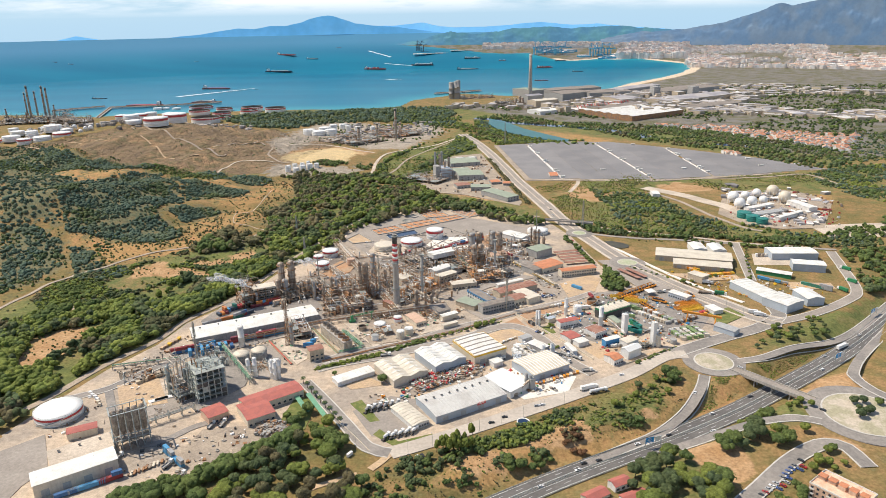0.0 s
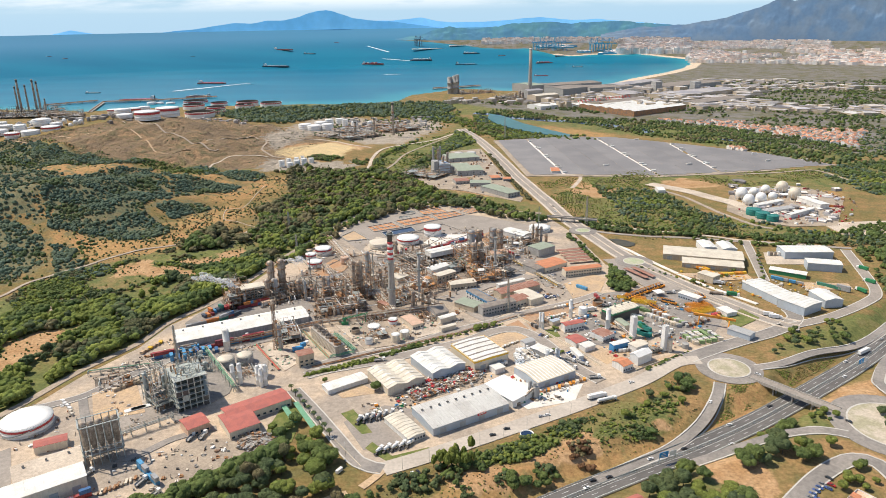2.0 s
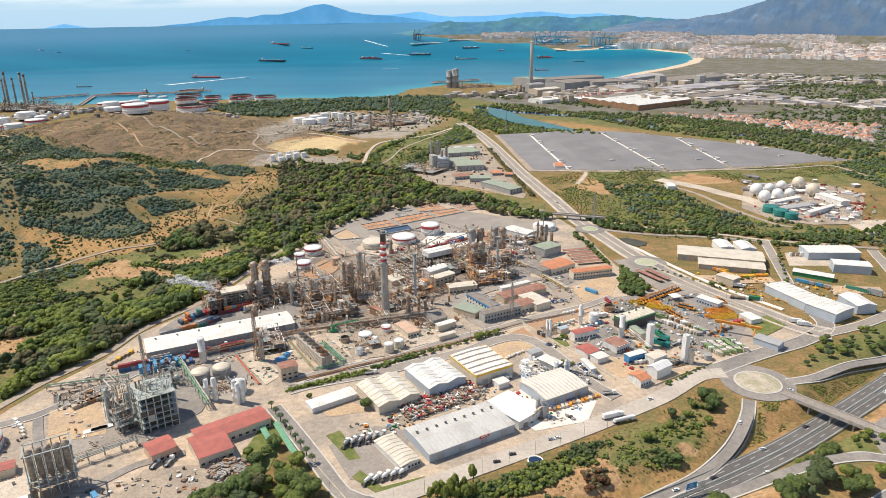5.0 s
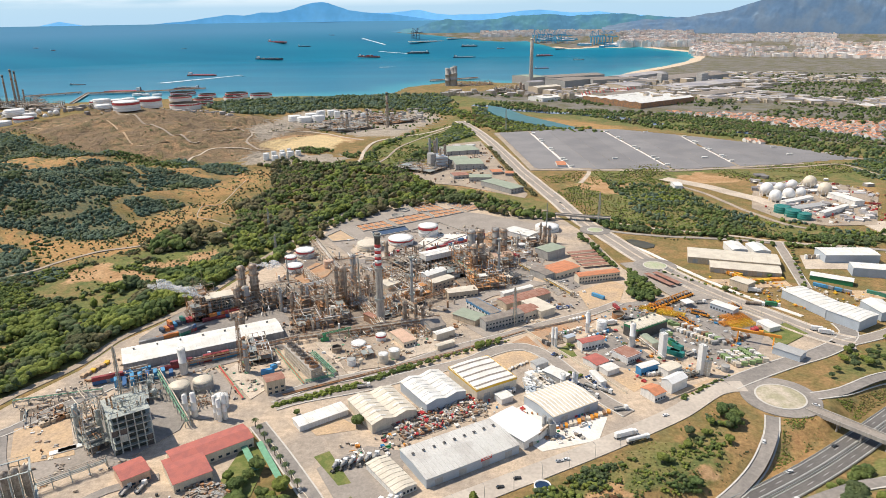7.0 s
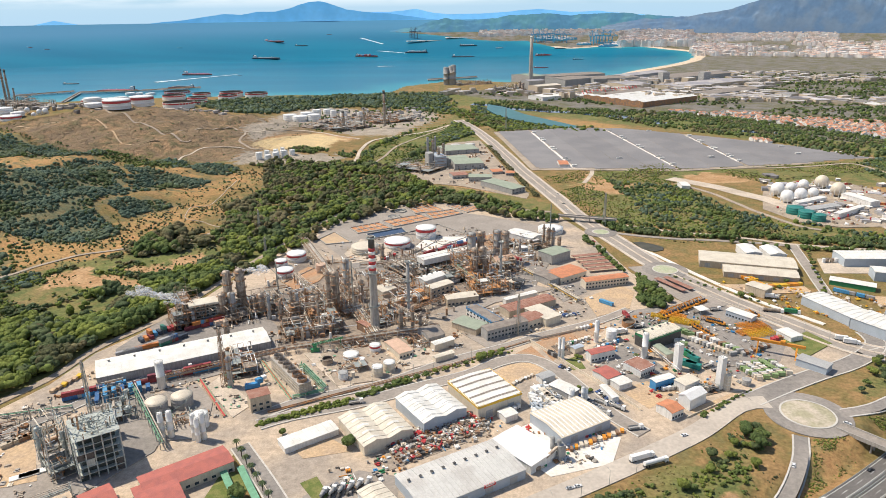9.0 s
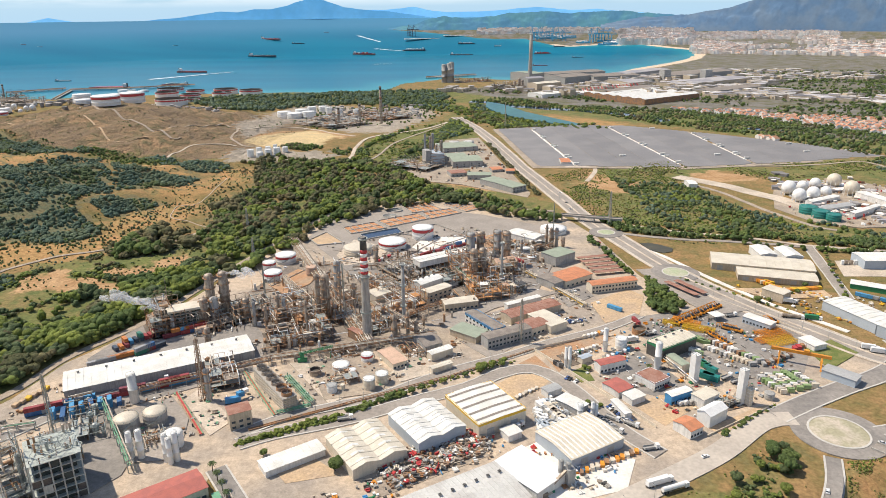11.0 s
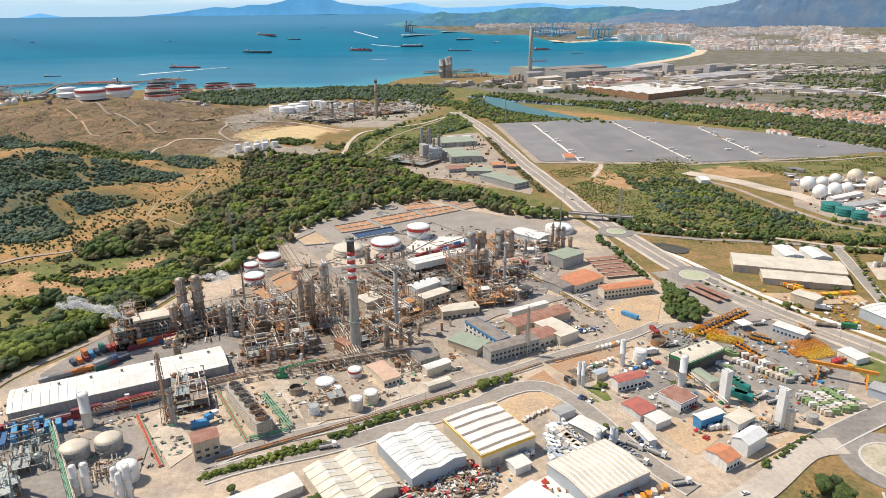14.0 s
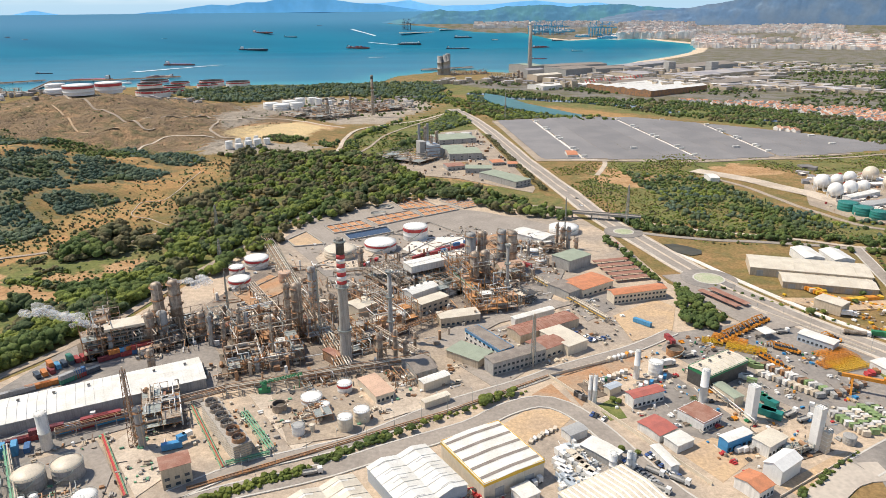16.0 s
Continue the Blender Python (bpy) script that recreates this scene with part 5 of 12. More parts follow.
LOTS.append(([(-127, 836), (-109, 920), (-31.3, 956), (4.3, 938.7), (56.6, 915.5), (116.4, 868.5), (96.1, 824.9), (34.7, 788.2), (18.5, 766.5), (-42.5, 740.1), (-87, 770.8), (-112.5, 813.6)], "old_asphalt", "worn grey asphalt behind the plant"))
LOTS.append(([(151.6, 642.5), (207.1, 656.7), (236.2, 664.1), (259.4, 602.8), (230.3, 557), (192.2, 534), (183.2, 558.5), (170.6, 575.2), (153.8, 593.6), (137.6, 620.7)], "yard_asphalt", "dark asphalt of a machinery yard"))
LOTS.append(([(110.3, 583), (136.3, 588.1), (154.8, 539.8), (138.6, 526.9), (114.7, 541.1), (107, 561.1)], "yard_asphalt", "grey asphalt works yard"))
LOTS.append(([(114, 523.4), (133.4, 533.6), (152.1, 522.2), (125.6, 501.5)], "sand_yard", "bare sandy lot"))
LOTS.append(([(148.4, 498.9), (183.8, 519.1), (191.2, 521), (180.6, 509.2), (153.9, 491)], "sand_yard", "bare sandy strip"))
LOTS.append(([(37.2, 547.4), (49.6, 558.8), (66.9, 560.3), (70.8, 551.1), (62, 540.5), (45.8, 529.8)], "sand_yard", "bare ochre building lot"))
LOTS.append(([(70.8, 590.3), (119.2, 614.4), (123.7, 607.5), (88, 578), (78.6, 562)], "red_earth", "strip of red-brown earth"))
LOTS.append(([(54.6, 573.5), (66.7, 584.5), (77.7, 557.9), (69.6, 559.7)], "red_earth", "red-brown earth bank"))
LOTS.append(([(85.7, 561.8), (96.2, 569.4), (98.5, 551.2), (89.7, 549)], "lawn", "small green lawn"))
LOTS.append(([(-45.5, 464.9), (-71.2, 458.8), (-79.8, 470.5), (-60.7, 478.5)], "sand_yard", "ochre sand lot"))
LOTS.append(([(-58, 435.5), (-40.6, 448.1), (-18, 442.2), (-22.2, 404.4), (-49.8, 396.7), (-66.2, 428.3)], "old_asphalt", "grey concrete lorry park"))
LOTS.append(([(-69.2, 438.6), (-61.5, 443.8), (-45.9, 415.6), (-52.4, 413.7)], "lawn", "strip of green lawn"))
LOTS.append(([(-49.1, 398.6), (-33, 384), (-7.3, 396.1), (-9.2, 398.8), (-31.6, 390.3), (-45.1, 405.2)], "lawn", "strip of green lawn"))
LOTS.append(([(31.9, 474.7), (65.8, 496.2), (101.5, 472.8), (91.3, 450), (57.6, 440.2)], "white_yard", "white dusty concrete yard"))
LOTS.append(([(-24.6, 447.6), (-31.8, 458.8), (19, 490.9), (28.7, 477.9)], "gravel", "gravel storage yard"))
LOTS.append(([(-115.2, 419.8), (-110.8, 451.8), (-94.4, 441.7), (-96.2, 406.7), (-104.5, 400.2)], "lawn", "small dry lawn"))
LOTS.append(([(121.5, 668.5), (157.5, 694.8), (166.2, 680.2), (152.9, 646.4), (124.2, 632.1)], "sand_yard", "sandy open lot"))
LOTS.append(([(94.6, 692.4), (125.1, 706), (126.8, 681.7), (103.1, 660.6)], "yard_asphalt", "grey asphalt lot"))
LOTS.append(([(14.7, 611.3), (33.3, 646.9), (52.1, 658.3), (66.1, 609.5), (37.5, 579.7)], "old_asphalt", "grey asphalt plant road"))
LOTS.append(([(-227.3, 588.7), (-210.2, 648), (-158.3, 679), (-114.9, 615.9), (-112.2, 584.8), (-200.1, 542)], "yard_asphalt", "grey asphalt container yard"))
LOTS.append(([(-48, 734.1), (-24.6, 768.7), (21, 807.3), (45.8, 821), (33.7, 779.2), (-14.7, 732.8)], "yard_asphalt", "grey asphalt yard between tanks"))
LOTS.append(([(-236.8, 455.7), (-215.7, 478.9), (-191.7, 454.3), (-215.8, 435.4)], "pale_yard", "pale concrete slab"))
LOTS.append(([(-229.9, 439.6), (-208.3, 458.9), (-182.1, 438.2), (-208.4, 416.9)], "old_asphalt", "grey slab with pale sheets"))
LOTS.append(([(-166.3, 408.7), (-113.2, 414.1), (-104.5, 400.2), (-133.5, 374.6), (-156.2, 356.3), (-172.6, 382.9)], "gravel", "bare gravel yard"))
LOTS.append(([(-292.2, 386.2), (-272.8, 405), (-250.4, 367.2), (-257, 350.8), (-258.4, 330.5)], "old_asphalt", "grey asphalt yard"))
LOTS.append(([(-146.1, 535.9), (-141.1, 549.3), (-111.2, 514.3), (-119.8, 499.2)], "pale_yard", "pale concrete plant floor"))
LOTS.append(([(-92.8, 578.5), (-70.1, 583.4), (-41.6, 546.1), (-60.1, 528.9)], "pale_yard", "pale concrete tank floor"))
LOTS.append(([(-35.2, 594), (-10.7, 599.3), (1.7, 564.5), (-20.4, 552.6)], "pale_yard", "pale concrete floor"))
LOTS.append(([(36.5, 829), (73.5, 851.5), (82.5, 804.6), (50.7, 765.6)], "red_earth", "reddish bare plant ground"))
LOTS.append(([(61, 596.8), (77.9, 603.9), (125.4, 624.7), (127.3, 619.7), (75.9, 593.2)], "red_earth", "red-brown earth strip"))
LOTS.append(([(354.4, 663), (398.5, 657.8), (395.8, 642.3), (351.2, 644.2)], "sand_yard", "bare pale lot"))
LOTS.append(([(240.9, 693.3), (312.7, 690), (311.7, 673.1), (263.3, 670.3)], "sand_yard", "sandy timber yard"))
LOTS.append(([(358.2, 753.3), (403, 751), (387.7, 713.2), (344.9, 715.2)], "pale_yard", "pale works yard"))
LOTS.append(([(478.9, 861.5), (585.4, 868.5), (548.4, 808.5), (481.8, 812.1)], "pale_yard", "pale scrap yard"))
LOTS.append(([(-218.2, 533.7), (-121.6, 591.5), (-113, 568.8), (-205.6, 512.1)], "yard_asphalt", "dark asphalt beside stacked containers"))
LOTS.append(([(-203, 507.7), (-153.4, 539.3), (-136.5, 515.9), (-129.6, 478.9), (-183.2, 474)], "old_asphalt", "grey oil-stained plant floor"))
LOTS.append(([(-252.6, 470.1), (-224.9, 480.9), (-203.6, 443.6), (-234.2, 433.5)], "sand_yard", "pinkish bare slab"))
LOTS.append(([(-215.4, 499.2), (-180.6, 531.9), (-153.9, 501.8), (-153.2, 467), (-178, 429.8), (-205.2, 460.5)], "yard_asphalt", "stained grey ground round a frame building"))
LOTS.append(([(-80.9, 578.1), (-47.4, 593.2), (-26.9, 565.5), (-30.4, 541.1), (-63.5, 533.3)], "gravel", "gravel floor of a tank yard"))
LOTS.append(([(28.6, 766.5), (68.3, 805.2), (105.6, 751), (75.6, 670.2), (34.5, 663.1)], "yard_asphalt", "grey asphalt round process frames"))
LOTS.append(([(-43.4, 613.4), (8.8, 647.8), (24.3, 611), (1.8, 592.7), (-31.6, 587.9)], "gravel", "gravel ground beside a chimney"))
LOTS.append(([(56.4, 506.8), (78.6, 519.2), (102.2, 498.6), (80.1, 476.5)], "yard_asphalt", "grey asphalt apron of a warehouse"))
LOTS.append(([(246.7, 589.3), (270.1, 600), (277.9, 580.8), (247.3, 559.1)], "lawn", "overgrown green corner of a yard"))
LOTS.append(([(-86.9, 765.3), (-57.9, 780.5), (-18.6, 752), (19.4, 791.7), (44.4, 799.6), (33, 771.2), (-0.2, 761.8), (-26.5, 725.4), (-52.5, 722.9), (-71.6, 736.7)], "yard_asphalt", "grey asphalt between tanks and units"))
LOTS.append(([(-137.7, 715.9), (-119.1, 751), (-98.6, 737.7), (-103.1, 714.6), (-119.8, 693.7)], "red_earth", "pinkish earth floor of a tank compound"))
LOTS.append(([(-89.9, 786.1), (-78.4, 831.6), (-40.4, 806.2), (-51.7, 763.9), (-79, 758.4)], "pale_yard", "pale floor of a tank compound"))
LOTS.append(([(-20.3, 805.4), (-8.2, 836.9), (36.4, 834.9), (49.6, 802.4), (19.2, 785.9), (-5.1, 786.9)], "white_yard", "pale floor of a tank compound"))
LOTS.append(([(-0, 635.6), (35.9, 674.9), (83.6, 698.7), (98.4, 687.6), (46.6, 660.2), (14.5, 626.9)], "old_asphalt", "grey plant road"))
LOTS.append(([(176, 738), (192, 740), (216, 690), (238, 650), (206, 642), (197, 662), (187, 700)], "old_asphalt", "pale asphalt round car park canopies"))
for k, (pts, mat, label) in enumerate(LOTS):
    pad("yard", pts, mat, label, "yard", z=0.12 + 0.012 * k, drop=0.5 if pts[0][1] < 640 or abs(pts[0][0]) < 140 else 1.5)

LAGOON = [(137.1, 1947.9), (173.7, 1890.8), (210.3, 1753.5), (256.3, 1654.4), (297.6, 1570), (285.5, 1538), (239.6, 1589.3), (186.1, 1658.9), (146.5, 1742.8), (127.6, 1857.8)]
lag_z = max(height1(*q) for q in LAGOON) + 0.5
setting("water", Shape().prism(LAGOON, lag_z - 3, lag_z, "river"), "calm blue-green river reach between reeds", "water")


# ---- warehouses and halls ----
def hall(x, y, ang, L, W, h, label, roof="white_sheet", wall="white_wall", bays=1, rise=1.6, trim=None, vents=0, strips=None, ribs=0, doors=0, category="warehouse", name="warehouse", gable_along=True, group="", windows=0, overhang=0.4, z=0.1):
    """A hall with gabled bays; the ridges run along L (or along W)."""
    ob = thing(name, label, category, x, y, z, ang, group)
    w = Shape()
    w.box(0, 0, -0.3, L, W, h + 0.3, 0, wall)
    part("wall", w, ob)
    a, b = (L, W) if gable_along else (W, L)

    def put(px, py, pz):
        return (px, py, pz) if gable_along else (-py, px, pz)
    step = b / bays
    for k in range(bays):
        y0, y1 = -b / 2 + k * step, -b / 2 + (k + 1) * step
        if k == 0: y0 -= overhang
        if k == bays - 1: y1 += overhang
        ym = (y0 + y1) / 2
        xa = a / 2 + overhang
        s = Shape()
        prof = [(y0, h), (ym, h + rise), (y1, h), (y1, h + 0.18), (ym, h + rise + 0.2), (y0, h + 0.18)]
        vs = [put(xx, yy, zz) for xx in (-xa, xa) for yy, zz in prof]
        s.add(vs, [(0, 1, 2, 3, 4, 5), (11, 10, 9, 8, 7, 6), (5, 4, 10, 11), (4, 3, 9, 10), (0, 5, 11, 6), (3, 2, 8, 9)], roof)
        # gable infill and sheet ribs
        s.add([put(xx, yy, zz) for xx in (-a / 2, a / 2) for yy, zz in ((y0, h), (y1, h), (ym, h + rise))], [(0, 1, 2), (5, 4, 3)], wall)
        r = part("roof", s, ob)
        if ribs:
            s = Shape()
            for i in range(ribs):
                xx = -a / 2 + a * (i + 0.5) / ribs
                for (ya, za), (yb, zb) in (((y0, h + 0.2), (ym, h + rise + 0.22)), ((ym, h + rise + 0.22), (y1, h + 0.2))):
                    s.beam(put(xx, ya, za + 0.05), put(xx, yb, zb + 0.05), 0.28, roof)
            part("rib", s, r, "raised roof seams")
        if strips:
            for i in range(strips[0]):
                s = Shape()
                xx = -a / 2 + a * (i + 0.5) / strips[0]
                m_, wd = strips[1], strips[2]
                for (ya, za), (yb, zb) in (((y0 + 0.8, h + 0.3), (ym, h + rise + 0.3)), ((ym, h + rise + 0.3), (y1 - 0.8, h + 0.3))):
                    s.add([put(xx - wd, ya, za), put(xx + wd, ya, za), put(xx + wd, yb, zb), put(xx - wd, yb, zb)], [(0, 1, 2, 3)], m_)
                part("rooflight", s, r, "strip rooflight")
    for i in range(vents):
        px = -L / 2 + L * (i + 0.5) / vents
        vx, vy, vz = (px, 0.0, h + rise) if gable_along else (px, 0, h + rise)
        part("roof_vent", Shape().box(vx, vy + (W * 0.14 if not gable_along else W * 0.2), h + rise * 0.5, 1.1, 1.1, 1.2, 0, "grey_sheet").box(vx, vy + (W * 0.14 if not gable_along else W * 0.2), h + rise * 0.5 + 1.2, 1.4, 1.4, 0.3, 0, "dark_steel"), ob, "small square roof vent")
    if trim:
        s = Shape()
        for cx, cy, lx, ly in ((0, -W / 2, L + 0.5, 0.25), (0, W / 2, L + 0.5, 0.25), (-L / 2, 0, 0.25, W + 0.5), (L / 2, 0, 0.25, W + 0.5)):
            s.box(cx, cy, h - 1.5, lx, ly, 1.9, 0, trim)
        part("fascia", s, ob, "coloured fascia band")
    for i in range(doors):
        px = -L / 2 + L * (i + 0.5) / doors
        d = part("door", Shape().box(px, -W / 2 - 0.05, 0, min(4.5, L / doors * 0.6), 0.2, min(4.6, h * 0.7), 0, "grey_sheet"), ob, "grey roller door")
    for i in range(windows):
        px = -L / 2 + L * (i + 0.5) / windows
        for fl in range(max(1, int(h // 3.4))):
            part("window", Shape().box(px, -W / 2 - 0.04, 1.0 + 3.2 * fl, min(2.0, L / windows * 0.55), 0.14, 1.3, 0, "glass").box(px, -W / 2 - 0.05, 0.86 + 3.2 * fl, min(2.2, L / windows * 0.6), 0.3, 0.14, 0, "concrete"), ob)
    return ob


hall(11.6, 437.8, 29.6, 58.6, 29.8, 5.6, "long pale grey warehouse with a row of roof vents", "grey_roof_light", "blue_grey_sheet", vents=9, rise=1.2, ribs=22, doors=4)
hall(-25.3, 418.2, 34.5, 12.7, 29.8, 3.8, "beige-roofed shed with green-framed windows", "cream_sheet", "white_wall", gable_along=False, rise=1.0, trim=None, windows=6, ribs=8)
hall(-34.6, 482.0, 31.5, 29.9, 33.0, 5.9, "cream metal warehouse with two arched roof bays", "cream_sheet", "cream_paint", bays=2, gable_along=False, rise=2.0, ribs=6, strips=(5, "white_sheet", 0.9))
hall(-3.7, 501.0, 32.0, 28.8, 32.7, 6.9, "white metal warehouse with two low roof bays", "white_sheet", "blue_grey_sheet", bays=2, gable_along=False, rise=1.8, ribs=6, strips=(5, "grey_sheet", 0.25))
hall(28.7, 514.6, 29.6, 30.6, 34.2, 9.0, "white warehouse with a yellow fascia and dark roof strips", "white_sheet", "cream_paint", gable_along=False, rise=0.5, trim="yellow_paint", strips=(5, "dark_roof", 0.85), doors=2)
hall(75.5, 486.0, 30.0, 35.0, 28.2, 6.0, "white metal warehouse with pale ribbed roof bands", "cream_sheet", "blue_grey_sheet", bays=1, rise=1.4, ribs=24, strips=(12, "white_paint", 0.8), doors=2, gable_along=True)
hall(46.1, 460.3, 40.5, 21.5, 29.6, 5.4, "low bright white shed roof", "white_paint", "white_wall", rise=0.3, gable_along=False)
hall(-71.2, 476.2, 33.6, 31.5, 10.7, 3.6, "long low white depot with a flat roof", "white_sheet", "white_wall", rise=0.5, ribs=8)
hall(-127.2, 443.5, 35.9, 43.3, 16.6, 6, "long building with a faded red metal roof", "red_roof", "cream_paint", rise=1.4, windows=10, category="building", name="works_building")
hall(-133.9, 424.4, 33.6, 19.7, 24.1, 6, "low wing with a faded red metal roof", "red_roof", "cream_paint", rise=1.2, windows=5, category="building", name="works_building")
hall(-162.5, 422.8, 39.4, 14.2, 15, 6, "small building with a faded red metal roof", "red_roof", "pink_paint", rise=1.2, windows=4, category="building", name="works_building")
hall(-246.7, 404.7, 26.5, 18.4, 8.3, 5, "long low shed with a red roof", "red_roof", "cream_paint", rise=0.8, category="building", name="works_building")
hall(-227.3, 357.1, 34.4, 46.3, 15.6, 9, "long white-roofed warehouse with cream walls", "white_sheet", "cream_paint", rise=1.2, ribs=10, doors=4)
hall(-233.8, 377.7, 34.4, 36.1, 19, 7, "flat concrete-roofed store with skylights", "pale_yard", "white_wall", rise=0.3, vents=3)
hall(-172, 573.7, 26, 110.5, 25.8, 6, "very long white warehouse beside stacked containers", "white_sheet", "grey_wall", rise=1.6, ribs=26, vents=7)
hall(50, 605.3, 27.1, 35, 9.1, 8, "long grey building with a dark brown roof and windows", "dark_roof", "grey_wall", rise=0.4, windows=12, category="building", name="office_building")
hall(36.8, 626.5, -57.7, 34.3, 9.8, 7, "white building with blue trim and a dark flat roof", "dark_roof", "white_wall", rise=0.3, trim="blue_paint", windows=8, category="building", name="office_building")
hall(24.8, 614.3, -39.1, 22.2, 14.5, 5, "low building with a grey-green flat roof", "green_roof", "tan_wall", rise=0.3, category="building", name="works_building")
hall(72.5, 647.4, 29.8, 45.5, 13.2, 6, "workshop with a long rusty brown metal roof", "brown_roof", "tan_wall", rise=1.0, ribs=14, category="building", name="workshop")
hall(69.9, 621.6, 33.3, 19.4, 14.1, 6, "workshop with a rusty brown roof and cream walls", "brown_roof", "cream_paint", rise=0.8, windows=5, category="building", name="workshop")
hall(81.5, 630.1, 32.2, 15.2, 25.2, 6, "cream flat-roofed workshop beside parked cars", "cream_sheet", "cream_paint", rise=0.4, category="building", name="workshop")
hall(68.4, 664.8, 29.4, 31.3, 4.7, 5, "long narrow white metal shed", "white_sheet", "white_wall", rise=0.5, category="building", name="shed")
hall(144.6, 696.4, 14.9, 40.3, 9.7, 7, "cream building with an orange tile roof and many windows", "tile_roof", "cream_paint", rise=1.2, windows=14, category="building", name="office_building")
hall(114.7, 715.4, 33.8, 30.1, 20.6, 6, "low building with a salmon tile roof", "tile_roof", "cream_paint", rise=0.8, windows=6, category="building", name="works_building")
hall(97.5, 706.7, 35.8, 14.7, 20.9, 6, "low building with a dark grey roof", "dark_roof", "grey_wall", rise=0.5, category="building", name="works_building")
hall(112.3, 762.3, 36.4, 24.2, 18.2, 9, "grey-green plant block with green fan tops", "green_roof", "grey_wall", rise=0.3, category="building", name="compressor_house")
hall(91, 823.5, 46, 18.3, 33.2, 7, "white shed among process plant", "white_sheet", "white_wall", rise=1.0, gable_along=False, category="building", name="shed")
def raised_house(x, y, ang, L, W, low, h, label):
    """A sheeted house standing on open steel legs over machinery."""
    ob = thing("raised_house", label, "plant building", x, y, 0.1, ang)
    for i in range(6):
        for sy in (-1, 0, 1):
            part("leg", Shape().box(-L / 2 + 0.4 + (L - 0.8) * i / 5, sy * (W / 2 - 0.4), -0.2, 0.5, 0.5, low + 0.3, 0, "dark_steel"), ob)
    part("deck", Shape().box(0, 0, low * 0.5, L, W, 0.25, 0, "concrete"), ob, "open mid deck")
    s = Shape()
    for k in range(7):
        px = -L / 2 + L * (k + 0.5) / 7
        s.tube((px, -W * 0.3, low * 0.5 + 1.2), (px, W * 0.3, low * 0.5 + 1.2), 0.9, n=10, mat=("steel", "pipe_grey", "rust")[k % 3]).box(px, 0, 0, 1.6, W * 0.5, 2.4, 0, ("grey_wall", "rust", "steel")[k % 3])
    part("machine", s, ob, "drums and coolers on the open decks")
    part("wall", Shape().box(0, 0, low, L, W, h - low, 0, "white_wall"), ob, "white sheeted upper storey")
    r = part("roof", Shape().box(0, -W / 4, h, L + 0.6, W / 2 + 0.4, 0.25, 0, "white_sheet").box(0, W / 4, h + 0.25, L + 0.6, W / 2 + 0.4, 0.25, 0, "white_sheet"), ob)
    s = Shape()
    for k in range(9):
        s.box(-L / 2 + L * (k + 0.5) / 9, 0, h + 0.5, 0.2, W, 0.15, 0, "white_sheet")
    part("rib", s, r, "raised roof seams")
    return ob


raised_house(-0.6, 743.0, 31.2, 31.7, 12.5, 8.0, 13.0, "white-topped plant house on open steel legs")


def louvred_block(x, y, ang, L, W, h, label):
    """A plant block of stacked open floors under a flat roof."""
    ob = thing("cooler_block", label, "plant building", x, y, 0.1, ang)
    # added dark box paints the shade behind the open floors
    part("core", Shape().box(0, 0, -0.2, L - 3, W - 3, h - 0.6, 0, "dark_void"), ob, "dark box standing for the inner shade")
    for k in range(6):
        part("floor_slab", Shape().box(0, 0, h * k / 6, L, W, 0.4, 0, "concrete"), ob)
    for i in range(8):
        for sy in (-1, 1):
            part("post", Shape().box(-L / 2 + 0.3 + (L - 0.6) * i / 7, sy * (W / 2 - 0.3), -0.2, 0.45, 0.45, h, 0, "steel"), ob)
    part("roof", Shape().box(0, 0, h - 0.2, L + 0.8, W + 0.8, 1.6, 0, "cream_sheet"), ob, "cream flat roof")
    return ob


louvred_block(-176.0, 637.0, 26, 27, 12, 15, "grey open-floored cooler block with a cream roof")
hall(61.9, 745.0, 24, 20, 12, 8, "rounded beige hall among rusty frames", "pink_paint", "tan_wall", rise=3.0, name="plant_building", category="building")
hall(-4.2, 700, 40.9, 23.3, 11.3, 9, "white gabled plant building with roof vents", "white_sheet", "white_wall", rise=1.4, vents=4, category="building", name="plant_building")
hall(3, 684.1, 38.3, 23, 9.3, 8, "cream flat plant building", "cream_sheet", "tan_wall", rise=0.3, windows=5, category="building", name="plant_building")
hall(-42.6, 675.8, 43.7, 15, 14.2, 9, "cream plant house with a gabled roof", "cream_sheet", "cream_paint", rise=1.0, category="building", name="plant_building")
hall(20.3, 664.1, 14.8, 26.2, 10.9, 6, "tan flat-roofed plant office", "cream_sheet", "tan_wall", rise=0.3, windows=8, category="building", name="plant_building")
hall(-26.4, 579.3, 30.9, 10.1, 21.7, 4.5, "cream building with a pink flat roof", "pink_paint", "cream_paint", rise=0.3, windows=4, category="building", name="plant_building")
hall(-3.8, 598.1, 29.5, 12.9, 17.6, 6, "shed with a dark hipped roof", "dark_roof", "grey_wall", rise=2.2, category="building", name="shed")
hall(4.3, 585.1, 32.8, 16.5, 5.6, 5, "small white-roofed cream shed", "white_sheet", "cream_paint", rise=0.7, ribs=6, category="building", name="shed")
hall(4.9, 566.8, 30.9, 14.7, 3.8, 4, "long low cream shed", "cream_sheet", "cream_paint", rise=0.4, category="building", name="shed")
hall(-53.3, 613.4, 43.3, 4.7, 12.7, 6, "small rusty brown plant hut", "brown_roof", "rust", rise=0.3, category="building", name="hut")
hall(-106.5, 510.4, 26.6, 11.9, 9.7, 10, "tan concrete plant house with a brown flat roof", "brown_roof", "tan_wall", rise=0.3, windows=3, category="building", name="plant_building")
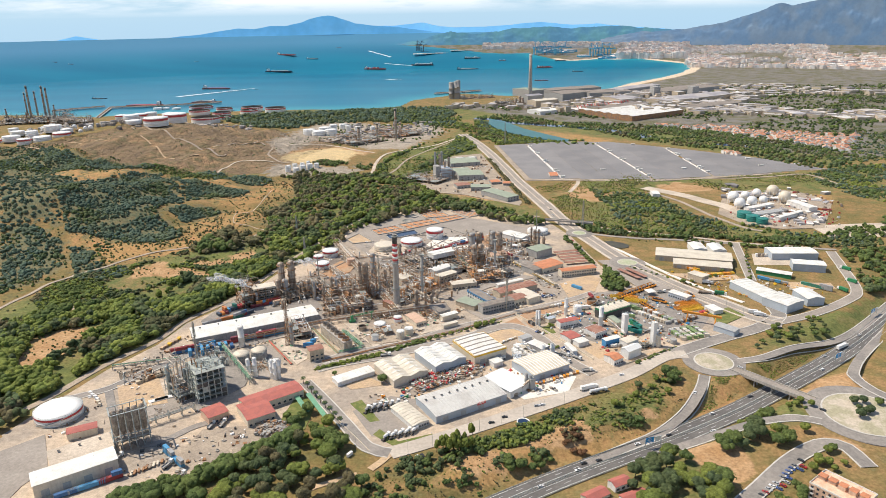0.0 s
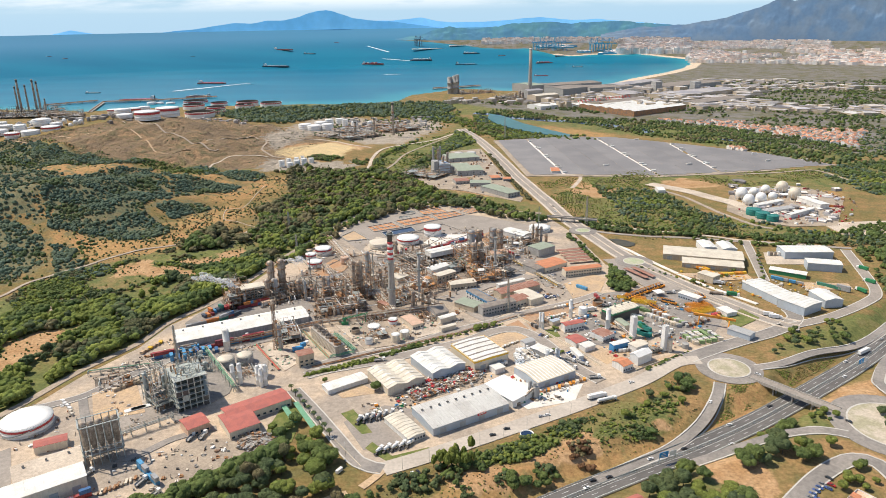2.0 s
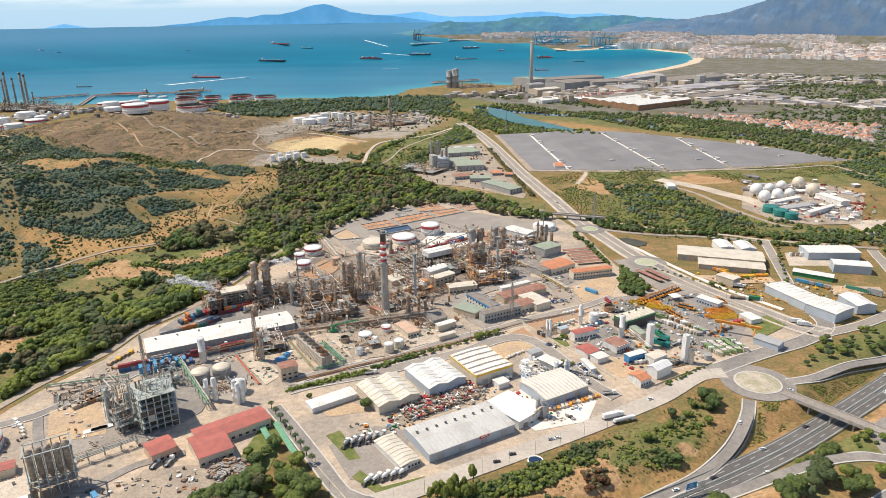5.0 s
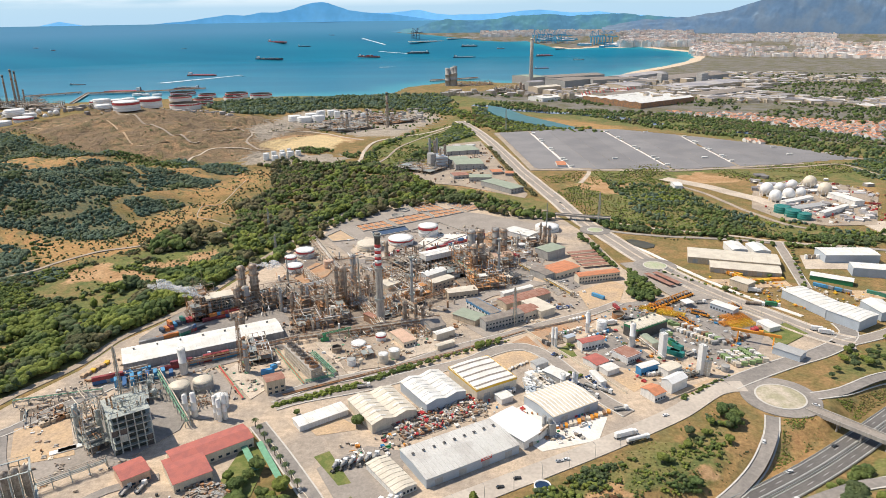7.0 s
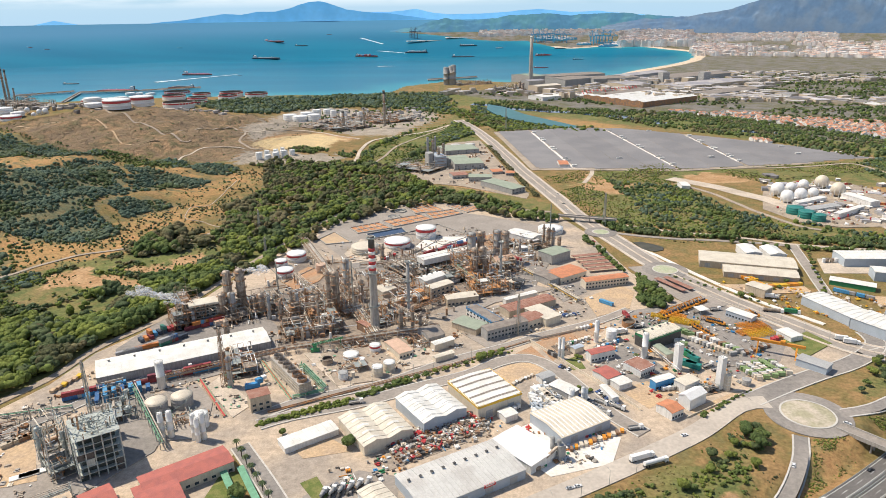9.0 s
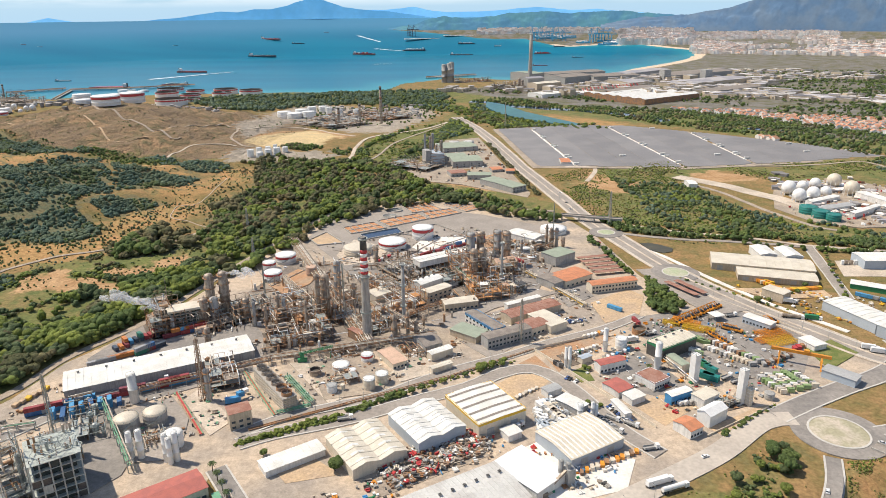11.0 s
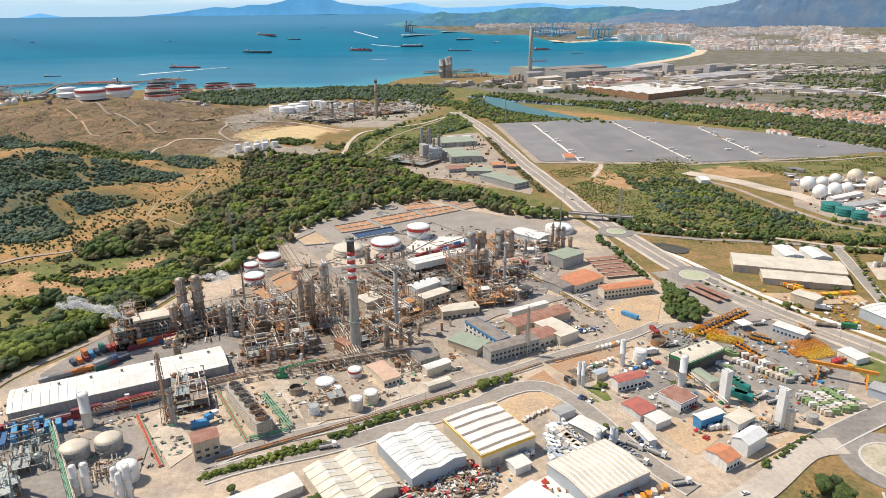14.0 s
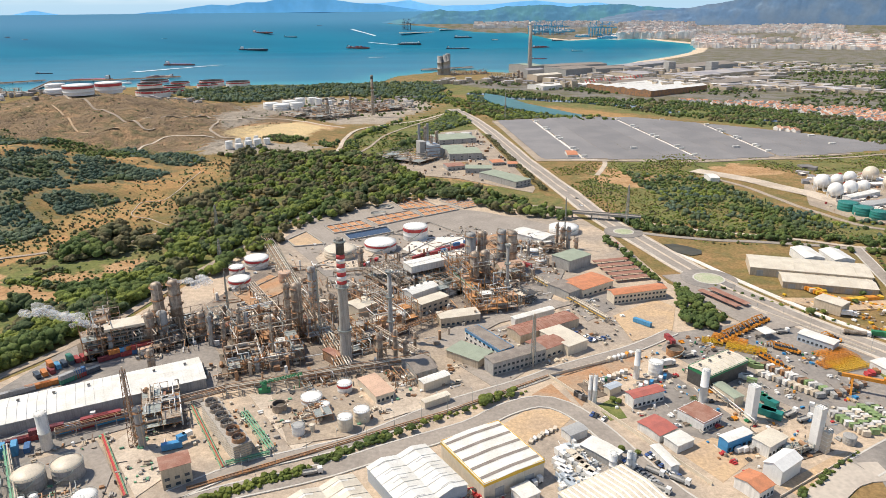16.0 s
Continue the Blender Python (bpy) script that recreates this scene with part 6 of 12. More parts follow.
hall(157.2, 587.9, 31.3, 32.1, 13.4, 9, "pale-roofed hall with green fascia and open side", "cream_sheet", "dark_steel", rise=0.8, trim="green_paint", ribs=8, vents=4)
hall(154.3, 567, -70.5, 15.3, 6, 5, "long low shed with a pale green roof", "green_roof", "cream_paint", rise=0.5, category="building", name="shed")
hall(132.3, 547.6, 32.9, 13.4, 14.9, 5, "white office with a flat reddish roof", "brown_roof", "white_wall", rise=0.3, windows=6, trim="white_paint", category="building", name="office_building")
hall(109, 538.7, 31.2, 11.6, 13.3, 4, "low building with a red roof", "red_roof", "white_wall", rise=0.7, category="building", name="shed")
hall(115.6, 528, 28.6, 10.2, 8.2, 4, "low white flat shed", "white_sheet", "white_wall", rise=0.3, category="building", name="shed")
hall(141.1, 527.1, 25.1, 15.3, 5.3, 6, "blue-walled building with a white roof", "white_sheet", "blue_paint", rise=0.4, windows=5, category="building", name="works_building")
hall(155.5, 524.3, 31.9, 13.7, 8.4, 6, "white flat-roofed works building", "cream_sheet", "white_wall", rise=0.3, windows=5, category="building", name="works_building")
hall(135.8, 496.1, 30.4, 9.6, 11.7, 5, "white house with an orange tile roof", "tile_roof", "white_wall", rise=1.4, windows=4, category="house", name="gatehouse")
hall(152.5, 506.4, 34.3, 15.5, 8.2, 7, "white rounded shed beside blue pipework", "white_paint", "white_paint", rise=2.0, category="building", name="shed")
hall(111, 565.5, 21.6, 18.8, 6.8, 6, "white two-storey office with a red roof", "red_roof", "white_wall", rise=0.8, windows=7, category="building", name="office_building")
hall(97.2, 575.1, 31.5, 8.2, 4.4, 4, "small hut with a blue-grey roof", "blue_grey_sheet", "cream_paint", rise=0.4, category="building", name="hut")
hall(284.4, 738.0, -18, 81.3, 29.0, 6.5, "very long cream warehouse with ribbed roof", "cream_sheet", "tan_wall", bays=1, rise=1.6, ribs=12, doors=6)
hall(285.5, 712.0, -18, 60.4, 20.0, 4.8, "cream lean-to warehouse with arched bays", "cream_sheet", "tan_wall", rise=1.2, ribs=9, doors=5)
hall(298.7, 765.2, -2.4, 15, 25.2, 7, "small white gabled shed", "white_sheet", "white_wall", rise=1.4, gable_along=False, name="shed", category="building")
hall(318.7, 759.1, -2.4, 15.3, 24.7, 7, "white arched shed beside a warehouse", "white_sheet", "white_wall", rise=2.0, gable_along=False, name="shed", category="building")
hall(266.9, 672.9, -54.6, 17.3, 11.5, 7, "cream box-shaped store beside a road", "cream_sheet", "tan_wall", rise=0.3, name="store", category="building")
hall(308.7, 633.2, -70.2, 43.8, 22.2, 7, "white-roofed hall with blue-grey walls", "white_sheet", "blue_grey_sheet", rise=0.8, ribs=8)
hall(321.9, 601.2, -59.8, 25.8, 25.3, 8, "blue-grey hall with a white roof", "white_sheet", "blue_grey_sheet", rise=0.8, ribs=6)
hall(352.5, 614.2, -84.2, 24.7, 17, 7, "blue-grey hall with an arched white roof", "white_sheet", "blue_grey_sheet", rise=2.0)
hall(397.2, 741, -2.9, 51, 22.2, 8, "long white factory hall", "white_sheet", "blue_grey_sheet", rise=0.8, ribs=8)
hall(395.8, 700.1, -15.5, 32.5, 15.8, 8, "white-roofed hall with grey walls", "white_sheet", "blue_grey_sheet", rise=0.8, ribs=6)
hall(352.6, 685.6, -32.8, 34.1, 10.7, 4, "row of green and white sheds", "white_sheet", "green_paint", rise=0.5, name="shed", category="building")
hall(40.9, 494.3, 30.4, 8.6, 8.1, 4, "small white hut in a depot", "white_sheet", "white_wall", rise=0.4, name="hut", category="building")
hall(69.5, 536.7, 29.8, 10.3, 6.5, 4, "shed with a grey-blue roof", "grey_sheet", "white_wall", rise=0.4, name="shed", category="building")
hall(78.4, 521.6, 41.3, 9.4, 16.2, 4, "long white metal canopy roof", "white_sheet", "grey_wall", rise=0.4, name="shed", category="building")
hall(105.1, 515.7, 106.2, 15.3, 4.2, 4, "long narrow white roof beside a car park", "white_sheet", "white_wall", rise=0.3, name="shed", category="building")
hall(231.9, 624.5, -51.5, 20.2, 8.5, 5, "long white-roofed yard office", "white_sheet", "blue_grey_sheet", rise=0.4, windows=8, name="office_building", category="building")
hall(252.6, 591.3, -70.6, 13.4, 10.5, 4, "white low office in a machinery yard", "white_sheet", "white_wall", rise=0.4, name="shed", category="building")
hall(247.1, 547.3, -48.7, 19, 9.9, 5, "grey-roofed store beside a yellow gantry", "grey_sheet", "blue_grey_sheet", rise=0.6, name="store", category="building")
hall(512.8, 947.1, -76.2, 44.1, 14.2, 7, "white factory hall beside gas spheres", "white_sheet", "white_wall", rise=0.5)
hall(471.6, 898.3, 33.1, 56, 6.3, 6, "long white shed with gabled roof", "white_sheet", "white_wall", rise=0.6)
hall(452, 947.8, 27.6, 51.6, 8.7, 5, "long white shed with round end doors", "white_sheet", "white_wall", rise=0.8, bays=1)
hall(329.2, 1034.5, -3.2, 10.4, 22.1, 5, "small white arched shed", "white_sheet", "white_wall", rise=1.2, name="shed", category="building")
hall(450.6, 918.5, 20.5, 49.2, 11.9, 4, "row of low grey sheds", "grey_sheet", "white_wall", rise=0.5, name="shed", category="building")

# ---- storage tanks ----
def tank(x, y, r, h, label, wall="white_paint", band=None, roof=None, dome=0.08, open_top=False, stairs=True, z=0.1, category="storage tank", group=""):
    ob = thing("storage_tank", label, category, x, y, z, 0, group)
    r, h = max(r, 1.0), max(h, 2.0)
    if open_top:
        part("shell", Shape().lathe(0, 0, [(r, -0.3), (r, h), (r - 0.4, h)], wall, 32, False), ob)
        part("inner_wall", Shape().lathe(0, 0, [(r - 0.41, h - 0.02), (r - 0.41, h * 0.4)], "oily_shaded_slab", 32), ob, "dark inner side of the shell")
        part("floating_roof", Shape().lathe(0, 0, [(r - 0.45, h * 0.52), (r - 0.8, h * 0.58), (0.01, h * 0.57)], "oily_shaded_slab", 32), ob, "dark sunken floating roof")
    else:
        part("shell", Shape().lathe(0, 0, [(r, -0.3), (r, h * 0.33), (r * 1.004, h * 0.335), (r, h * 0.34), (r, h * 0.66), (r * 1.004, h * 0.665), (r, h * 0.67), (r, h)], wall, 36), ob)
        part("tank_roof", Shape().lathe(0, 0, [(r + 0.12, h - 0.1), (r + 0.12, h + 0.15), (r * 0.7, h + r * dome * 0.55), (r * 0.3, h + r * dome * 0.92), (0.01, h + r * dome)], roof or wall, 36), ob)
        s = Shape()
        n = 24
        for i in range(n):
            a0, a1 = 2 * math.pi * i / n, 2 * math.pi * (i + 1) / n
            p0, p1 = (r * math.cos(a0), r * math.sin(a0)), (r * math.cos(a1), r * math.sin(a1))
            s.beam((*p0, h), (*p0, h + 1.1), 0.09, "galvanised")
            s.beam((*p0, h + 1.1), (*p1, h + 1.1), 0.09, "galvanised")
        if r > 3:
            tagged(part("railing", s, ob, "thin steel railing"), kind="stuff")
    if band:
        part("band", Shape().lathe(0, 0, [(r + 0.03, h * 0.68), (r + 0.07, h * 0.69), (r + 0.07, h * 0.93), (r + 0.03, h * 0.94)], band, 36), ob, "painted band")
    if stairs and r > 4:
        s = Shape()
        k = 18
        for i in range(k):
            a0, a1 = -2.2 + 1.5 * i / k, -2.2 + 1.5 * (i + 1) / k
            s.beam(((r + 0.5) * math.cos(a0), (r + 0.5) * math.sin(a0), h * i / k), ((r + 0.5) * math.cos(a1), (r + 0.5) * math.sin(a1), h * (i + 1) / k), 0.45, "galvanised")
        tagged(part("stair", s, ob, "spiral stair on the shell"), kind="stuff")
    return ob


RS, WH, CR = "white cylindrical storage tank with a red band", "plain white cylindrical storage tank", "plain cream cylindrical storage tank"
tank(-10.1, 837.1, 10.7, 11, RS, band="red_paint")
tank(-38.9, 808.9, 13.3, 6.4, RS, band="red_paint")
tank(-70.5, 792.5, 13.1, 6.5, CR, "cream_paint")
tank(-133.6, 772.2, 9.3, 7, RS, band="red_paint")
tank(-144.7, 754.9, 5.8, 6.1, RS, band="red_paint")
tank(-135.8, 728.8, 7.8, 6.7, RS, band="red_paint")
tank(-104.8, 737.7, 4.8, 7.6, "small peach-coloured storage tank", "pink_paint")
tank(122.8, 849.3, 13.2, 4.8, "large white tank ringed by columns")
for x, y, r, h in ((86.9, 792.2, 4.6, 2.8), (96.8, 797.1, 4.4, 2.9), (89.8, 769.8, 4.7, 2.5)):
    tank(x, y, r, h, "small white tank with a pink band", band="pink_paint", group="small banded tanks")
tank(-73.4, 563.3, 3.7, 4.3, "rusty grey open-topped tank", "steel", open_top=True)
tank(-58.5, 570.8, 5.5, 3.3, RS, band="pink_paint")
tank(-42.8, 581.1, 3.9, 4.8, RS, band="red_paint")
tank(-51, 563.3, 2.8, 3.5, WH)
tank(-60.3, 542.8, 3.1, 4.8, "grey-white tank with a steel roof", "white_paint", roof="grey_sheet")
tank(-54, 544.4, 1.2, 3.9, "small cream tank among pipework", "cream_paint")
tank(-38.4, 545.9, 3.6, 7, CR, "cream_paint", roof="white_paint")
tank(-31.3, 553.4, 3.9, 6.1, CR, "cream_paint", roof="white_paint")
tank(-166.8, 507.1, 6.6, 7.2, "grey domed tank with cream roof", "grey_wall", roof="cream_paint", dome=0.35)
tank(-153.9, 513.9, 6.4, 6.9, "grey domed tank with cream roof", "grey_wall", roof="cream_paint", dome=0.35)
tank(-135.8, 491.6, 4.8, 7.7, "white domed tank beside slim silos", "white_paint", dome=0.3)
tank(-275.6, 429.1, 15.9, 5.9, "large white floating-roof tank with a red band", band="red_paint")
tank(125.4, 593.4, 3.9, 7.3, "white flat-topped cylindrical tank", "white_paint", dome=0.03)
tank(143.7, 615.4, 4.9, 4.1, "rusty brown open-topped tank", "rust", open_top=True)
tank(194.3, 527.5, 2.8, 3.8, "short grey tank in a yard", "grey_wall")
for x, y, r, h in ((412.8, 904.8, 9.3, 7.9), (417.3, 887.9, 8.8, 7.8), (424.4, 875.1, 7.4, 7.4)):
    tank(x, y, r, h, "teal-green tank with a flat top", "teal_paint", dome=0.02, group="teal tanks", stairs=False)
for x, y, r, h in ((35.6, 1328.9, 8.4, 7.4), (60.1, 1332.9, 8.9, 7.3)):
    tank(x, y, r, h, "pale grey-green tank of the middle works", "grey_roof_light", stairs=False)
for x, y, r, h in ((-276.1, 1218.7, 5, 10), (-266.5, 1232.6, 4.1, 9.3), (-261.6, 1215.8, 5.4, 8), (-251.4, 1227.2, 5.4, 9), (-254.6, 1241.1, 4.1, 9.4), (-240.3, 1235.1, 5.5, 10), (-245.6, 1250.8, 3.2, 9.6), (-230, 1248.5, 4.6, 7.5)):
    tank(x, y, r, h, "white upright tank in a row", group="row of white tanks", stairs=False, z=height1(x, y))
for x, y, r, h in ((-333.8, 1748.0, 15.5, 15), (-300.4, 1781.8, 15.0, 15), (-304.2, 1718.5, 17.4, 11.5), (-273.4, 1719.9, 14.5, 15), (-283.1, 1814.0, 10.7, 16), (-259.1, 1834.0, 10.8, 15), (-242.5, 1809.7, 7.6, 15), (-216.9, 1793.3, 7.5, 12), (-176.9, 1790.1, 6.0, 12)):
    tank(x, y, r, h, "white tank of the far refinery", group="far refinery tanks", stairs=False, z=height1(x, y))
FT = [(-649.6, 1581.8, 26.9, 17.5, 1), (-659.0, 1727.4, 26.0, 20.5, 1), (-772.4, 1734.9, 18.9, 11.3, 0), (-920.7, 2134.7, 21.2, 15.9, 1), (-976.6, 2124.6, 17.4, 12.0, 1), (-913.1, 2194.7, 17.7, 12.2, 0), (-966.9, 2385.0, 14.9, 13.2, 0),
      (-944.5, 2397.4, 12.8, 11.0, 0), (-905.8, 2392.4, 14.8, 10.9, 0), (-854.3, 2199.6, 25.4, 8.0, 0), (-733.7, 1656.8, 18.0, 7.7, 0), (-925, 1560.6, 13.1, 14.0, 0), (-900.0, 1605.8, 19.2, 14.1, 0), (-949.4, 1672.5, 15.9, 9.9, 0),
      (-866.0, 1600.3, 13.1, 7.8, 0), (-858.4, 1562.4, 19.4, 12.3, 1), (-960.9, 1540.9, 18.5, 10.8, 0), (-921.2, 1521.3, 14.9, 12.3, 1), (-885.4, 1529.6, 18.7, 10.7, 0), (-1047.5, 1694.8, 11.5, 11.9, 0), (-999.4, 1539.1, 15.1, 12.5, 1), (-1002.6, 1635.6, 15.9, 9.8, 0)]
for x, y, r, h, b in FT:
    tank(x, y, r, h, "white hillside tank with a red band" if b else "white storage tank on a hillside", band="red_paint" if b else None, stairs=False, z=height1(x, y), group="hillside tanks")
for x, y, r, h in ((-821.9, 2396.9, 39.8, 16), (-769.3, 2222.0, 32.8, 14), (-682.2, 2015.2, 40.5, 16), (-676.3, 2148.6, 27.2, 15), (-719.1, 2318.5, 26.7, 12), (-655.7, 2088.5, 26.1, 10), (-617.8, 2285.8, 34.7, 15), (-612, 2225, 27.8, 12), (-534.6, 2253.7, 33.3, 14)):
    tank(x, y, r, h, "wide white and red tank with a dark floating roof", band="red_paint", open_top=True, stairs=False, z=height1(x, y), group="floating-roof tanks")


def gas_sphere(x, y, r, zc, label, mat):
    ob = thing("gas_sphere", label, "gas tank", x, y, 0.0, 0, "gas spheres")
    zc = max(zc, r * 1.15)
    part("ball", Shape().lathe(0, 0, [(max(0.01, r * math.sin(math.pi * k / 14)), zc - r * math.cos(math.pi * k / 14)) for k in range(15)], mat, 24), ob)
    for i in range(10):
        a = 2 * math.pi * i / 10
        part("leg", Shape().tube((r * 0.96 * math.cos(a), r * 0.96 * math.sin(a), -0.3), (r * 0.96 * math.cos(a), r * 0.96 * math.sin(a), zc), 0.35, n=6, mat="white_paint"), ob)
    return ob


for k, (x, y, r, zc) in enumerate(((429.5, 983.8, 8.3, 8.2), (425.7, 950.8, 7.7, 8.6), (453, 997.1, 6.6, 7.5), (447, 960.5, 7.4, 8.7), (476, 1010.8, 6.7, 7.6), (469.1, 973.1, 6.1, 6.6), (502.1, 1015.5, 8.6, 10), (501.8, 977, 8.6, 9.6))):
    gas_sphere(x, y, r, zc, "white gas sphere on slim legs" if k < 6 else "cream gas sphere on slim legs", "white_paint" if k < 6 else "cream_paint")
for x, y, r, zc in ((-860.2, 1626.3, 4.8, 7.2), (-840.6, 1612.5, 4.8, 5.9), (-835.9, 1625.7, 4.8, 7.2), (-826.8, 1633.7, 6.1, 7.2)):
    o = gas_sphere(x, y, r, zc, "white gas sphere on slim legs", "white_paint")
    o.location.z = height1(x, y)

# ---- chimneys and towers ----
def chimney(x, y, h, r0, r1, label, bands, mat="concrete"):
    ob = thing("chimney", label, "chimney", x, y, 0)
    rad = lambda z: r0 + (r1 - r0) * z / h
    part("shaft", Shape().lathe(0, 0, [(rad(0), -0.3), (rad(h * 0.3), h * 0.3), (rad(h * 0.6), h * 0.6), (rad(h), h), (rad(h) * 0.8, h), (rad(h) * 0.8, h - 3), (0.01, h - 3)], mat, 24), ob)
    for z0, z1, m in bands:
        part("band", Shape().lathe(0, 0, [(rad(z0) + 0.02, z0), (rad(z0) + 0.06, z0), (rad(z1) + 0.06, z1), (rad(z1) + 0.02, z1)], m, 24), ob, "painted band")
    for z in (h * 0.28, h * 0.62, h * 0.97):
        part("platform", Shape().lathe(0, 0, [(rad(z), z), (rad(z) + 1.1, z), (rad(z) + 1.1, z + 1.1), (rad(z) + 1.0, z + 1.1), (rad(z) + 1.0, z + 0.15), (rad(z), z + 0.15)], "galvanised", 24), ob, "ring platform with railing")
    return ob


h_ch = 75.0
chimney(-45.2, 611.5, h_ch, 3.4, 2.1, "tall grey chimney with red and white bands below a black top", [(h_ch - 9, h_ch - 0.2, "dark_steel"), (h_ch - 11.5, h_ch - 9, "red_paint"), (h_ch - 14, h_ch - 11.5, "white_paint"), (h_ch - 16.5, h_ch - 14, "red_paint"), (h_ch - 19, h_ch - 16.5, "white_paint"), (h_ch - 21.5, h_ch - 19, "red_paint"), (h_ch - 24, h_ch - 21.5, "white_paint"), (h_ch - 26, h_ch - 24, "red_paint")])
chimney(299.5, 2345, 152, 6.8, 4.6, "very tall slim grey power station chimney", [(146, 151.5, "white_wall")])


# ---- process plant ----
def column(x, y, r, h, label="tall grey process column with ring platforms", mat="steel", skirt=True, rng=random):
    """An upright vessel with domed head, platforms, ladder and a riser pipe."""
    ob = thing("process_column", label, "column", x, y, 0.05)
    r = max(r, 0.7)
    part("vessel", Shape().lathe(0, 0, [(r * 1.08, -0.2), (r, h * 0.06), (r, h * 0.5), (r * 1.03, h * 0.505), (r, h * 0.51), (r, h - r * 0.5), (r * 0.75, h - r * 0.15), (0.01, h)], mat, 18), ob)
    n = max(1, int(h / 7))
    for k in range(n):
        z = h * (k + 1) / (n + 0.4)
        a0 = rng.uniform(0, 6.28)
        s = Shape()
        m = 12
        for i in range(m):
            a, b = a0 + 5.0 * i / m, a0 + 5.0 * (i + 1) / m
            q = [((r + d) * math.cos(t), (r + d) * math.sin(t)) for t in (a, b) for d in (0.05, 1.1)]
            s.add([(*q[0], z), (*q[1], z), (*q[3], z), (*q[2], z), (*q[0], z - 0.15), (*q[1], z - 0.15), (*q[3], z - 0.15), (*q[2], z - 0.15)], [(0, 1, 2, 3), (7, 6, 5, 4), (1, 5, 6, 2)], "rust")
            s.beam((*q[1], z), (*q[1], z + 1.1), 0.08, "rust")
            s.beam((*q[1], z + 1.1), (*q[3], z + 1.1), 0.08, "rust")
        part("platform", s, ob, "rusty ring platform with railing")
    a = rng.uniform(0, 6.28)
    px, py = (r + 0.5) * math.cos(a), (r + 0.5) * math.sin(a)
    part("riser_pipe", Shape().tube((px, py, 0), (px, py, h + 0.6), 0.28, n=8, mat="pipe_grey").tube((px, py, h + 0.6), (0, 0, h + 0.3), 0.28, n=8, mat="pipe_grey"), ob, "grey riser pipe")
    s = Shape()
    for d in (-0.25, 0.25):
        s.beam((-(r + 0.3) * math.cos(a) + d, -(r + 0.3) * math.sin(a), 0), (-(r + 0.3) * math.cos(a) + d, -(r + 0.3) * math.sin(a), h), 0.07, "rust")
    part("ladder", s, ob, "thin ladder rails")
    return ob


COLS = [(33.5, 751.6, 3.7, 32.2), (42, 756, 3.5, 31.5), (34.6, 722.1, 3.3, 27.3), (42, 727.2, 3.1, 26.2), (57.7, 760.3, 3.3, 31.3), (65, 755.1, 3.5, 31.9)]
COLS += [(-83.2, 643.4, 1.6, 36.5), (-78.8, 649.4, 3.3, 34.4), (-73.2, 674, 2.6, 35.6), (-163.9, 652.5, 3.3, 34.9), (-153.8, 653.7, 3.5, 36.1), (-164.4, 637.3, 2.9, 22), (-158.5, 641.5, 3.1, 21), (-136.8, 645.3, 2.3, 18.2)]
COLS += [(108.9, 806.3, 1.2, 20.9), (112.6, 803.3, 1.7, 18.8), (117.8, 803.1, 1.7, 18.8), (122.7, 794.4, 1.4, 12.8), (-153.5, 607.4, 2.1, 13.1), (-111.2, 636.9, 1.5, 24.2), (-106.4, 635.2, 1.4, 22.3), (-87.2, 614.9, 1.1, 28.4), (-67, 641.3, 0.7, 37.8), (-50, 755, 1.7, 19.3)]
COLS += [(-130.8, 535.4, 1.7, 21.1), (-17.6, 612.5, 1, 19.6), (-11.8, 612.3, 1.3, 14.3), (-117.7, 626.3, 1.2, 20.1), (-128.5, 636, 1.2, 19.4), (-142, 645.5, 1.4, 15.2), (-26.3, 612.8, 1.9, 17.9), (-6.5, 624.4, 1, 12.5), (82.6, 787.8, 1.2, 13.1), (-3.5, 660.4, 0.9, 13.7), (-60, 666.7, 1.1, 19.7)]
rng = random.Random(11)
for k, (x, y, r, h) in enumerate(COLS):
    column(x, y, r, h, mat="steel" if k % 4 else "grey_wall", rng=rng, label="stout grey process column with ring platforms" if r > 2.4 else "slim grey process column with ring platforms")
for x, y, r, h in ((56, 703.7, 1.2, 38.8), (-21.2, 638.8, 1.4, 45.9)):
    chimney(x, y, h, r, r * 0.85, "slim grey metal stack in the refinery", [], "grey_wall")
# lattice flare mast on slender legs, thin masts
def mast(x, y, h, w, label, mat="rust", sections=10):
    ob = thing("lattice_mast", label, "mast", x, y, 0.05)
    legs = [(-1, -1), (1, -1), (1, 1), (-1, 1)]
    at_ = lambda i, z: (legs[i % 4][0] * w * (1 - 0.6 * z / h) / 2, legs[i % 4][1] * w * (1 - 0.6 * z / h) / 2, z)
    for i in range(4):
        part("leg", Shape().beam(at_(i, 0), at_(i, h), 0.22, mat), ob)
    s = Shape()
    for k in range(sections):
        z0, z1 = h * k / sections, h * (k + 1) / sections
        for i in range(4):
            s.beam(at_(i, z0), at_(i + 1, z1), 0.12, mat)
            s.beam(at_(i, z1), at_(i + 1, z1), 0.12, mat)
    tagged(part("bracing", s, ob), kind="stuff")
    part("flue", Shape().tube((0, 0, 0), (0, 0, h + 1.5), 0.5 if w > 2 else 0.15, n=10, mat="pipe_grey"), ob)
    return ob


x, y, r, h = -134.6, 536.4, 1.2, 39.3
mast(x, y, h, 4.0, "tall rusty lattice stack")
x, y, r, h = -195.6, 489.2, 1.1, 43.3
mast(x, y, h, 2.6, "tall grey-green lattice mast on a plant frame", "galvanised")
for x, y, r, h in ((114.5, 803.2, 0.7, 42.9), (-133.5, 688.9, 0.6, 27.7), (-64.5, 642.7, 0.5, 44.4)):
    mast(x, y, h, 1.2, "slim grey lattice mast", "galvanised", 8)


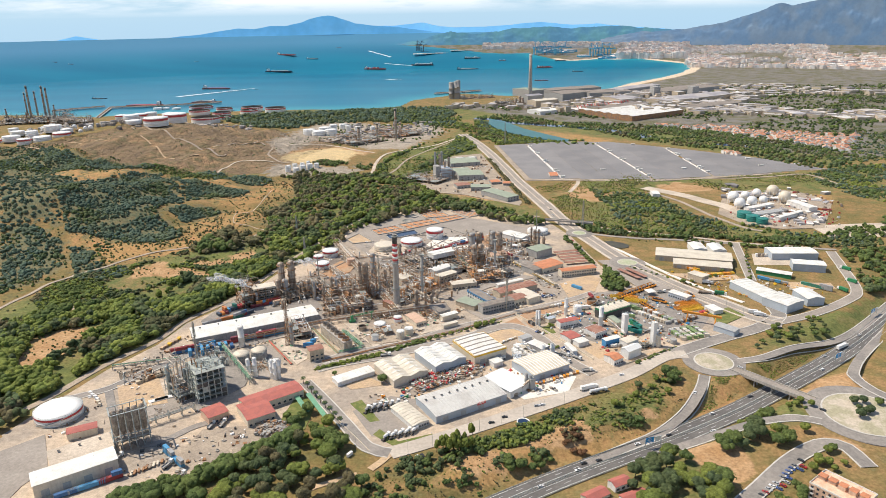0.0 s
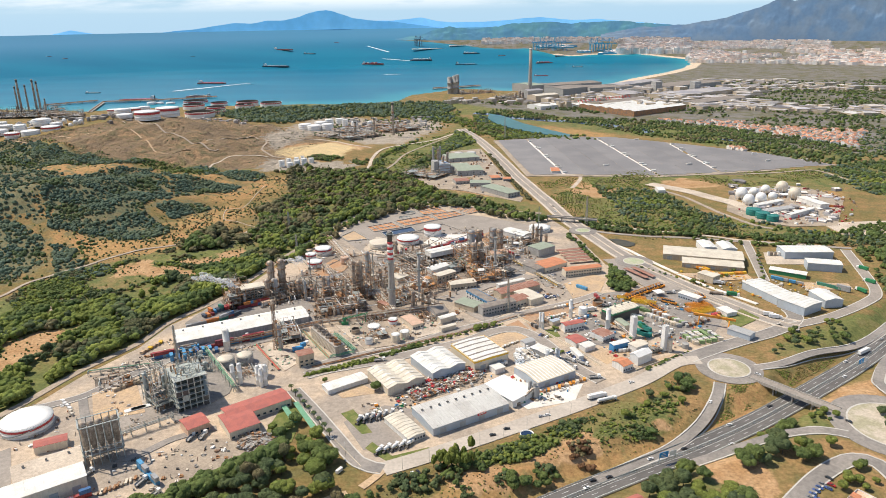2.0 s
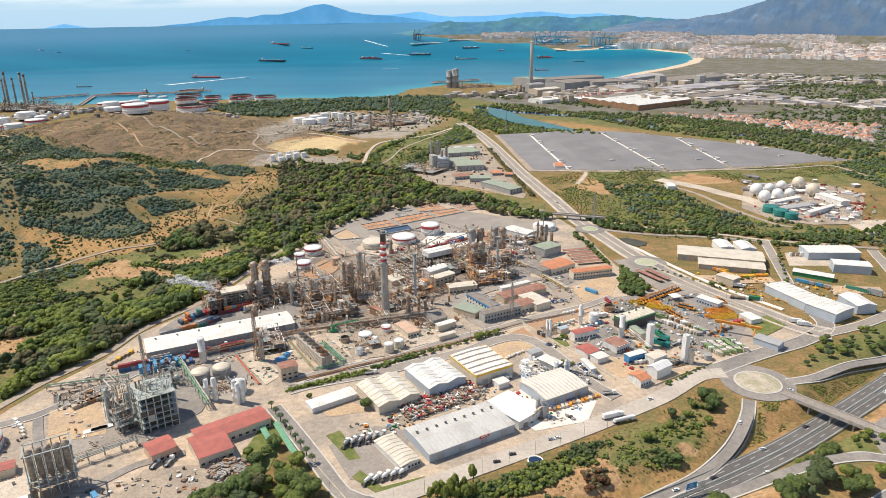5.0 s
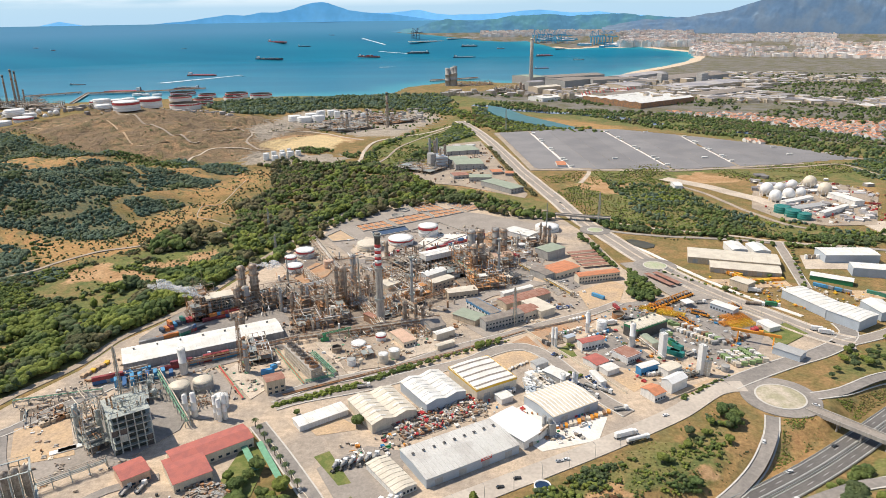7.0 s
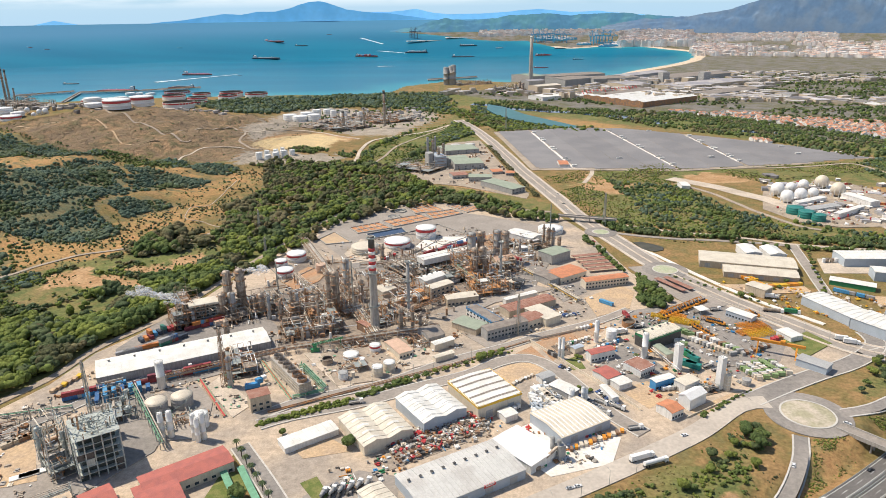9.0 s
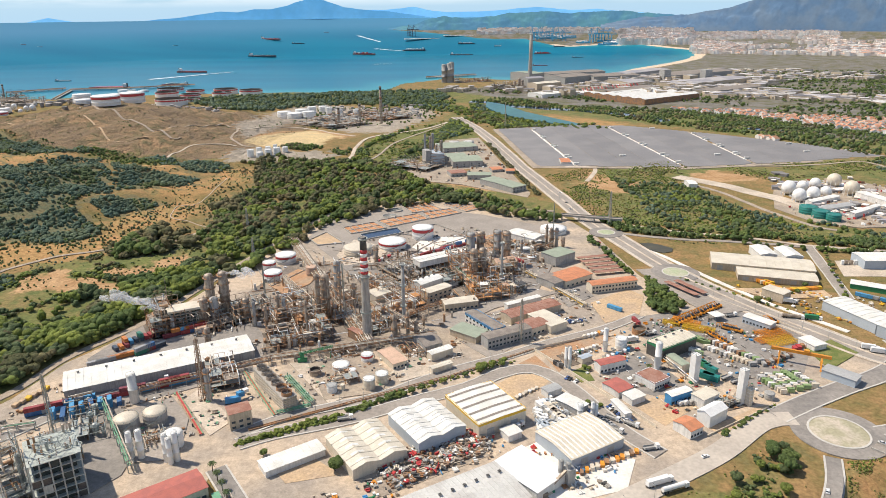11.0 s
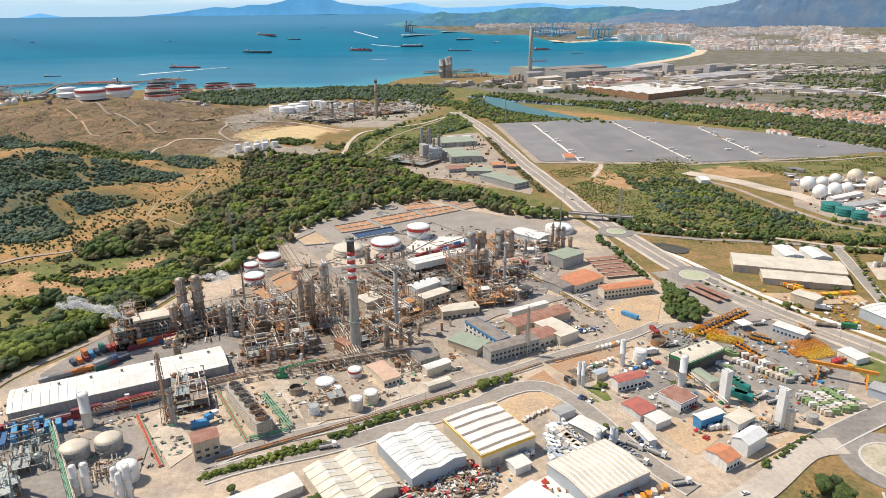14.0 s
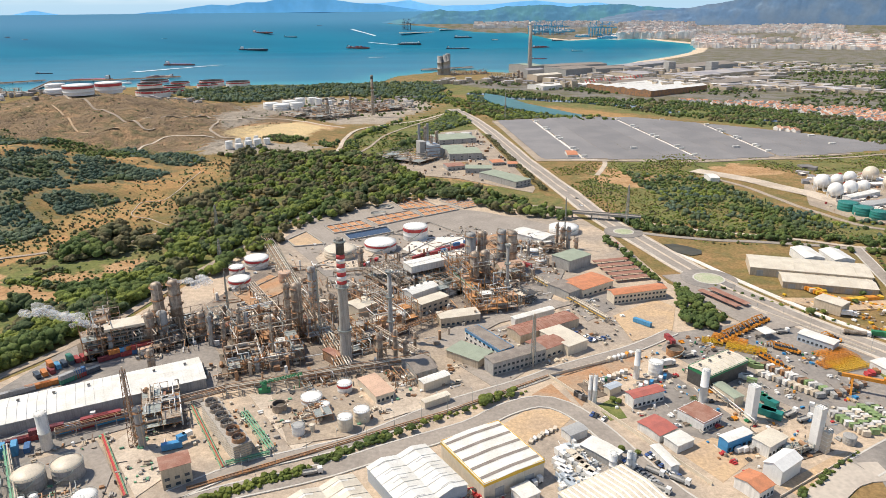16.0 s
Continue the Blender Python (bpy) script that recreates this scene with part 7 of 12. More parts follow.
def process_unit(x, y, ang, L, W, h, label, mat="rust", seed=0, levels=3, vessels=4, pipes=16, deck=0.75, sub=6.0, name="process_unit"):
    """An open steel frame with decks, drums, exchangers, upright vessels and pipe runs."""
    rg = random.Random(seed)
    ob = thing(name, label, "process unit", x, y, 0.05, ang)
    # slab holds dirt and the painted shade under the steel
    part("slab", Shape().box(0, 0, -0.3, L + 5, W + 5, 0.62, 0, "oily_shaded_slab"), ob, "stained concrete slab, darkened for shade")
    nx, ny = max(2, round(L / sub) + 1), max(2, round(W / sub) + 1)
    xs = [-L / 2 + L * i / (nx - 1) for i in range(nx)]
    ys = [-W / 2 + W * j / (ny - 1) for j in range(ny)]
    tops = {}
    s = Shape()
    for i, px in enumerate(xs):
        for j, py in enumerate(ys):
            tops[i, j] = h * rg.choice((0.45, 0.7, 0.85, 1.0))
            if y < 1000 and (i in (0, nx - 1) and j in (0, ny - 1) or py == ys[0]):
                part("post", Shape().beam((px, py, -0.2), (px, py, tops[i, j]), 0.32, mat), ob)
            else:
                s.beam((px, py, -0.2), (px, py, tops[i, j]), 0.32, mat)
    if s.f:
        tagged(part("inner_frame", s, ob), kind="stuff")
    for lv in range(1, levels + 1):
        z = h * lv / levels
        b, d, rl = Shape(), Shape(), Shape()
        for i in range(nx):
            for j in range(ny):
                for di, dj in ((1, 0), (0, 1)):
                    if i + di < nx and j + dj < ny and min(tops[i, j], tops[i + di, j + dj]) >= z - 0.1:
                        b.beam((xs[i], ys[j], z), (xs[i + di], ys[j + dj], z), 0.28, mat)
                        if rg.random() < 0.35:
                            b.beam((xs[i], ys[j], z - h / levels), (xs[i + di], ys[j + dj], z), 0.16, mat)
                if i + 1 < nx and j + 1 < ny and min(tops[i, j], tops[i + 1, j], tops[i, j + 1], tops[i + 1, j + 1]) >= z - 0.1 and rg.random() < deck:
                    cx, cy = (xs[i] + xs[i + 1]) / 2, (ys[j] + ys[j + 1]) / 2
                    lx, ly = xs[i + 1] - xs[i], ys[j + 1] - ys[j]
                    d.box(cx, cy, z, lx, ly, 0.15, 0, rg.choice(("concrete", "galvanised", mat, "steel")))
                    for (ax, ay), (bx, by) in (((-1, -1), (1, -1)), ((1, -1), (1, 1)), ((1, 1), (-1, 1)), ((-1, 1), (-1, -1))):
                        p, q = (cx + ax * lx / 2, cy + ay * ly / 2), (cx + bx * lx / 2, cy + by * ly / 2)
                        rl.beam((*p, z + 1.1), (*q, z + 1.1), 0.07, mat)
                        rl.beam((*p, z + 0.1), (*p, z + 1.1), 0.07, mat)
                    # drums and boxes on the deck
                    if rg.random() < 0.7:
                        rr = rg.uniform(0.5, 1.2)
                        dx = rg.choice((0, 1))
                        e0 = (cx - (lx * 0.38 if dx else 0), cy - (0 if dx else ly * 0.38), z + rr + 0.3)
                        e1 = (cx + (lx * 0.38 if dx else 0), cy + (0 if dx else ly * 0.38), z + rr + 0.3)
                        d.tube(e0, e1, rr, n=10, mat=rg.choice(("pipe_grey", "steel", "pipe_rust", "grey_wall")))
                    if rg.random() < 0.3:
                        d.box(cx + rg.uniform(-1, 1), cy + rg.uniform(-1, 1), z + 0.1, rg.uniform(1, 2.4), rg.uniform(1, 2.2), rg.uniform(1, 2.4), 0, rg.choice(("grey_wall", "cream_paint", "concrete", "pipe_grey")))
        for nm, sh in (("beam", b), ("deck", d), ("railing", rl)):
            if sh.f:
                tagged(part(nm, sh, ob), kind="stuff")
    for k in range(vessels if y > 1000 else (vessels + 1) // 2):
        px, py = rg.uniform(-L / 2, L / 2), rg.uniform(-W / 2, W / 2)
        rr, hh = rg.uniform(0.7, 1.7), h * rg.uniform(0.4, 1.0)
        m_ = rg.choice(("galvanised", "frame_green", "grey_wall") if mat == "galvanised" else ("steel", "pipe_grey", "grey_wall", "pipe_rust", "steel"))
        part("vessel", Shape().lathe(px, py, [(rr, -0.2), (rr, hh * 0.5), (rr * 1.05, hh * 0.51), (rr, hh * 0.52), (rr, hh - rr * 0.5), (rr * 0.7, hh - 0.1), (0.01, hh)], m_, 12)
             .lathe(px, py, [(rr, hh * 0.75), (rr + 0.8, hh * 0.75), (rr + 0.8, hh * 0.75 + 0.9), (rr + 0.7, hh * 0.75 + 0.9), (rr + 0.7, hh * 0.75 + 0.1), (rr, hh * 0.75 + 0.1)], mat, 10), ob, "upright vessel with a platform")
    runs = Shape()
    for k in range(pipes):
        z = rg.uniform(0.6, h * 0.95)
        rr = rg.uniform(0.12, 0.38)
        m_ = rg.choice(("pipe_grey", "pipe_grey", "pipe_rust", "pipe_rust", "galvanised", "cream_paint", "white_paint"))
        p = Vector((rg.uniform(-L / 2, L / 2), rg.uniform(-W / 2, W / 2), z))
        for _ in range(rg.randint(3, 6)):
            q = p.copy()
            ax = rg.choice((0, 1, 2))
            q[ax] += rg.uniform(-1, 1) * (L if ax == 0 else W if ax == 1 else h) * 0.7
            q.x, q.y, q.z = max(-L / 2, min(L / 2, q.x)), max(-W / 2, min(W / 2, q.y)), max(0.5, min(h, q.z))
            if (q - p).length > 0.6:
                runs.tube(p, q, rr, n=6, mat=m_)
                p = q
    tagged(part("pipe", runs, ob, "winding pipe runs"), kind="stuff")
    if L * W > 450 and y < 1000 and h > 6:
        for k in range(3):
            lx, ly, hh = rg.uniform(5, 9), rg.uniform(4, 7), rg.uniform(3.5, 6.5)
            px, py = rg.uniform(-L / 2 + 4, L / 2 - 4), rg.uniform(-W / 2 + 3, W / 2 - 3)
            hut = part("plant_hut", Shape().box(px, py, -0.2, lx, ly, hh, 0, rg.choice(("white_wall", "tan_wall", "grey_wall"))), ob, "small plant hut among the steel")
            part("hut_roof", Shape().box(px, py, hh - 0.2, lx + 0.5, ly + 0.5, 0.25, 0, rg.choice(("white_sheet", "cream_sheet", "white_sheet", "pink_paint", "brown_roof"))), hut)
    if rg.random() < 0.8:
        gl = Shape()
        for k in range(int(L * W / 14)):
            px, py = rg.uniform(-L / 2, L / 2), rg.uniform(-W / 2, W / 2)
            c = rg.random()
            if c < 0.35:
                gl.box(px, py, -0.2, rg.uniform(0.8, 2.5), rg.uniform(0.8, 2.5), rg.uniform(0.8, 2.2), rg.uniform(0, 90), rg.choice(("concrete", "rust", "grey_wall", "cream_paint")))
            elif c < 0.7:
                a, ll = rg.choice((0, 1.57)), rg.uniform(2, 5)
                rr = rg.uniform(0.4, 0.9)
                gl.tube((px, py, rr + 0.3), (px + ll * math.cos(a), py + ll * math.sin(a), rr + 0.3), rr, n=8, mat=rg.choice(("pipe_grey", "pipe_rust", "steel")))
            else:
                gl.tube((px, py, 0), (px, py, rg.uniform(1.5, 4)), rg.uniform(0.2, 0.6), n=8, mat=rg.choice(("pipe_grey", "pipe_rust")))
        tagged(part("ground_equipment", gl, ob, "pumps, exchangers and small drums"), kind="stuff")
    return ob


UNITS = []
UNITS.append((-93.5, 617.6, 21.3, 42, 26.3, 13, "dense dark steel process unit with vessels and pipes", "rust", 3, 14, 40))
UNITS.append((-99.4, 645.4, 28.5, 36.1, 24.6, 18, "rusty process frame with columns", "rust", 4, 12, 30))
UNITS.append((-163.1, 640, 36.6, 26.1, 28, 16, "grey process frame with stout vessels", "steel", 4, 10, 26))
UNITS.append((-136.5, 655.7, 29.9, 28.9, 24.2, 14, "grey process frame with vessels and pipes", "steel", 3, 10, 26))
UNITS.append((-74, 656.9, 31.7, 16.2, 40.7, 17, "rusty process frame round slim columns", "rust", 4, 8, 24))
UNITS.append((-31.1, 651.8, 28.1, 30.3, 23.6, 12, "rusty pipe frames beside the chimney", "rust_bright", 3, 8, 26))
UNITS.append((-22.4, 671.1, 33.8, 21.1, 29.8, 15, "rust-orange steel frame with pipes", "rust_bright", 4, 6, 24))
UNITS.append((28.8, 733.2, 18.1, 23.8, 41, 20, "rusty frame under twin columns", "rust_bright", 4, 8, 26))
UNITS.append((42.6, 692.2, 12.9, 27.3, 35.7, 15, "orange-brown steel frame with machinery", "rust_bright", 4, 8, 30))
UNITS.append((58, 736.4, 19, 29.2, 37.1, 14, "rusty frame with a rounded hall", "rust", 3, 6, 22))
UNITS.append((57.8, 698, 35, 23.1, 28.2, 11, "dark steel frame with drums", "dark_steel", 3, 5, 18))
UNITS.append((-131.4, 562.5, 21.5, 17.7, 31.9, 9, "rusty machinery frame beside a stack", "rust", 3, 6, 26))
UNITS.append((-28.4, 734.7, 33.8, 21.4, 40.5, 14, "grey plant frame of white halls", "steel", 3, 4, 18))
UNITS.append((-73.9, 687.3, 31, 15.8, 37.7, 10, "grey plant frames and drums", "steel", 2, 6, 18))
UNITS.append((100.1, 807.9, 19.6, 18.5, 31.6, 8, "steel frame under slim columns", "steel", 2, 4, 14))
UNITS.append((-100.9, 663.2, 28.4, 23.2, 30.9, 12, "grey frame with drums and pipes", "steel", 3, 7, 22))
UNITS.append((-198.9, 645.8, 19.4, 7.4, 55.1, 24, "tall grey steel tower frame with vents", "steel", 5, 3, 14))
UNITS.append((-198.6, 454.4, 43.1, 11.2, 24.4, 33, "grey-green steel process tower with decks", "galvanised", 6, 6, 30))
UNITS.append((-191.5, 634.1, 30, 23.3, 25, 20, "dark multi-storey steel frame with cooling vents", "rust", 5, 6, 20))
UNITS.append((-200.9, 526.1, 27.8, 16.8, 17.9, 7, "green-grey pipe frames beside tanks", "galvanised", 2, 4, 20))
UNITS.append((-186, 504.4, 25.8, 15.8, 18.2, 9, "green-grey pipe frames and pumps", "galvanised", 2, 5, 22))
UNITS.append((-242.3, 484.5, 28.5, 21.6, 21.6, 3, "low rusty machinery on a slab", "rust", 1, 3, 12))
UNITS.append((-193.4, 484.5, 41.3, 18.4, 27.4, 12, "green-grey pipe towers behind a frame building", "galvanised", 3, 5, 20))
UNITS.append((-41.3, 691.7, 35.8, 22, 26.2, 16, "tall rusty frame with slim vessels", "rust", 4, 7, 24))
UNITS.append((-46, 627.9, 32.4, 21.9, 20, 10, "rusty pipe frames below the chimney", "rust", 3, 6, 24))
UNITS.append((8.8, 717.4, 30.3, 18.6, 27.9, 10, "pale green frame with pipes", "galvanised", 3, 4, 18))
UNITS.append((-58.6, 591.5, 25.7, 18.6, 15.8, 4, "pipes and pumps between small tanks", "rust", 1, 5, 16))
UNITS.append((-55.9, 556.7, 23.6, 16.8, 14.5, 4, "rusty pipework among small tanks", "rust", 1, 5, 16))
UNITS.append((-14, 592.5, 24.5, 13, 18.1, 5, "rusty machinery yard beside sheds", "rust", 1, 4, 14))
UNITS.append((63.4, 808, 24.8, 24.5, 24.9, 6, "low grey plant frames with drums", "steel", 2, 3, 14))
UNITS.append((91.8, 580, 24.1, 12.8, 11, 4, "yard of gas bottles and skids", "cream_paint", 1, 2, 10))
UNITS.append((146.7, 531.4, 19, 14.7, 6.5, 4, "low galvanised pipework skid", "galvanised", 1, 3, 12))
UNITS.append((169.8, 522, 20.3, 22, 5.1, 5, "blue and yellow pipe skid", "galvanised", 2, 3, 16))
UNITS.append((-149.6, 495, 29.4, 15, 16.7, 4, "low pipes and frames between white silos", "galvanised", 1, 2, 12))
UNITS.append((-26.1, 1168.5, 55.3, 45.1, 70.4, 14, "grey process unit of the middle works", "steel", 3, 8, 20))
UNITS.append((-208.8, 1605.7, 53.3, 112.1, 115.4, 16, "far refinery unit with columns", "steel", 3, 14, 24))
UNITS.append((-117.4, 1730.7, 34.6, 104, 120.6, 12, "far refinery unit with pipes", "rust", 3, 12, 20))
UNITS.append((-1215, 2090, 15.8, 190, 130, 30, "hazy refinery unit by the shore", "dark_steel", 4, 30, 30))
UNITS.append((235, 2300, 30, 110, 60, 24, "power station frames by a tall chimney", "dark_steel", 3, 14, 24))
UNITS.append((130, 2560, 20, 130, 50, 16, "cement works frames by the shore", "steel", 2, 10, 20))
UNITS.append((520, 2400, 30, 160, 50, 14, "steelworks frames across the river", "rust", 2, 12, 20))
UNITS.append((-1090, 2050, 25, 110, 90, 20, "hazy refinery unit by the shore", "steel", 3, 20, 24))
for k, (x, y, a, L, W, h, label, mat, lv, ves, pip) in enumerate(UNITS):
    o = process_unit(x, y, a, L, W, h, label, mat, 40 + k, lv, ves, pip, sub=7.5 if max(L, W) < 70 else 14.0)
    if y > 1250:
        o.location.z = height1(x, y)
for x, y, r, h in ((-104.5, 1591.4, 3, 73.9), (-186.5, 1559.6, 3.5, 37.1), (-147.9, 1595.8, 2.4, 39.1), (-1249.6, 2124.2, 3.4, 94.5), (-1241.2, 2146.6, 2.8, 76.1), (-1222.3, 2156.1, 3.4, 90.8), (-1196.5, 2130.8, 3.0, 87.5), (-1272.7, 2146.8, 2.6, 72.3), (-1156.4, 2088.3, 2.4, 40.7), (-1301.2, 2087.0, 2.4, 31.4)):
    chimney(x, y, h, max(r, 1.6), max(r, 1.6) * 0.8, "tall grey refinery stack in the distance", [(h * 0.9, h * 0.97, "dark_steel"), (h * 0.66, h * 0.72, "rust")], "steel")
for x, y, r, h in ((-3.4, 1201.1, 1.8, 39.3), (5.4, 1183.9, 1.8, 30.1), (12.8, 1208.7, 1.8, 31.6)):
    column(x, y, max(r, 1.2), h, rng=rng)


def pipe_rack(p, q, label, w=7.0, h=6.0, pipes=9, mat="concrete", pmat=("pipe_grey", "pipe_grey", "pipe_rust", "cream_paint")):
    d = Vector((q[0] - p[0], q[1] - p[1]))
    L = d.length
    ob = thing("pipe_rack", label, "pipe rack", (p[0] + q[0]) / 2, (p[1] + q[1]) / 2, 0.05, math.degrees(math.atan2(d.y, d.x)))
    rg = random.Random(int(L * 7))
    n = max(2, int(L / 8))
    for i in range(n + 1):
        xx = -L / 2 + L * i / n
        s = Shape()
        for side in (-1, 1):
            s.box(xx, side * w / 2, -0.2, 0.4, 0.4, h + 0.2, 0, mat)
        for z in (h * 0.62, h):
            s.box(xx, 0, z - 0.35, 0.4, w, 0.35, 0, mat)
        part("trestle", s, ob, "trestle frame")
    for k in range(pipes):
        yy = -w / 2 + w * (k + 0.5) / pipes
        z = h if k % 2 else h * 0.62
        rr = rg.uniform(0.14, 0.36)
        part("pipe", Shape().tube((-L / 2, yy, z + rr), (L / 2, yy, z + rr), rr, n=8, mat=rg.choice(pmat)), ob)
    return ob


pipe_rack((-140.5, 832.2), (-44.4, 599.2), "long pale pipe rack across the refinery", 9, 6, 12, pmat=("cream_paint", "pipe_grey", "white_paint", "pipe_rust"))
pipe_rack((-106.1, 578.9), (1.8, 611.8), "long pipe rack along the plant road", 6, 5, 8)
pipe_rack((-174.5, 543.4), (-104.6, 578.9), "pipe rack beside the container yard", 5, 5, 7, pmat=("pipe_rust", "pipe_grey", "rust"))
pipe_rack((-41, 657.6), (-4.7, 612), "white pipe bridge by the chimney", 4, 7, 5, pmat=("white_paint", "pipe_grey"))
pipe_rack((-125.8, 721.1), (-81.2, 643.3), "pipe rack between units", 6, 6, 8)
pipe_rack((18.6, 731.5), (34.5, 689.9), "pale green pipe bridge", 4, 8, 5, "galvanised", ("pipe_green", "pipe_grey"))
pipe_rack((79.4, 734.6), (115.7, 660.1), "long yellow-grey pipe rack on low trestles", 4, 3, 6, pmat=("cream_paint", "yellow_paint", "pipe_grey"))
pipe_rack((-267.7, 496.2), (-217.6, 509), "grey-green pipe rack round a yard", 2.5, 4, 4, "galvanised", ("pipe_grey", "pipe_green"))
pipe_rack((-222.6, 400.2), (-180, 432), "pipe bridge to a silo frame", 3.5, 7, 5, "galvanised", ("pipe_grey", "galvanised"))
pipe_rack((-188.4, 528.4), (-149.2, 469.8), "pipe bridge beside white silos", 3.0, 7, 5, "galvanised", ("pipe_grey", "pipe_green"))
pipe_rack((-90.4, 559.8), (-70.4, 529.2), "row of pale green cooling pipes", 4, 2, 6, "galvanised", ("pipe_green",))
pipe_rack((-88.2, 519.5), (-70.4, 526.7), "pale green pipes by the cooling towers", 3, 2, 5, "galvanised", ("pipe_green",))
pipe_rack((143, 594), (157.2, 542.1), "white pipeline on low frames", 2.5, 3, 3, pmat=("white_paint", "cream_paint"))

pipe_rack((-100.3, 503.6), (-49.8, 528.5), "low bundle of rusty pipes beside a road", 2.4, 0.9, 5, pmat=("rust", "pipe_rust", "pipe_grey"))
pipe_rack((-49.8, 528.5), (10.1, 558.1), "low bundle of rusty pipes beside a road", 2.4, 0.9, 5, pmat=("rust", "pipe_rust", "pipe_grey"))
pipe_rack((10.1, 558.1), (66.4, 591.7), "low bundle of rusty pipes beside a road", 2.4, 0.9, 5, pmat=("rust", "pipe_rust", "pipe_grey"))
pipe_rack((-153.1, 544.1), (-124.3, 500.1), "low red and green pipes along a path", 2.2, 0.8, 5, pmat=("red_paint", "pipe_green", "pipe_rust"))
pipe_rack((-118.9, 568.5), (-88.9, 517.5), "low red and green pipes along a path", 2.0, 0.8, 4, pmat=("red_paint", "pipe_green", "pipe_rust"))
pipe_rack((-72.3, 675.8), (-25.5, 701.9), "pipe rack through the refinery core", 5, 6, 7)
pipe_rack((-70.4, 746.4), (33, 766.3), "pipe rack beside the tanks", 5, 5, 7)
pipe_rack((-18.9, 641), (16.7, 672.4), "rusty pipe rack between units", 4, 6, 6, pmat=("pipe_rust", "rust", "pipe_grey"))

# small gear that fills the plant
CORE = [(-168.7, 617.8), (-158.3, 679), (-125.9, 766.7), (-73.6, 770.8), (-25.5, 788.3), (36.5, 829), (81.6, 834.9), (107.9, 763.2), (70.2, 683.9), (15.9, 647.5), (-4.7, 612), (-47.2, 591.4), (-106.2, 584.6)]
# pad coloured dark for the shadows among the units
pad("yard", CORE, "shaded_plant_floor", "stained concrete floor between process units, darkened for shade", "yard", z=0.085)
rgc = random.Random(9)
gear = Shape()
cx0, cx1 = min(q[0] for q in CORE), max(q[0] for q in CORE)
cy0, cy1 = min(q[1] for q in CORE), max(q[1] for q in CORE)
for k in range(2400):
    px, py = rgc.uniform(cx0, cx1), rgc.uniform(cy0, cy1)
    if not inside(np.array([px]), np.array([py]), CORE)[0] or noise.noise((px * 0.03, py * 0.03, 3)) < -0.1:
        continue
    c = rgc.random()
    a = 18 + rgc.choice((0, 90))
    if c < 0.3:
        gear.box(px, py, 0, rgc.uniform(0.6, 3.5), rgc.uniform(0.6, 2.5), rgc.uniform(0.6, 3.0), a, rgc.choice(("concrete", "rust", "grey_wall", "cream_paint", "white_wall", "steel")))
    elif c < 0.6:
        ll, rr, z = rgc.uniform(4, 18), rgc.uniform(0.15, 0.4), rgc.choice((0.5, 0.8, 3.5, 5.0))
        dx, dy = ll * math.cos(radians(a)), ll * math.sin(radians(a))
        gear.tube((px, py, z), (px + dx, py + dy, z), rr, n=6, mat=rgc.choice(("pipe_grey", "pipe_rust", "rust", "white_paint")))
        gear.beam((px, py, 0), (px, py, z), 0.2, "steel").beam((px + dx, py + dy, 0), (px + dx, py + dy, z), 0.2, "steel")
    elif c < 0.8:
        gear.tube((px, py, 0), (px, py, rgc.uniform(2, 9)), rgc.uniform(0.3, 1.0), n=8, mat=rgc.choice(("pipe_grey", "steel", "pipe_rust", "white_wall")))
    else:
        rr, ll = rgc.uniform(0.5, 1.1), rgc.uniform(3, 7)
        gear.tube((px, py, rr + 0.5), (px + ll * math.cos(radians(a)), py + ll * math.sin(radians(a)), rr + 0.5), rr, n=8, mat=rgc.choice(("pipe_grey", "steel", "pipe_rust", "cream_paint")))
tagged(part("plant_gear", gear), "pumps, pipes and small vessels between units", "plant equipment", kind="stuff")

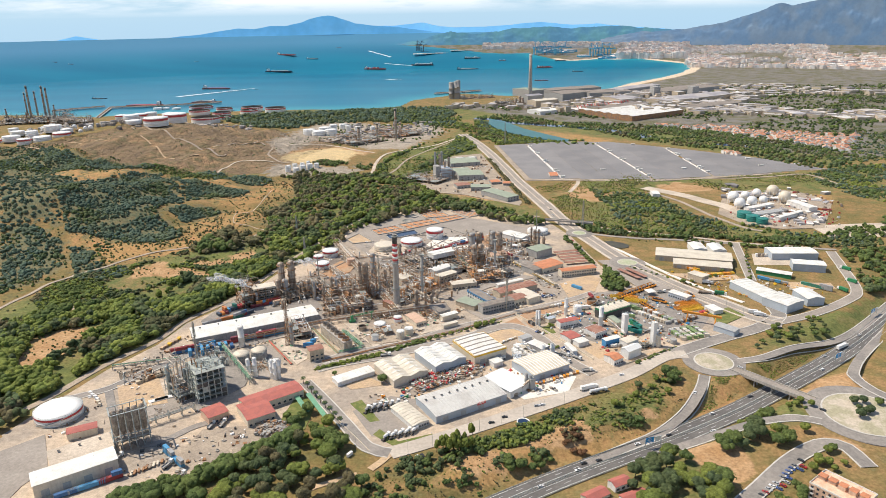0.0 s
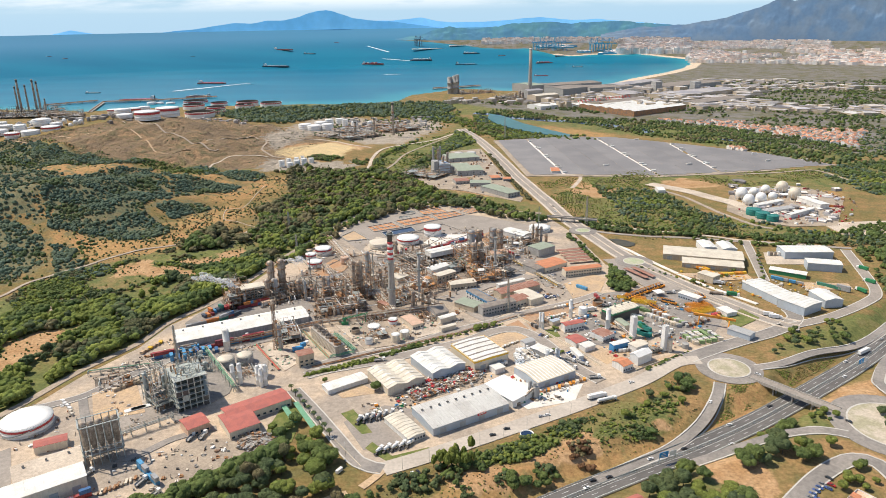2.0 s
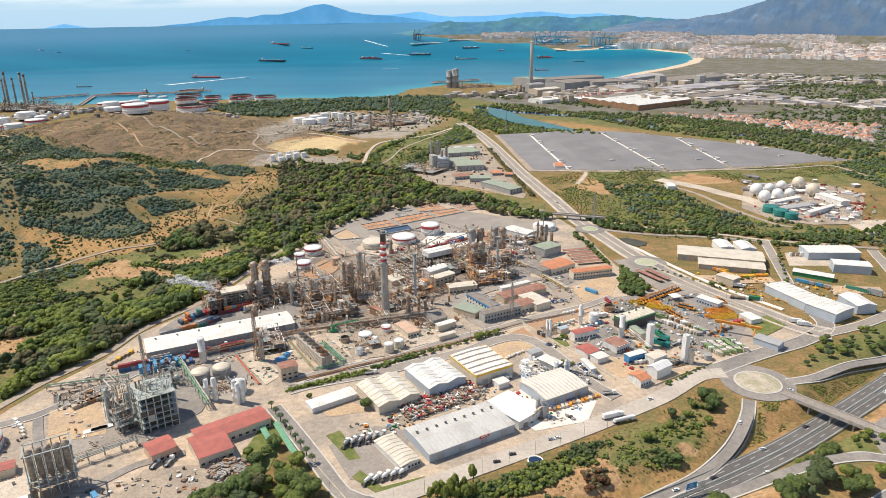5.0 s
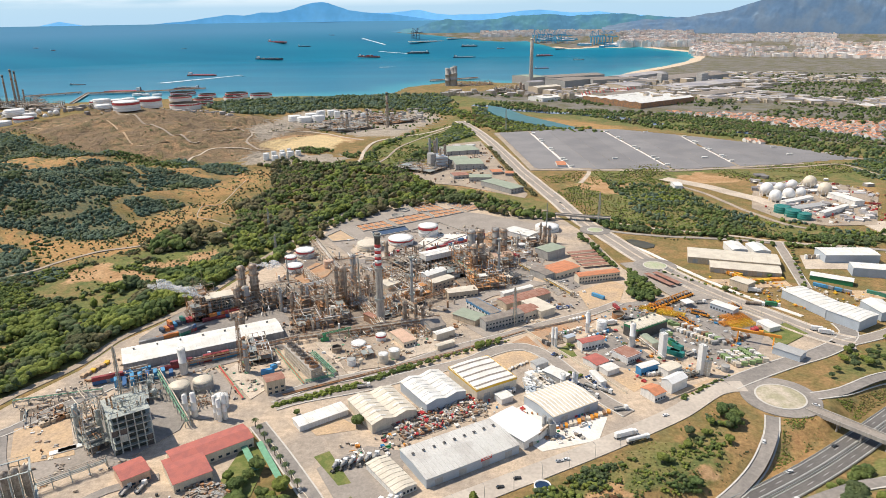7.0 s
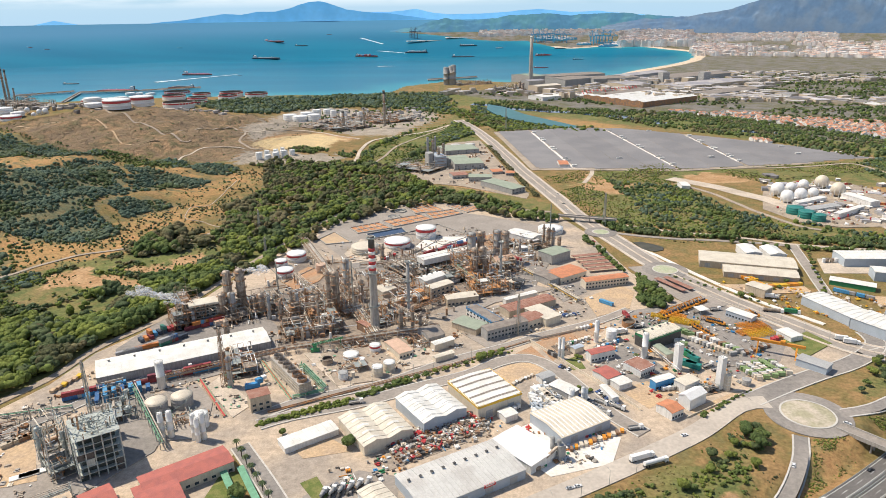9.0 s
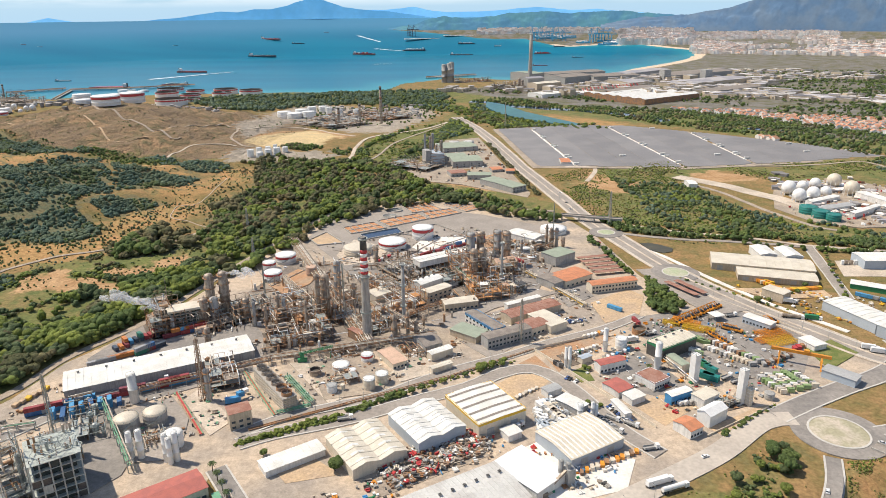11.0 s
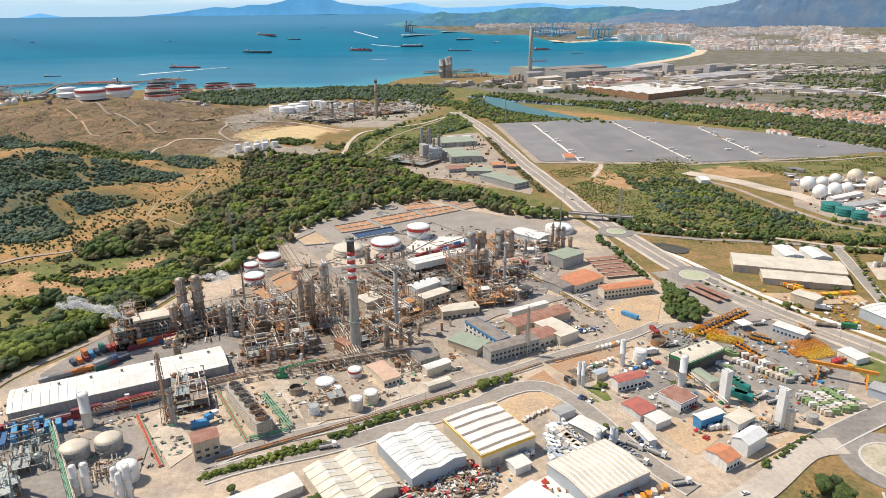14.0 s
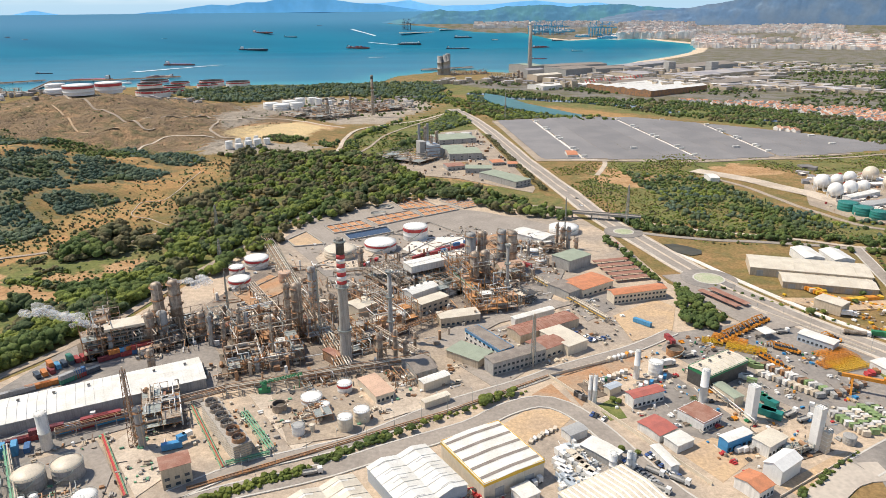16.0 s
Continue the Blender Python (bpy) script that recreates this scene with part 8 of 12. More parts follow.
# frame building of concrete, open and empty
def frame_building(x, y, ang, L, W, floors, fh, label):
    ob = thing("frame_building", label, "industrial building", x, y, 0.05, ang)
    nx, ny = 6, 4
    for f in range(floors + 1):
        part("floor_slab", Shape().box(0, 0, f * fh - (0.3 if f else 0), L, W, 0.35, 0, "frame_green"), ob)
    # added dark box, so the open storeys look shaded inside
    part("core_wall", Shape().box(0, 0, 0, L - 5, W - 5, floors * fh - 0.4, 0, "dark_void"), ob, "dark box standing for the inner shade")
    for i in range(nx):
        for j in range(ny):
            if i in (0, nx - 1) or j in (0, ny - 1):
                part("post", Shape().box(-L / 2 + 0.4 + (L - 0.8) * i / (nx - 1), -W / 2 + 0.4 + (W - 0.8) * j / (ny - 1), 0, 0.6, 0.6, floors * fh, 0, "frame_green"), ob)
    rg = random.Random(3)
    for f in range(floors):
        for i in range(nx - 1):
            for side in (-1, 1):
                if rg.random() < 0.3:
                    part("infill_panel", Shape().box(-L / 2 + L * (i + 0.5) / (nx - 1), side * (W / 2 - 0.5), f * fh + 0.05, L / (nx - 1) - 1.0, 0.25, fh * rg.choice((0.5, 0.9)), 0, rg.choice(("frame_green", "dark_void", "dark_steel"))), ob)
        part("machine", Shape().box(rg.uniform(-L / 4, L / 4), 0, f * fh + 0.05, 4, 4, fh * 0.6, 0, "steel").tube((rg.uniform(-L / 3, L / 3), 2, f * fh), (rg.uniform(-L / 3, L / 3), 2, f * fh + fh), 0.8, mat="pipe_grey"), ob, "grey process machine")
    s = Shape()
    for k in range(26):
        px, py = rg.uniform(-L / 2, L / 2), rg.uniform(-W / 2, W / 2)
        s.tube((px, py, floors * fh), (px, py, floors * fh + rg.uniform(1, 5)), rg.uniform(0.15, 0.7), n=8, mat=rg.choice(("pipe_grey", "galvanised", "pipe_rust")))
        s.beam((px, py, floors * fh + 1.2), (rg.uniform(-L / 2, L / 2), rg.uniform(-W / 2, W / 2), floors * fh + rg.uniform(1, 3)), 0.25, "galvanised")
    part("roof_equipment", s, ob, "pipes and vents on the roof")
    return ob


frame_building(-177.7, 457.3, 33.5, 22, 24.1, 6, 4.0, "tall open grey concrete frame building full of machinery")


def silo_frame(x, y, ang, L, W, h, label, n=5):
    ob = thing("silo_battery", label, "silo", x, y, 0.05, ang)
    for i in range(n + 1):
        for side in (-1, 1):
            part("post", Shape().box(-L / 2 + L * i / n, side * W / 2, -0.2, 0.5, 0.5, h, 0, "galvanised"), ob)
    for z in (h * 0.3, h * 0.42, h * 0.98):
        s = Shape()
        for side in (-1, 1):
            s.box(0, side * (W / 2 + 0.4), z, L + 1.5, 0.9, 0.3, 0, "galvanised")
            s.box(side * (L / 2 + 0.4), 0, z, 0.9, W + 1.5, 0.3, 0, "galvanised")
        part("walkway", s, ob)
    part("hopper_floor", Shape().box(0, 0, h * 0.24, L, W, 0.5, 0, "steel"), ob)
    for i in range(n):
        px = -L / 2 + L * (i + 0.5) / n
        r = L / n * 0.46
        part("silo", Shape().lathe(px, 0, [(0.4, h * 0.25), (r, h * 0.45), (r, h * 0.96), (0.01, h * 1.0)], "steel", 14), ob, "grey steel silo")
        part("pipe", Shape().tube((px + r, -W / 2, h * 0.1), (px + r, -W / 2, h), 0.25, mat="white_paint"), ob)
    s = Shape()
    for i in range(n + 1):
        px = -L / 2 + L * i / n
        for side in (-1, 1):
            s.beam((px, side * (W / 2 + 0.7), h), (px, side * (W / 2 + 0.7), h + 1.2), 0.1, "galvanised")
            if i < n:
                s.beam((px, side * (W / 2 + 0.7), h + 1.2), (px + L / n, side * (W / 2 + 0.7), h + 1.2), 0.1, "galvanised")
                s.beam((px, side * W / 2, 0), (px + L / n, side * W / 2, h * 0.3), 0.16, "galvanised")
    part("railing", s, ob)
    return ob


silo_frame(-207.6, 392.7, 30.2, 21.4, 11.9, 28, "row of grey steel silos in a tall frame")
# white silos, towers
def silo(x, y, r, h, label, mat="white_paint", cap="white_paint", ribs=5, z=0.05):
    ob = thing("silo", label, "silo", x, y, z)
    r = max(r, 0.9)
    prof = [(r, -0.2)]
    for k in range(ribs):
        z_ = h * (k + 1) / (ribs + 1)
        prof += [(r, z_ - 0.15), (r * 1.05, z_ - 0.1), (r * 1.05, z_ + 0.1), (r, z_ + 0.15)]
    prof += [(r, h), (r * 0.85, h + r * 0.3), (0.01, h + r * 0.4)]
    part("shell", Shape().lathe(0, 0, prof, mat, 18), ob)
    s = Shape()
    for i in range(10):
        a, b = 6.283 * i / 10, 6.283 * (i + 1) / 10
        s.beam((r * math.cos(a), r * math.sin(a), h + 1.1), (r * math.cos(b), r * math.sin(b), h + 1.1), 0.08, "galvanised")
        s.beam((r * math.cos(a), r * math.sin(a), h), (r * math.cos(a), r * math.sin(a), h + 1.1), 0.08, "galvanised")
    part("railing", s, ob)
    part("ladder", Shape().beam((r + 0.2, -0.25, 0), (r + 0.2, -0.25, h), 0.08, "galvanised").beam((r + 0.2, 0.25, 0), (r + 0.2, 0.25, h), 0.08, "galvanised"), ob)
    return ob


for x, y, r, h in ((-153.8, 481.1, 1.6, 15), (-148.6, 480.9, 1.7, 16.2), (-134.7, 478.1, 1.5, 15.7), (-129.7, 478.6, 1.5, 16.1), (-132.1, 476.2, 1.4, 14.5)):
    silo(x, y, r, h, "slim white upright silo", ribs=2)
silo(-173.9, 534.6, 2.6, 18.1, "tall pale concrete silo with a steel head", "white_wall", ribs=1)
silo(140.9, 565.2, 2, 17.6, "tall smooth white cylindrical silo", ribs=1)
silo(113.5, 588.9, 1.5, 16.4, "slim white silo in a yard", ribs=1)
for x, y, r, h in ((83.2, 566.1, 1, 15), (85.3, 564.9, 1.1, 15.6)):
    silo(x, y, r, h, "white twin silo on a base", ribs=1)
for x, y, r, h in ((81.2, 511.5, 1.7, 7.6), (88.1, 511.3, 1.1, 9.3), (90, 511.2, 1, 8.1)):
    silo(x, y, r, h, "rust-streaked white cement silo", "pink_paint" if r > 1.8 else "white_paint", ribs=2)
for x, y, r, h in ((60.6, 456.4, 1.3, 12.1), (63.7, 455.2, 1.3, 11.3)):
    silo(x, y, r, h, "grey batching plant silo", "grey_wall", ribs=2)


def box_tower(x, y, r, h, ang, label, mat="white_paint", cage=True):
    ob = thing("tower", label, "tower", x, y, 0.05, ang)
    part("body", Shape().box(0, 0, -0.2, 2 * r, 2 * r, h * 0.97, 0, mat), ob)
    s = Shape()
    for k in range(5):
        z = h * (k + 1) / 5.5
        s.box(0, 0, z, 2 * r + 0.15, 2 * r + 0.15, 0.15, 0, "white_paint")
    part("seam", s, ob)
    if cage:
        s = Shape()
        for cx, cy in ((-1, -1), (1, -1), (1, 1), (-1, 1)):
            s.beam((cx * r, cy * r, h * 0.9), (cx * r, cy * r, h + 1), 0.12, "galvanised")
        for z in (h, h + 1):
            for (ax, ay), (bx, by) in (((-1, -1), (1, -1)), ((1, -1), (1, 1)), ((1, 1), (-1, 1)), ((-1, 1), (-1, -1))):
                s.beam((ax * r, ay * r, z), (bx * r, by * r, z), 0.1, "galvanised")
        s.beam((r + 0.3, -0.3, 0), (r + 0.3, -0.3, h), 0.08, "galvanised").beam((r + 0.3, 0.3, 0), (r + 0.3, 0.3, h), 0.08, "galvanised")
        part("cage", s, ob)
    return ob


box_tower(175.5, 523.2, 1.9, 23, 25, "tall white square tower of an air plant")
box_tower(157.7, 548.3, 2.1, 19.4, 25, "white square tower with a ladder cage")
box_tower(179.4, 521.3, 1.5, 11.3, 25, "yellow and white pipe tower", "cream_paint")

# induced-draught cooling towers: a long block with fan stacks
def cooling_tower(x, y, ang, L, W, h, label, fans=6):
    ob = thing("cooling_tower", label, "cooling tower", x, y, 0.05, ang)
    part("body", Shape().box(0, 0, -0.2, L, W, h, 0, "tan_wall"), ob)
    s = Shape()
    for k in range(int(h / 1.2)):
        s.box(0, 0, 0.6 + k * 1.2, L + 0.5, W + 0.5, 0.15, 0, "concrete")
    part("louvre", s, ob, "horizontal louvres")
    part("deck", Shape().box(0, 0, h - 0.2, L + 0.8, W + 0.8, 0.3, 0, "concrete"), ob)
    for i in range(fans):
        px = -L / 2 + L * (i + 0.5) / fans
        r = min(W, L / fans) * 0.42
        fs = part("fan_cylinder", Shape().lathe(px, 0, [(r * 1.05, h), (r * 0.95, h + 1.2), (r, h + 2.2), (r - 0.15, h + 2.2), (r - 0.2, h + 0.3)], "steel" if i < 4 else "rust", 20), ob, "round fan stack")
        sh = Shape()
        for b in range(5):
            a = 6.283 * b / 5
            sh.box(px + r * 0.45 * math.cos(a), r * 0.45 * math.sin(a), h + 1.0, r * 0.85, 0.5, 0.08, math.degrees(a), "dark_steel")
        part("fan_blade", sh, fs)
    return ob


cooling_tower(-93.7, 540.9, -55.2, 44.5, 8, 9, "long tan cooling tower block with round fans")

# waste ponds and ore-coloured basins at the head of the plant
def basin(pts, mat, label, wall=1.2):
    ob = thing("basin", label, "basin", kind="structure")
    part("filling", Shape().prism(pts, -0.5, 0.35, mat), ob)
    n = len(pts)
    s = Shape()
    for i in range(n):
        a, b = Vector((*pts[i], 0.6)), Vector((*pts[(i + 1) % n], 0.6))
        s.beam(a, b, wall, "concrete")
    part("rim", s, ob, "concrete rim wall")
    if n == 4 and mat == "ore":
        c = [Vector((*p, 0.5)) for p in pts]
        for k in range(1, 5):
            t = k / 5
            part("dividing_wall", Shape().beam(c[0].lerp(c[1], t), c[3].lerp(c[2], t), 0.9, "concrete"), ob)
        part("dividing_wall", Shape().beam(c[0].lerp(c[3], 0.5), c[1].lerp(c[2], 0.5), 0.9, "concrete"), ob)
    return ob


for pts, mat, label in (
    ([(-39.2, 961.6), (-9.7, 971.6), (10.9, 937.3), (-23.2, 926.4)], "ore", "basin filled with orange sediment"),
    ([(-11.9, 925.9), (19.6, 941.1), (31.6, 923.8), (-2.2, 901.6)], "ore", "basin filled with orange sediment"),
    ([(-60.2, 896.7), (-17.5, 922.1), (-4.4, 901.7), (-45.1, 874.1)], "ore", "basin filled with orange sediment"),
    ([(-94.7, 872.9), (-63.5, 891.3), (-48.9, 869), (-83.2, 852)], "ore", "basin filled with orange sediment"),
    ([(12.9, 959), (26.4, 972.1), (60.3, 943.4), (37.5, 927.6)], "ore", "basin filled with orange sediment"),
    ([(-74.6, 848.3), (-37, 870.2), (-30.5, 852.9), (-66.8, 832.1)], "pond", "basin of dark blue water"),
    ([(-122.3, 834.5), (-109.5, 858.2), (-87.1, 822.3), (-112, 816)], "sand_yard", "shallow earth basin"),
):
    basin(pts, mat, label)
for x, y, r, h in ((-42, 936.8, 7.4, 3.2), (-47.9, 913.4, 7.8, 3.5)):
    ob = thing("settling_tank", "round concrete settling tank", "tank", x, y, 0.05)
    part("wall", Shape().lathe(0, 0, [(r, -0.2), (r, 1.4), (r - 0.5, 1.4), (r - 0.5, 0.6), (0.01, 0.6)], "concrete", 28), ob)
    part("scraper_bridge", Shape().box(0, 0, 1.5, 2 * r, 0.8, 0.4, 30, "galvanised"), ob)

# walled compounds of the tanks
for pts in ([(-87, 771.3), (-55, 810.6), (-16.4, 792), (-50, 755)], [(-55, 810.6), (-33.2, 848.1), (7, 830.4), (-16.4, 792)], [(-28.4, 852.8), (2.2, 880.9), (36.9, 836.9), (6.8, 807.9)], [(-160.5, 762), (-142, 797.4), (-104.8, 759.7), (-133.3, 711.1)]):
    ob = thing("bund_wall", "low concrete wall round storage tanks", "wall")
    for i in range(len(pts)):
        a, b = Vector(pts[i]), Vector(pts[(i + 1) % len(pts)])
        d = b - a
        part("wall_panel", Shape().box((a.x + b.x) / 2, (a.y + b.y) / 2, -0.2, d.length, 0.4, 1.6, math.degrees(math.atan2(d.y, d.x)), "concrete"), ob)


# steam drifting from the cooling stacks
steam = bpy.data.materials.new("steam")
steam.use_nodes = True
sn, sl = steam.node_tree.nodes, steam.node_tree.links
tb, mxs = sn.new("ShaderNodeBsdfTransparent"), sn.new("ShaderNodeMixShader")
sn["Principled BSDF"].inputs["Base Color"].default_value = (0.9, 0.9, 0.9, 1)
sn["Principled BSDF"].inputs["Roughness"].default_value = 1.0
mxs.inputs[0].default_value = 0.26
through_light = sn.new("ShaderNodeBsdfTranslucent")
through_light.inputs["Color"].default_value = (0.95, 0.95, 0.95, 1)
both = sn.new("ShaderNodeMixShader")
sl.new(sn["Principled BSDF"].outputs[0], both.inputs[1]); sl.new(through_light.outputs[0], both.inputs[2])
sl.new(tb.outputs[0], mxs.inputs[1]); sl.new(both.outputs[0], mxs.inputs[2])
sl.new(mxs.outputs[0], sn["Material Output"].inputs["Surface"])


def plume(x, y, z, dx, dz, n, label, seed):
    rgp = random.Random(seed)
    s = Shape()
    for i in range(n):
        t = (i + 0.5) / n
        r = 0.6 + 2.4 * t ** 0.7 * rgp.uniform(0.4, 1.3)
        px, py, pz = x + dx * t + rgp.uniform(-1, 1) * 5 * t, y + rgp.uniform(-1, 1) * 4 * t, z + dz * t ** 0.6 + rgp.uniform(-1, 1) * 3.2 * t
        nn, mm = 8, 6
        vs = []
        for j in range(mm + 1):
            for k in range(nn):
                d = Vector((math.sin(math.pi * j / mm) * math.cos(6.283 * k / nn), math.sin(math.pi * j / mm) * math.sin(6.283 * k / nn), math.cos(math.pi * j / mm)))
                q = r * (1 + 0.45 * noise.noise(d * 1.7 + Vector((px, py, i))))
                vs.append((px + d.x * q * 1.3, py + d.y * q, pz + d.z * q * 0.8))
        s.add(vs, [(j * nn + k, (j + 1) * nn + k, (j + 1) * nn + (k + 1) % nn, j * nn + (k + 1) % nn) for j in range(mm) for k in range(nn)], steam, True)
    ob = part("steam_plume", s)
    return tagged(ob, label, "steam", kind="stuff")


x, y, r, h = -190.7, 618.5, 0.7, 23.3
plume(x, y, h, -34, 10, 34, "white steam drifting from a cooling stack", 1)
plume(x + 4, y + 2, h - 3, -16, 5, 12, "white steam drifting from a cooling stack", 2)
x, y, r, h = -151.6, 653.6, 0.7, 35.3
plume(x, y, h - 1, 20, 1, 12, "thin steam over grey columns", 3)


# ---- woods, scrub and trees ----
def crown_quads(rg, leaves=60, lobes=6, wide=0.5, tall=1.0, leaf=0.2, base=0.12, cone=False):
    """A crown of unit height: uneven rounded lobes of foliage, with leaf clumps standing off them; points and quads."""
    vs, qs = [], []
    lob = []
    for k in range(lobes):
        a, d = 6.283 * (k + rg.uniform(-0.3, 0.3)) / lobes, wide * rg.uniform(0.15, 0.6) if lobes > 1 else 0.0
        z = rg.uniform(base + 0.28, tall - 0.24) if lobes > 1 else base + 0.42
        if cone:
            d *= max(0.05, 1 - z) * 0.8
        lob.append((d * math.cos(a), d * math.sin(a), z, wide * rg.uniform(0.42, 0.66) * (max(0.25, 1.1 - z) if cone else 1) * (1.0 if lobes > 1 else 1.3), tall * (rg.uniform(0.2, 0.3) if lobes > 1 else 0.46)))
    n, turns = 6, (0.17, 0.40, 0.68)
    for cx, cy, cz, rr, rz in lob:
        k0 = len(vs)
        for j in turns:
            for i in range(n):
                q = rg.uniform(0.78, 1.18)
                a = 6.283 * (i + rg.uniform(-0.2, 0.2)) / n
                vs.append((cx + rr * q * math.sin(math.pi * j) * math.cos(a), cy + rr * q * math.sin(math.pi * j) * math.sin(a), cz + rz * (0.4 + 0.6 * q) * math.cos(math.pi * j)))
        qs += [(k0, k0 + 1, k0 + 2, k0 + 3), (k0, k0 + 3, k0 + 4, k0 + 5)]
        for j in range(len(turns) - 1):
            for i in range(n):
                a, b = k0 + j * n + i, k0 + j * n + (i + 1) % n
                qs.append((a, a + n, b + n, b))
    for k in range(leaves):
        cx, cy, cz, rr, rz = lob[k % lobes]
        u, a = rg.uniform(-0.4, 1), rg.uniform(0, 6.283)
        q = math.sqrt(1 - u * u)
        nrm = Vector((q * math.cos(a), q * math.sin(a), u))
        c = Vector((cx + rr * nrm.x, cy + rr * nrm.y, cz + rz * nrm.z))
        nrm = (nrm + Vector((rg.uniform(-1, 1), rg.uniform(-1, 1), rg.uniform(-0.4, 1))) * 0.6).normalized()
        t = nrm.orthogonal().normalized()
        t = (t * math.cos(a * 3) + nrm.cross(t) * math.sin(a * 3))
        b = nrm.cross(t)
        s1, s2 = leaf * rg.uniform(0.45, 1.0) / 2, leaf * rg.uniform(0.45, 1.0) / 2
        k0 = len(vs)
        vs += [tuple(c + t * s1 * 1.2), tuple(c + b * s2), tuple(c - t * s1), tuple(c - b * s2 * 1.1)]
        qs.append((k0, k0 + 1, k0 + 2, k0 + 3))
    return np.array(vs, np.float32), np.array(qs, np.int32)


rg = random.Random(5)
SCRUB = [crown_quads(rg, 10, 3, 0.62, 0.9, 0.26, -0.05) for _ in range(8)]
WOOD = [crown_quads(rg, 20, 5, 0.55, 1.0, 0.17, 0.0) for _ in range(10)]
SHRUB = [crown_quads(rg, 3, 1, 0.62, 0.9, 0.36, -0.1) for _ in range(12)]
CYPRESS = [crown_quads(rg, 20, 6, 0.24, 1.0, 0.14, 0.02, cone=True) for _ in range(4)]


def growth(name, label, places, protos, mats, seed=0, category="trees"):
    """Many plants in one mesh; places: x, y, z, height, width factor, kind."""
    rg = np.random.RandomState(seed)
    vs, qs, mi, at_ = [], [], [], 0
    for x, y, z, h, w, k in places:
        p, quads = protos[rg.randint(len(protos))]
        a = rg.uniform(0, 6.283)
        c, s = math.cos(a), math.sin(a)
        q = np.empty_like(p)
        q[:, 0] = (p[:, 0] * c - p[:, 1] * s) * h * w + x
        q[:, 1] = (p[:, 0] * s + p[:, 1] * c) * h * w + y
        q[:, 2] = p[:, 2] * h + z - 0.15
        vs.append(q)
        qs.append(quads + at_)
        at_ += len(p)
        mi.append(np.full(len(quads), k))
    ob = new(name, arrays_mesh(name, np.concatenate(vs), np.concatenate(qs), [M[m] for m in mats], np.concatenate(mi)))
    ob.data.polygons.foreach_set("use_smooth", [True] * len(ob.data.polygons))
    return tagged(ob, label, category, kind="stuff")


def sow(poly, count, hmin, hmax, seed, kinds, patch=0.0, scale=0.012, wmin=0.8, wmax=1.25, avoid=(), clear=0.0):
    """Places in a polygon; patch: how far noise opens clearings."""
    rg = np.random.RandomState(seed)
    pts = np.array(poly)
    lo, hi = pts.min(0), pts.max(0)
    out = []
    tries = 0
    while len(out) < count and tries < 60:
        tries += 1
        x, y = rg.uniform(lo[0], hi[0], 800), rg.uniform(lo[1], hi[1], 800)
        ok = inside(x, y, poly)
        for a in (*avoid, LAGOON):
            ok &= ~inside(x, y, a)
        for line, d in NO_GROW:
            ok &= line_distance(x, y, line) > d
        x, y = x[ok], y[ok]
        z = height(x, y)
        for i in range(len(x)):
            n = noise.fractal((x[i] * scale, y[i] * scale, seed), 1.0, 2.0, 3)
            if n < patch and rg.uniform() > 0.04:
                continue
            k = kinds[0] if len(kinds) == 1 else kinds[int(min(len(kinds) - 0.01, max(0, (noise.noise((x[i] * 0.02, y[i] * 0.02, seed + 9)) * 0.9 + 0.5) * len(kinds) + rg.uniform(-0.7, 0.7))))]
            out.append((x[i], y[i], z[i], rg.uniform(hmin, hmax) * (0.85 + 0.3 * n), rg.uniform(wmin, wmax), k))
            if len(out) >= count:
                break
    return out


NO_GROW = [(mw, 12)] + [(smooth_line(p, 15), w / 2 + 2.5) for p, w, _, _ in ROADS] + [([b0, b1], 9)]
MATS = ("leaf", "leaf_light", "leaf_dark", "leaf_olive", "leaf_dry", "weed", "leaf_hill_hazed")
W_VALLEY = [(-442.1, 516.8), (-403.5, 569.8), (-382.4, 606.5), (-340.2, 632.3), (-295.1, 692.2), (-236.3, 743.2), (-211.3, 803.4), (-175.6, 835.8), (-152.5, 897.7), (-116.1, 952.6), (-77.9, 987.7), (-112.3, 917.4), (-164.4, 775.4), (-193, 697.7), (-215.2, 637.2), (-241.4, 590.6), (-256.8, 549.3), (-278.3, 499.4), (-296.1, 447.9), (-307.4, 411.4), (-327.3, 358)]
CLEARINGS = [SAND[2], SAND[3], SAND[4]]
growth("woodland", "dense green scrub and trees in a valley", sow(W_VALLEY, 2500, 4.5, 12.0, 1, (0, 1, 1, 2, 3), -0.26, avoid=CLEARINGS), WOOD, MATS, 1)
W_VALLEY2 = [(-510.7, 611.6), (-448.5, 644), (-417.1, 692.7), (-377.7, 740.4), (-313.7, 797.8), (-242.5, 816.2), (-204.8, 837.4), (-236.3, 743.2), (-295.1, 692.2), (-340.2, 632.3), (-382.4, 606.5), (-403.5, 569.8), (-442.1, 516.8)]
growth("scrub", "patchy green scrub beside a country road", sow(W_VALLEY2, 2200, 1.8, 5.5, 2, (0, 1, 2, 3), -0.1, avoid=CLEARINGS), SCRUB, MATS, 2)
W_MID = [(-240.4, 853.4), (-239.7, 956.4), (-227.2, 1056.3), (-228.7, 1224.2), (-149.9, 1177.3), (-119, 1217.1), (-61.3, 1152.1), (-9.4, 1060.1), (20.7, 1011.8), (57.3, 1001), (114.7, 933.2), (136.2, 878), (84.3, 903.3), (19.7, 969.4), (-49.9, 941.6), (-87.5, 904.7), (-114, 857.8), (-143.3, 784.1), (-172.9, 723)]
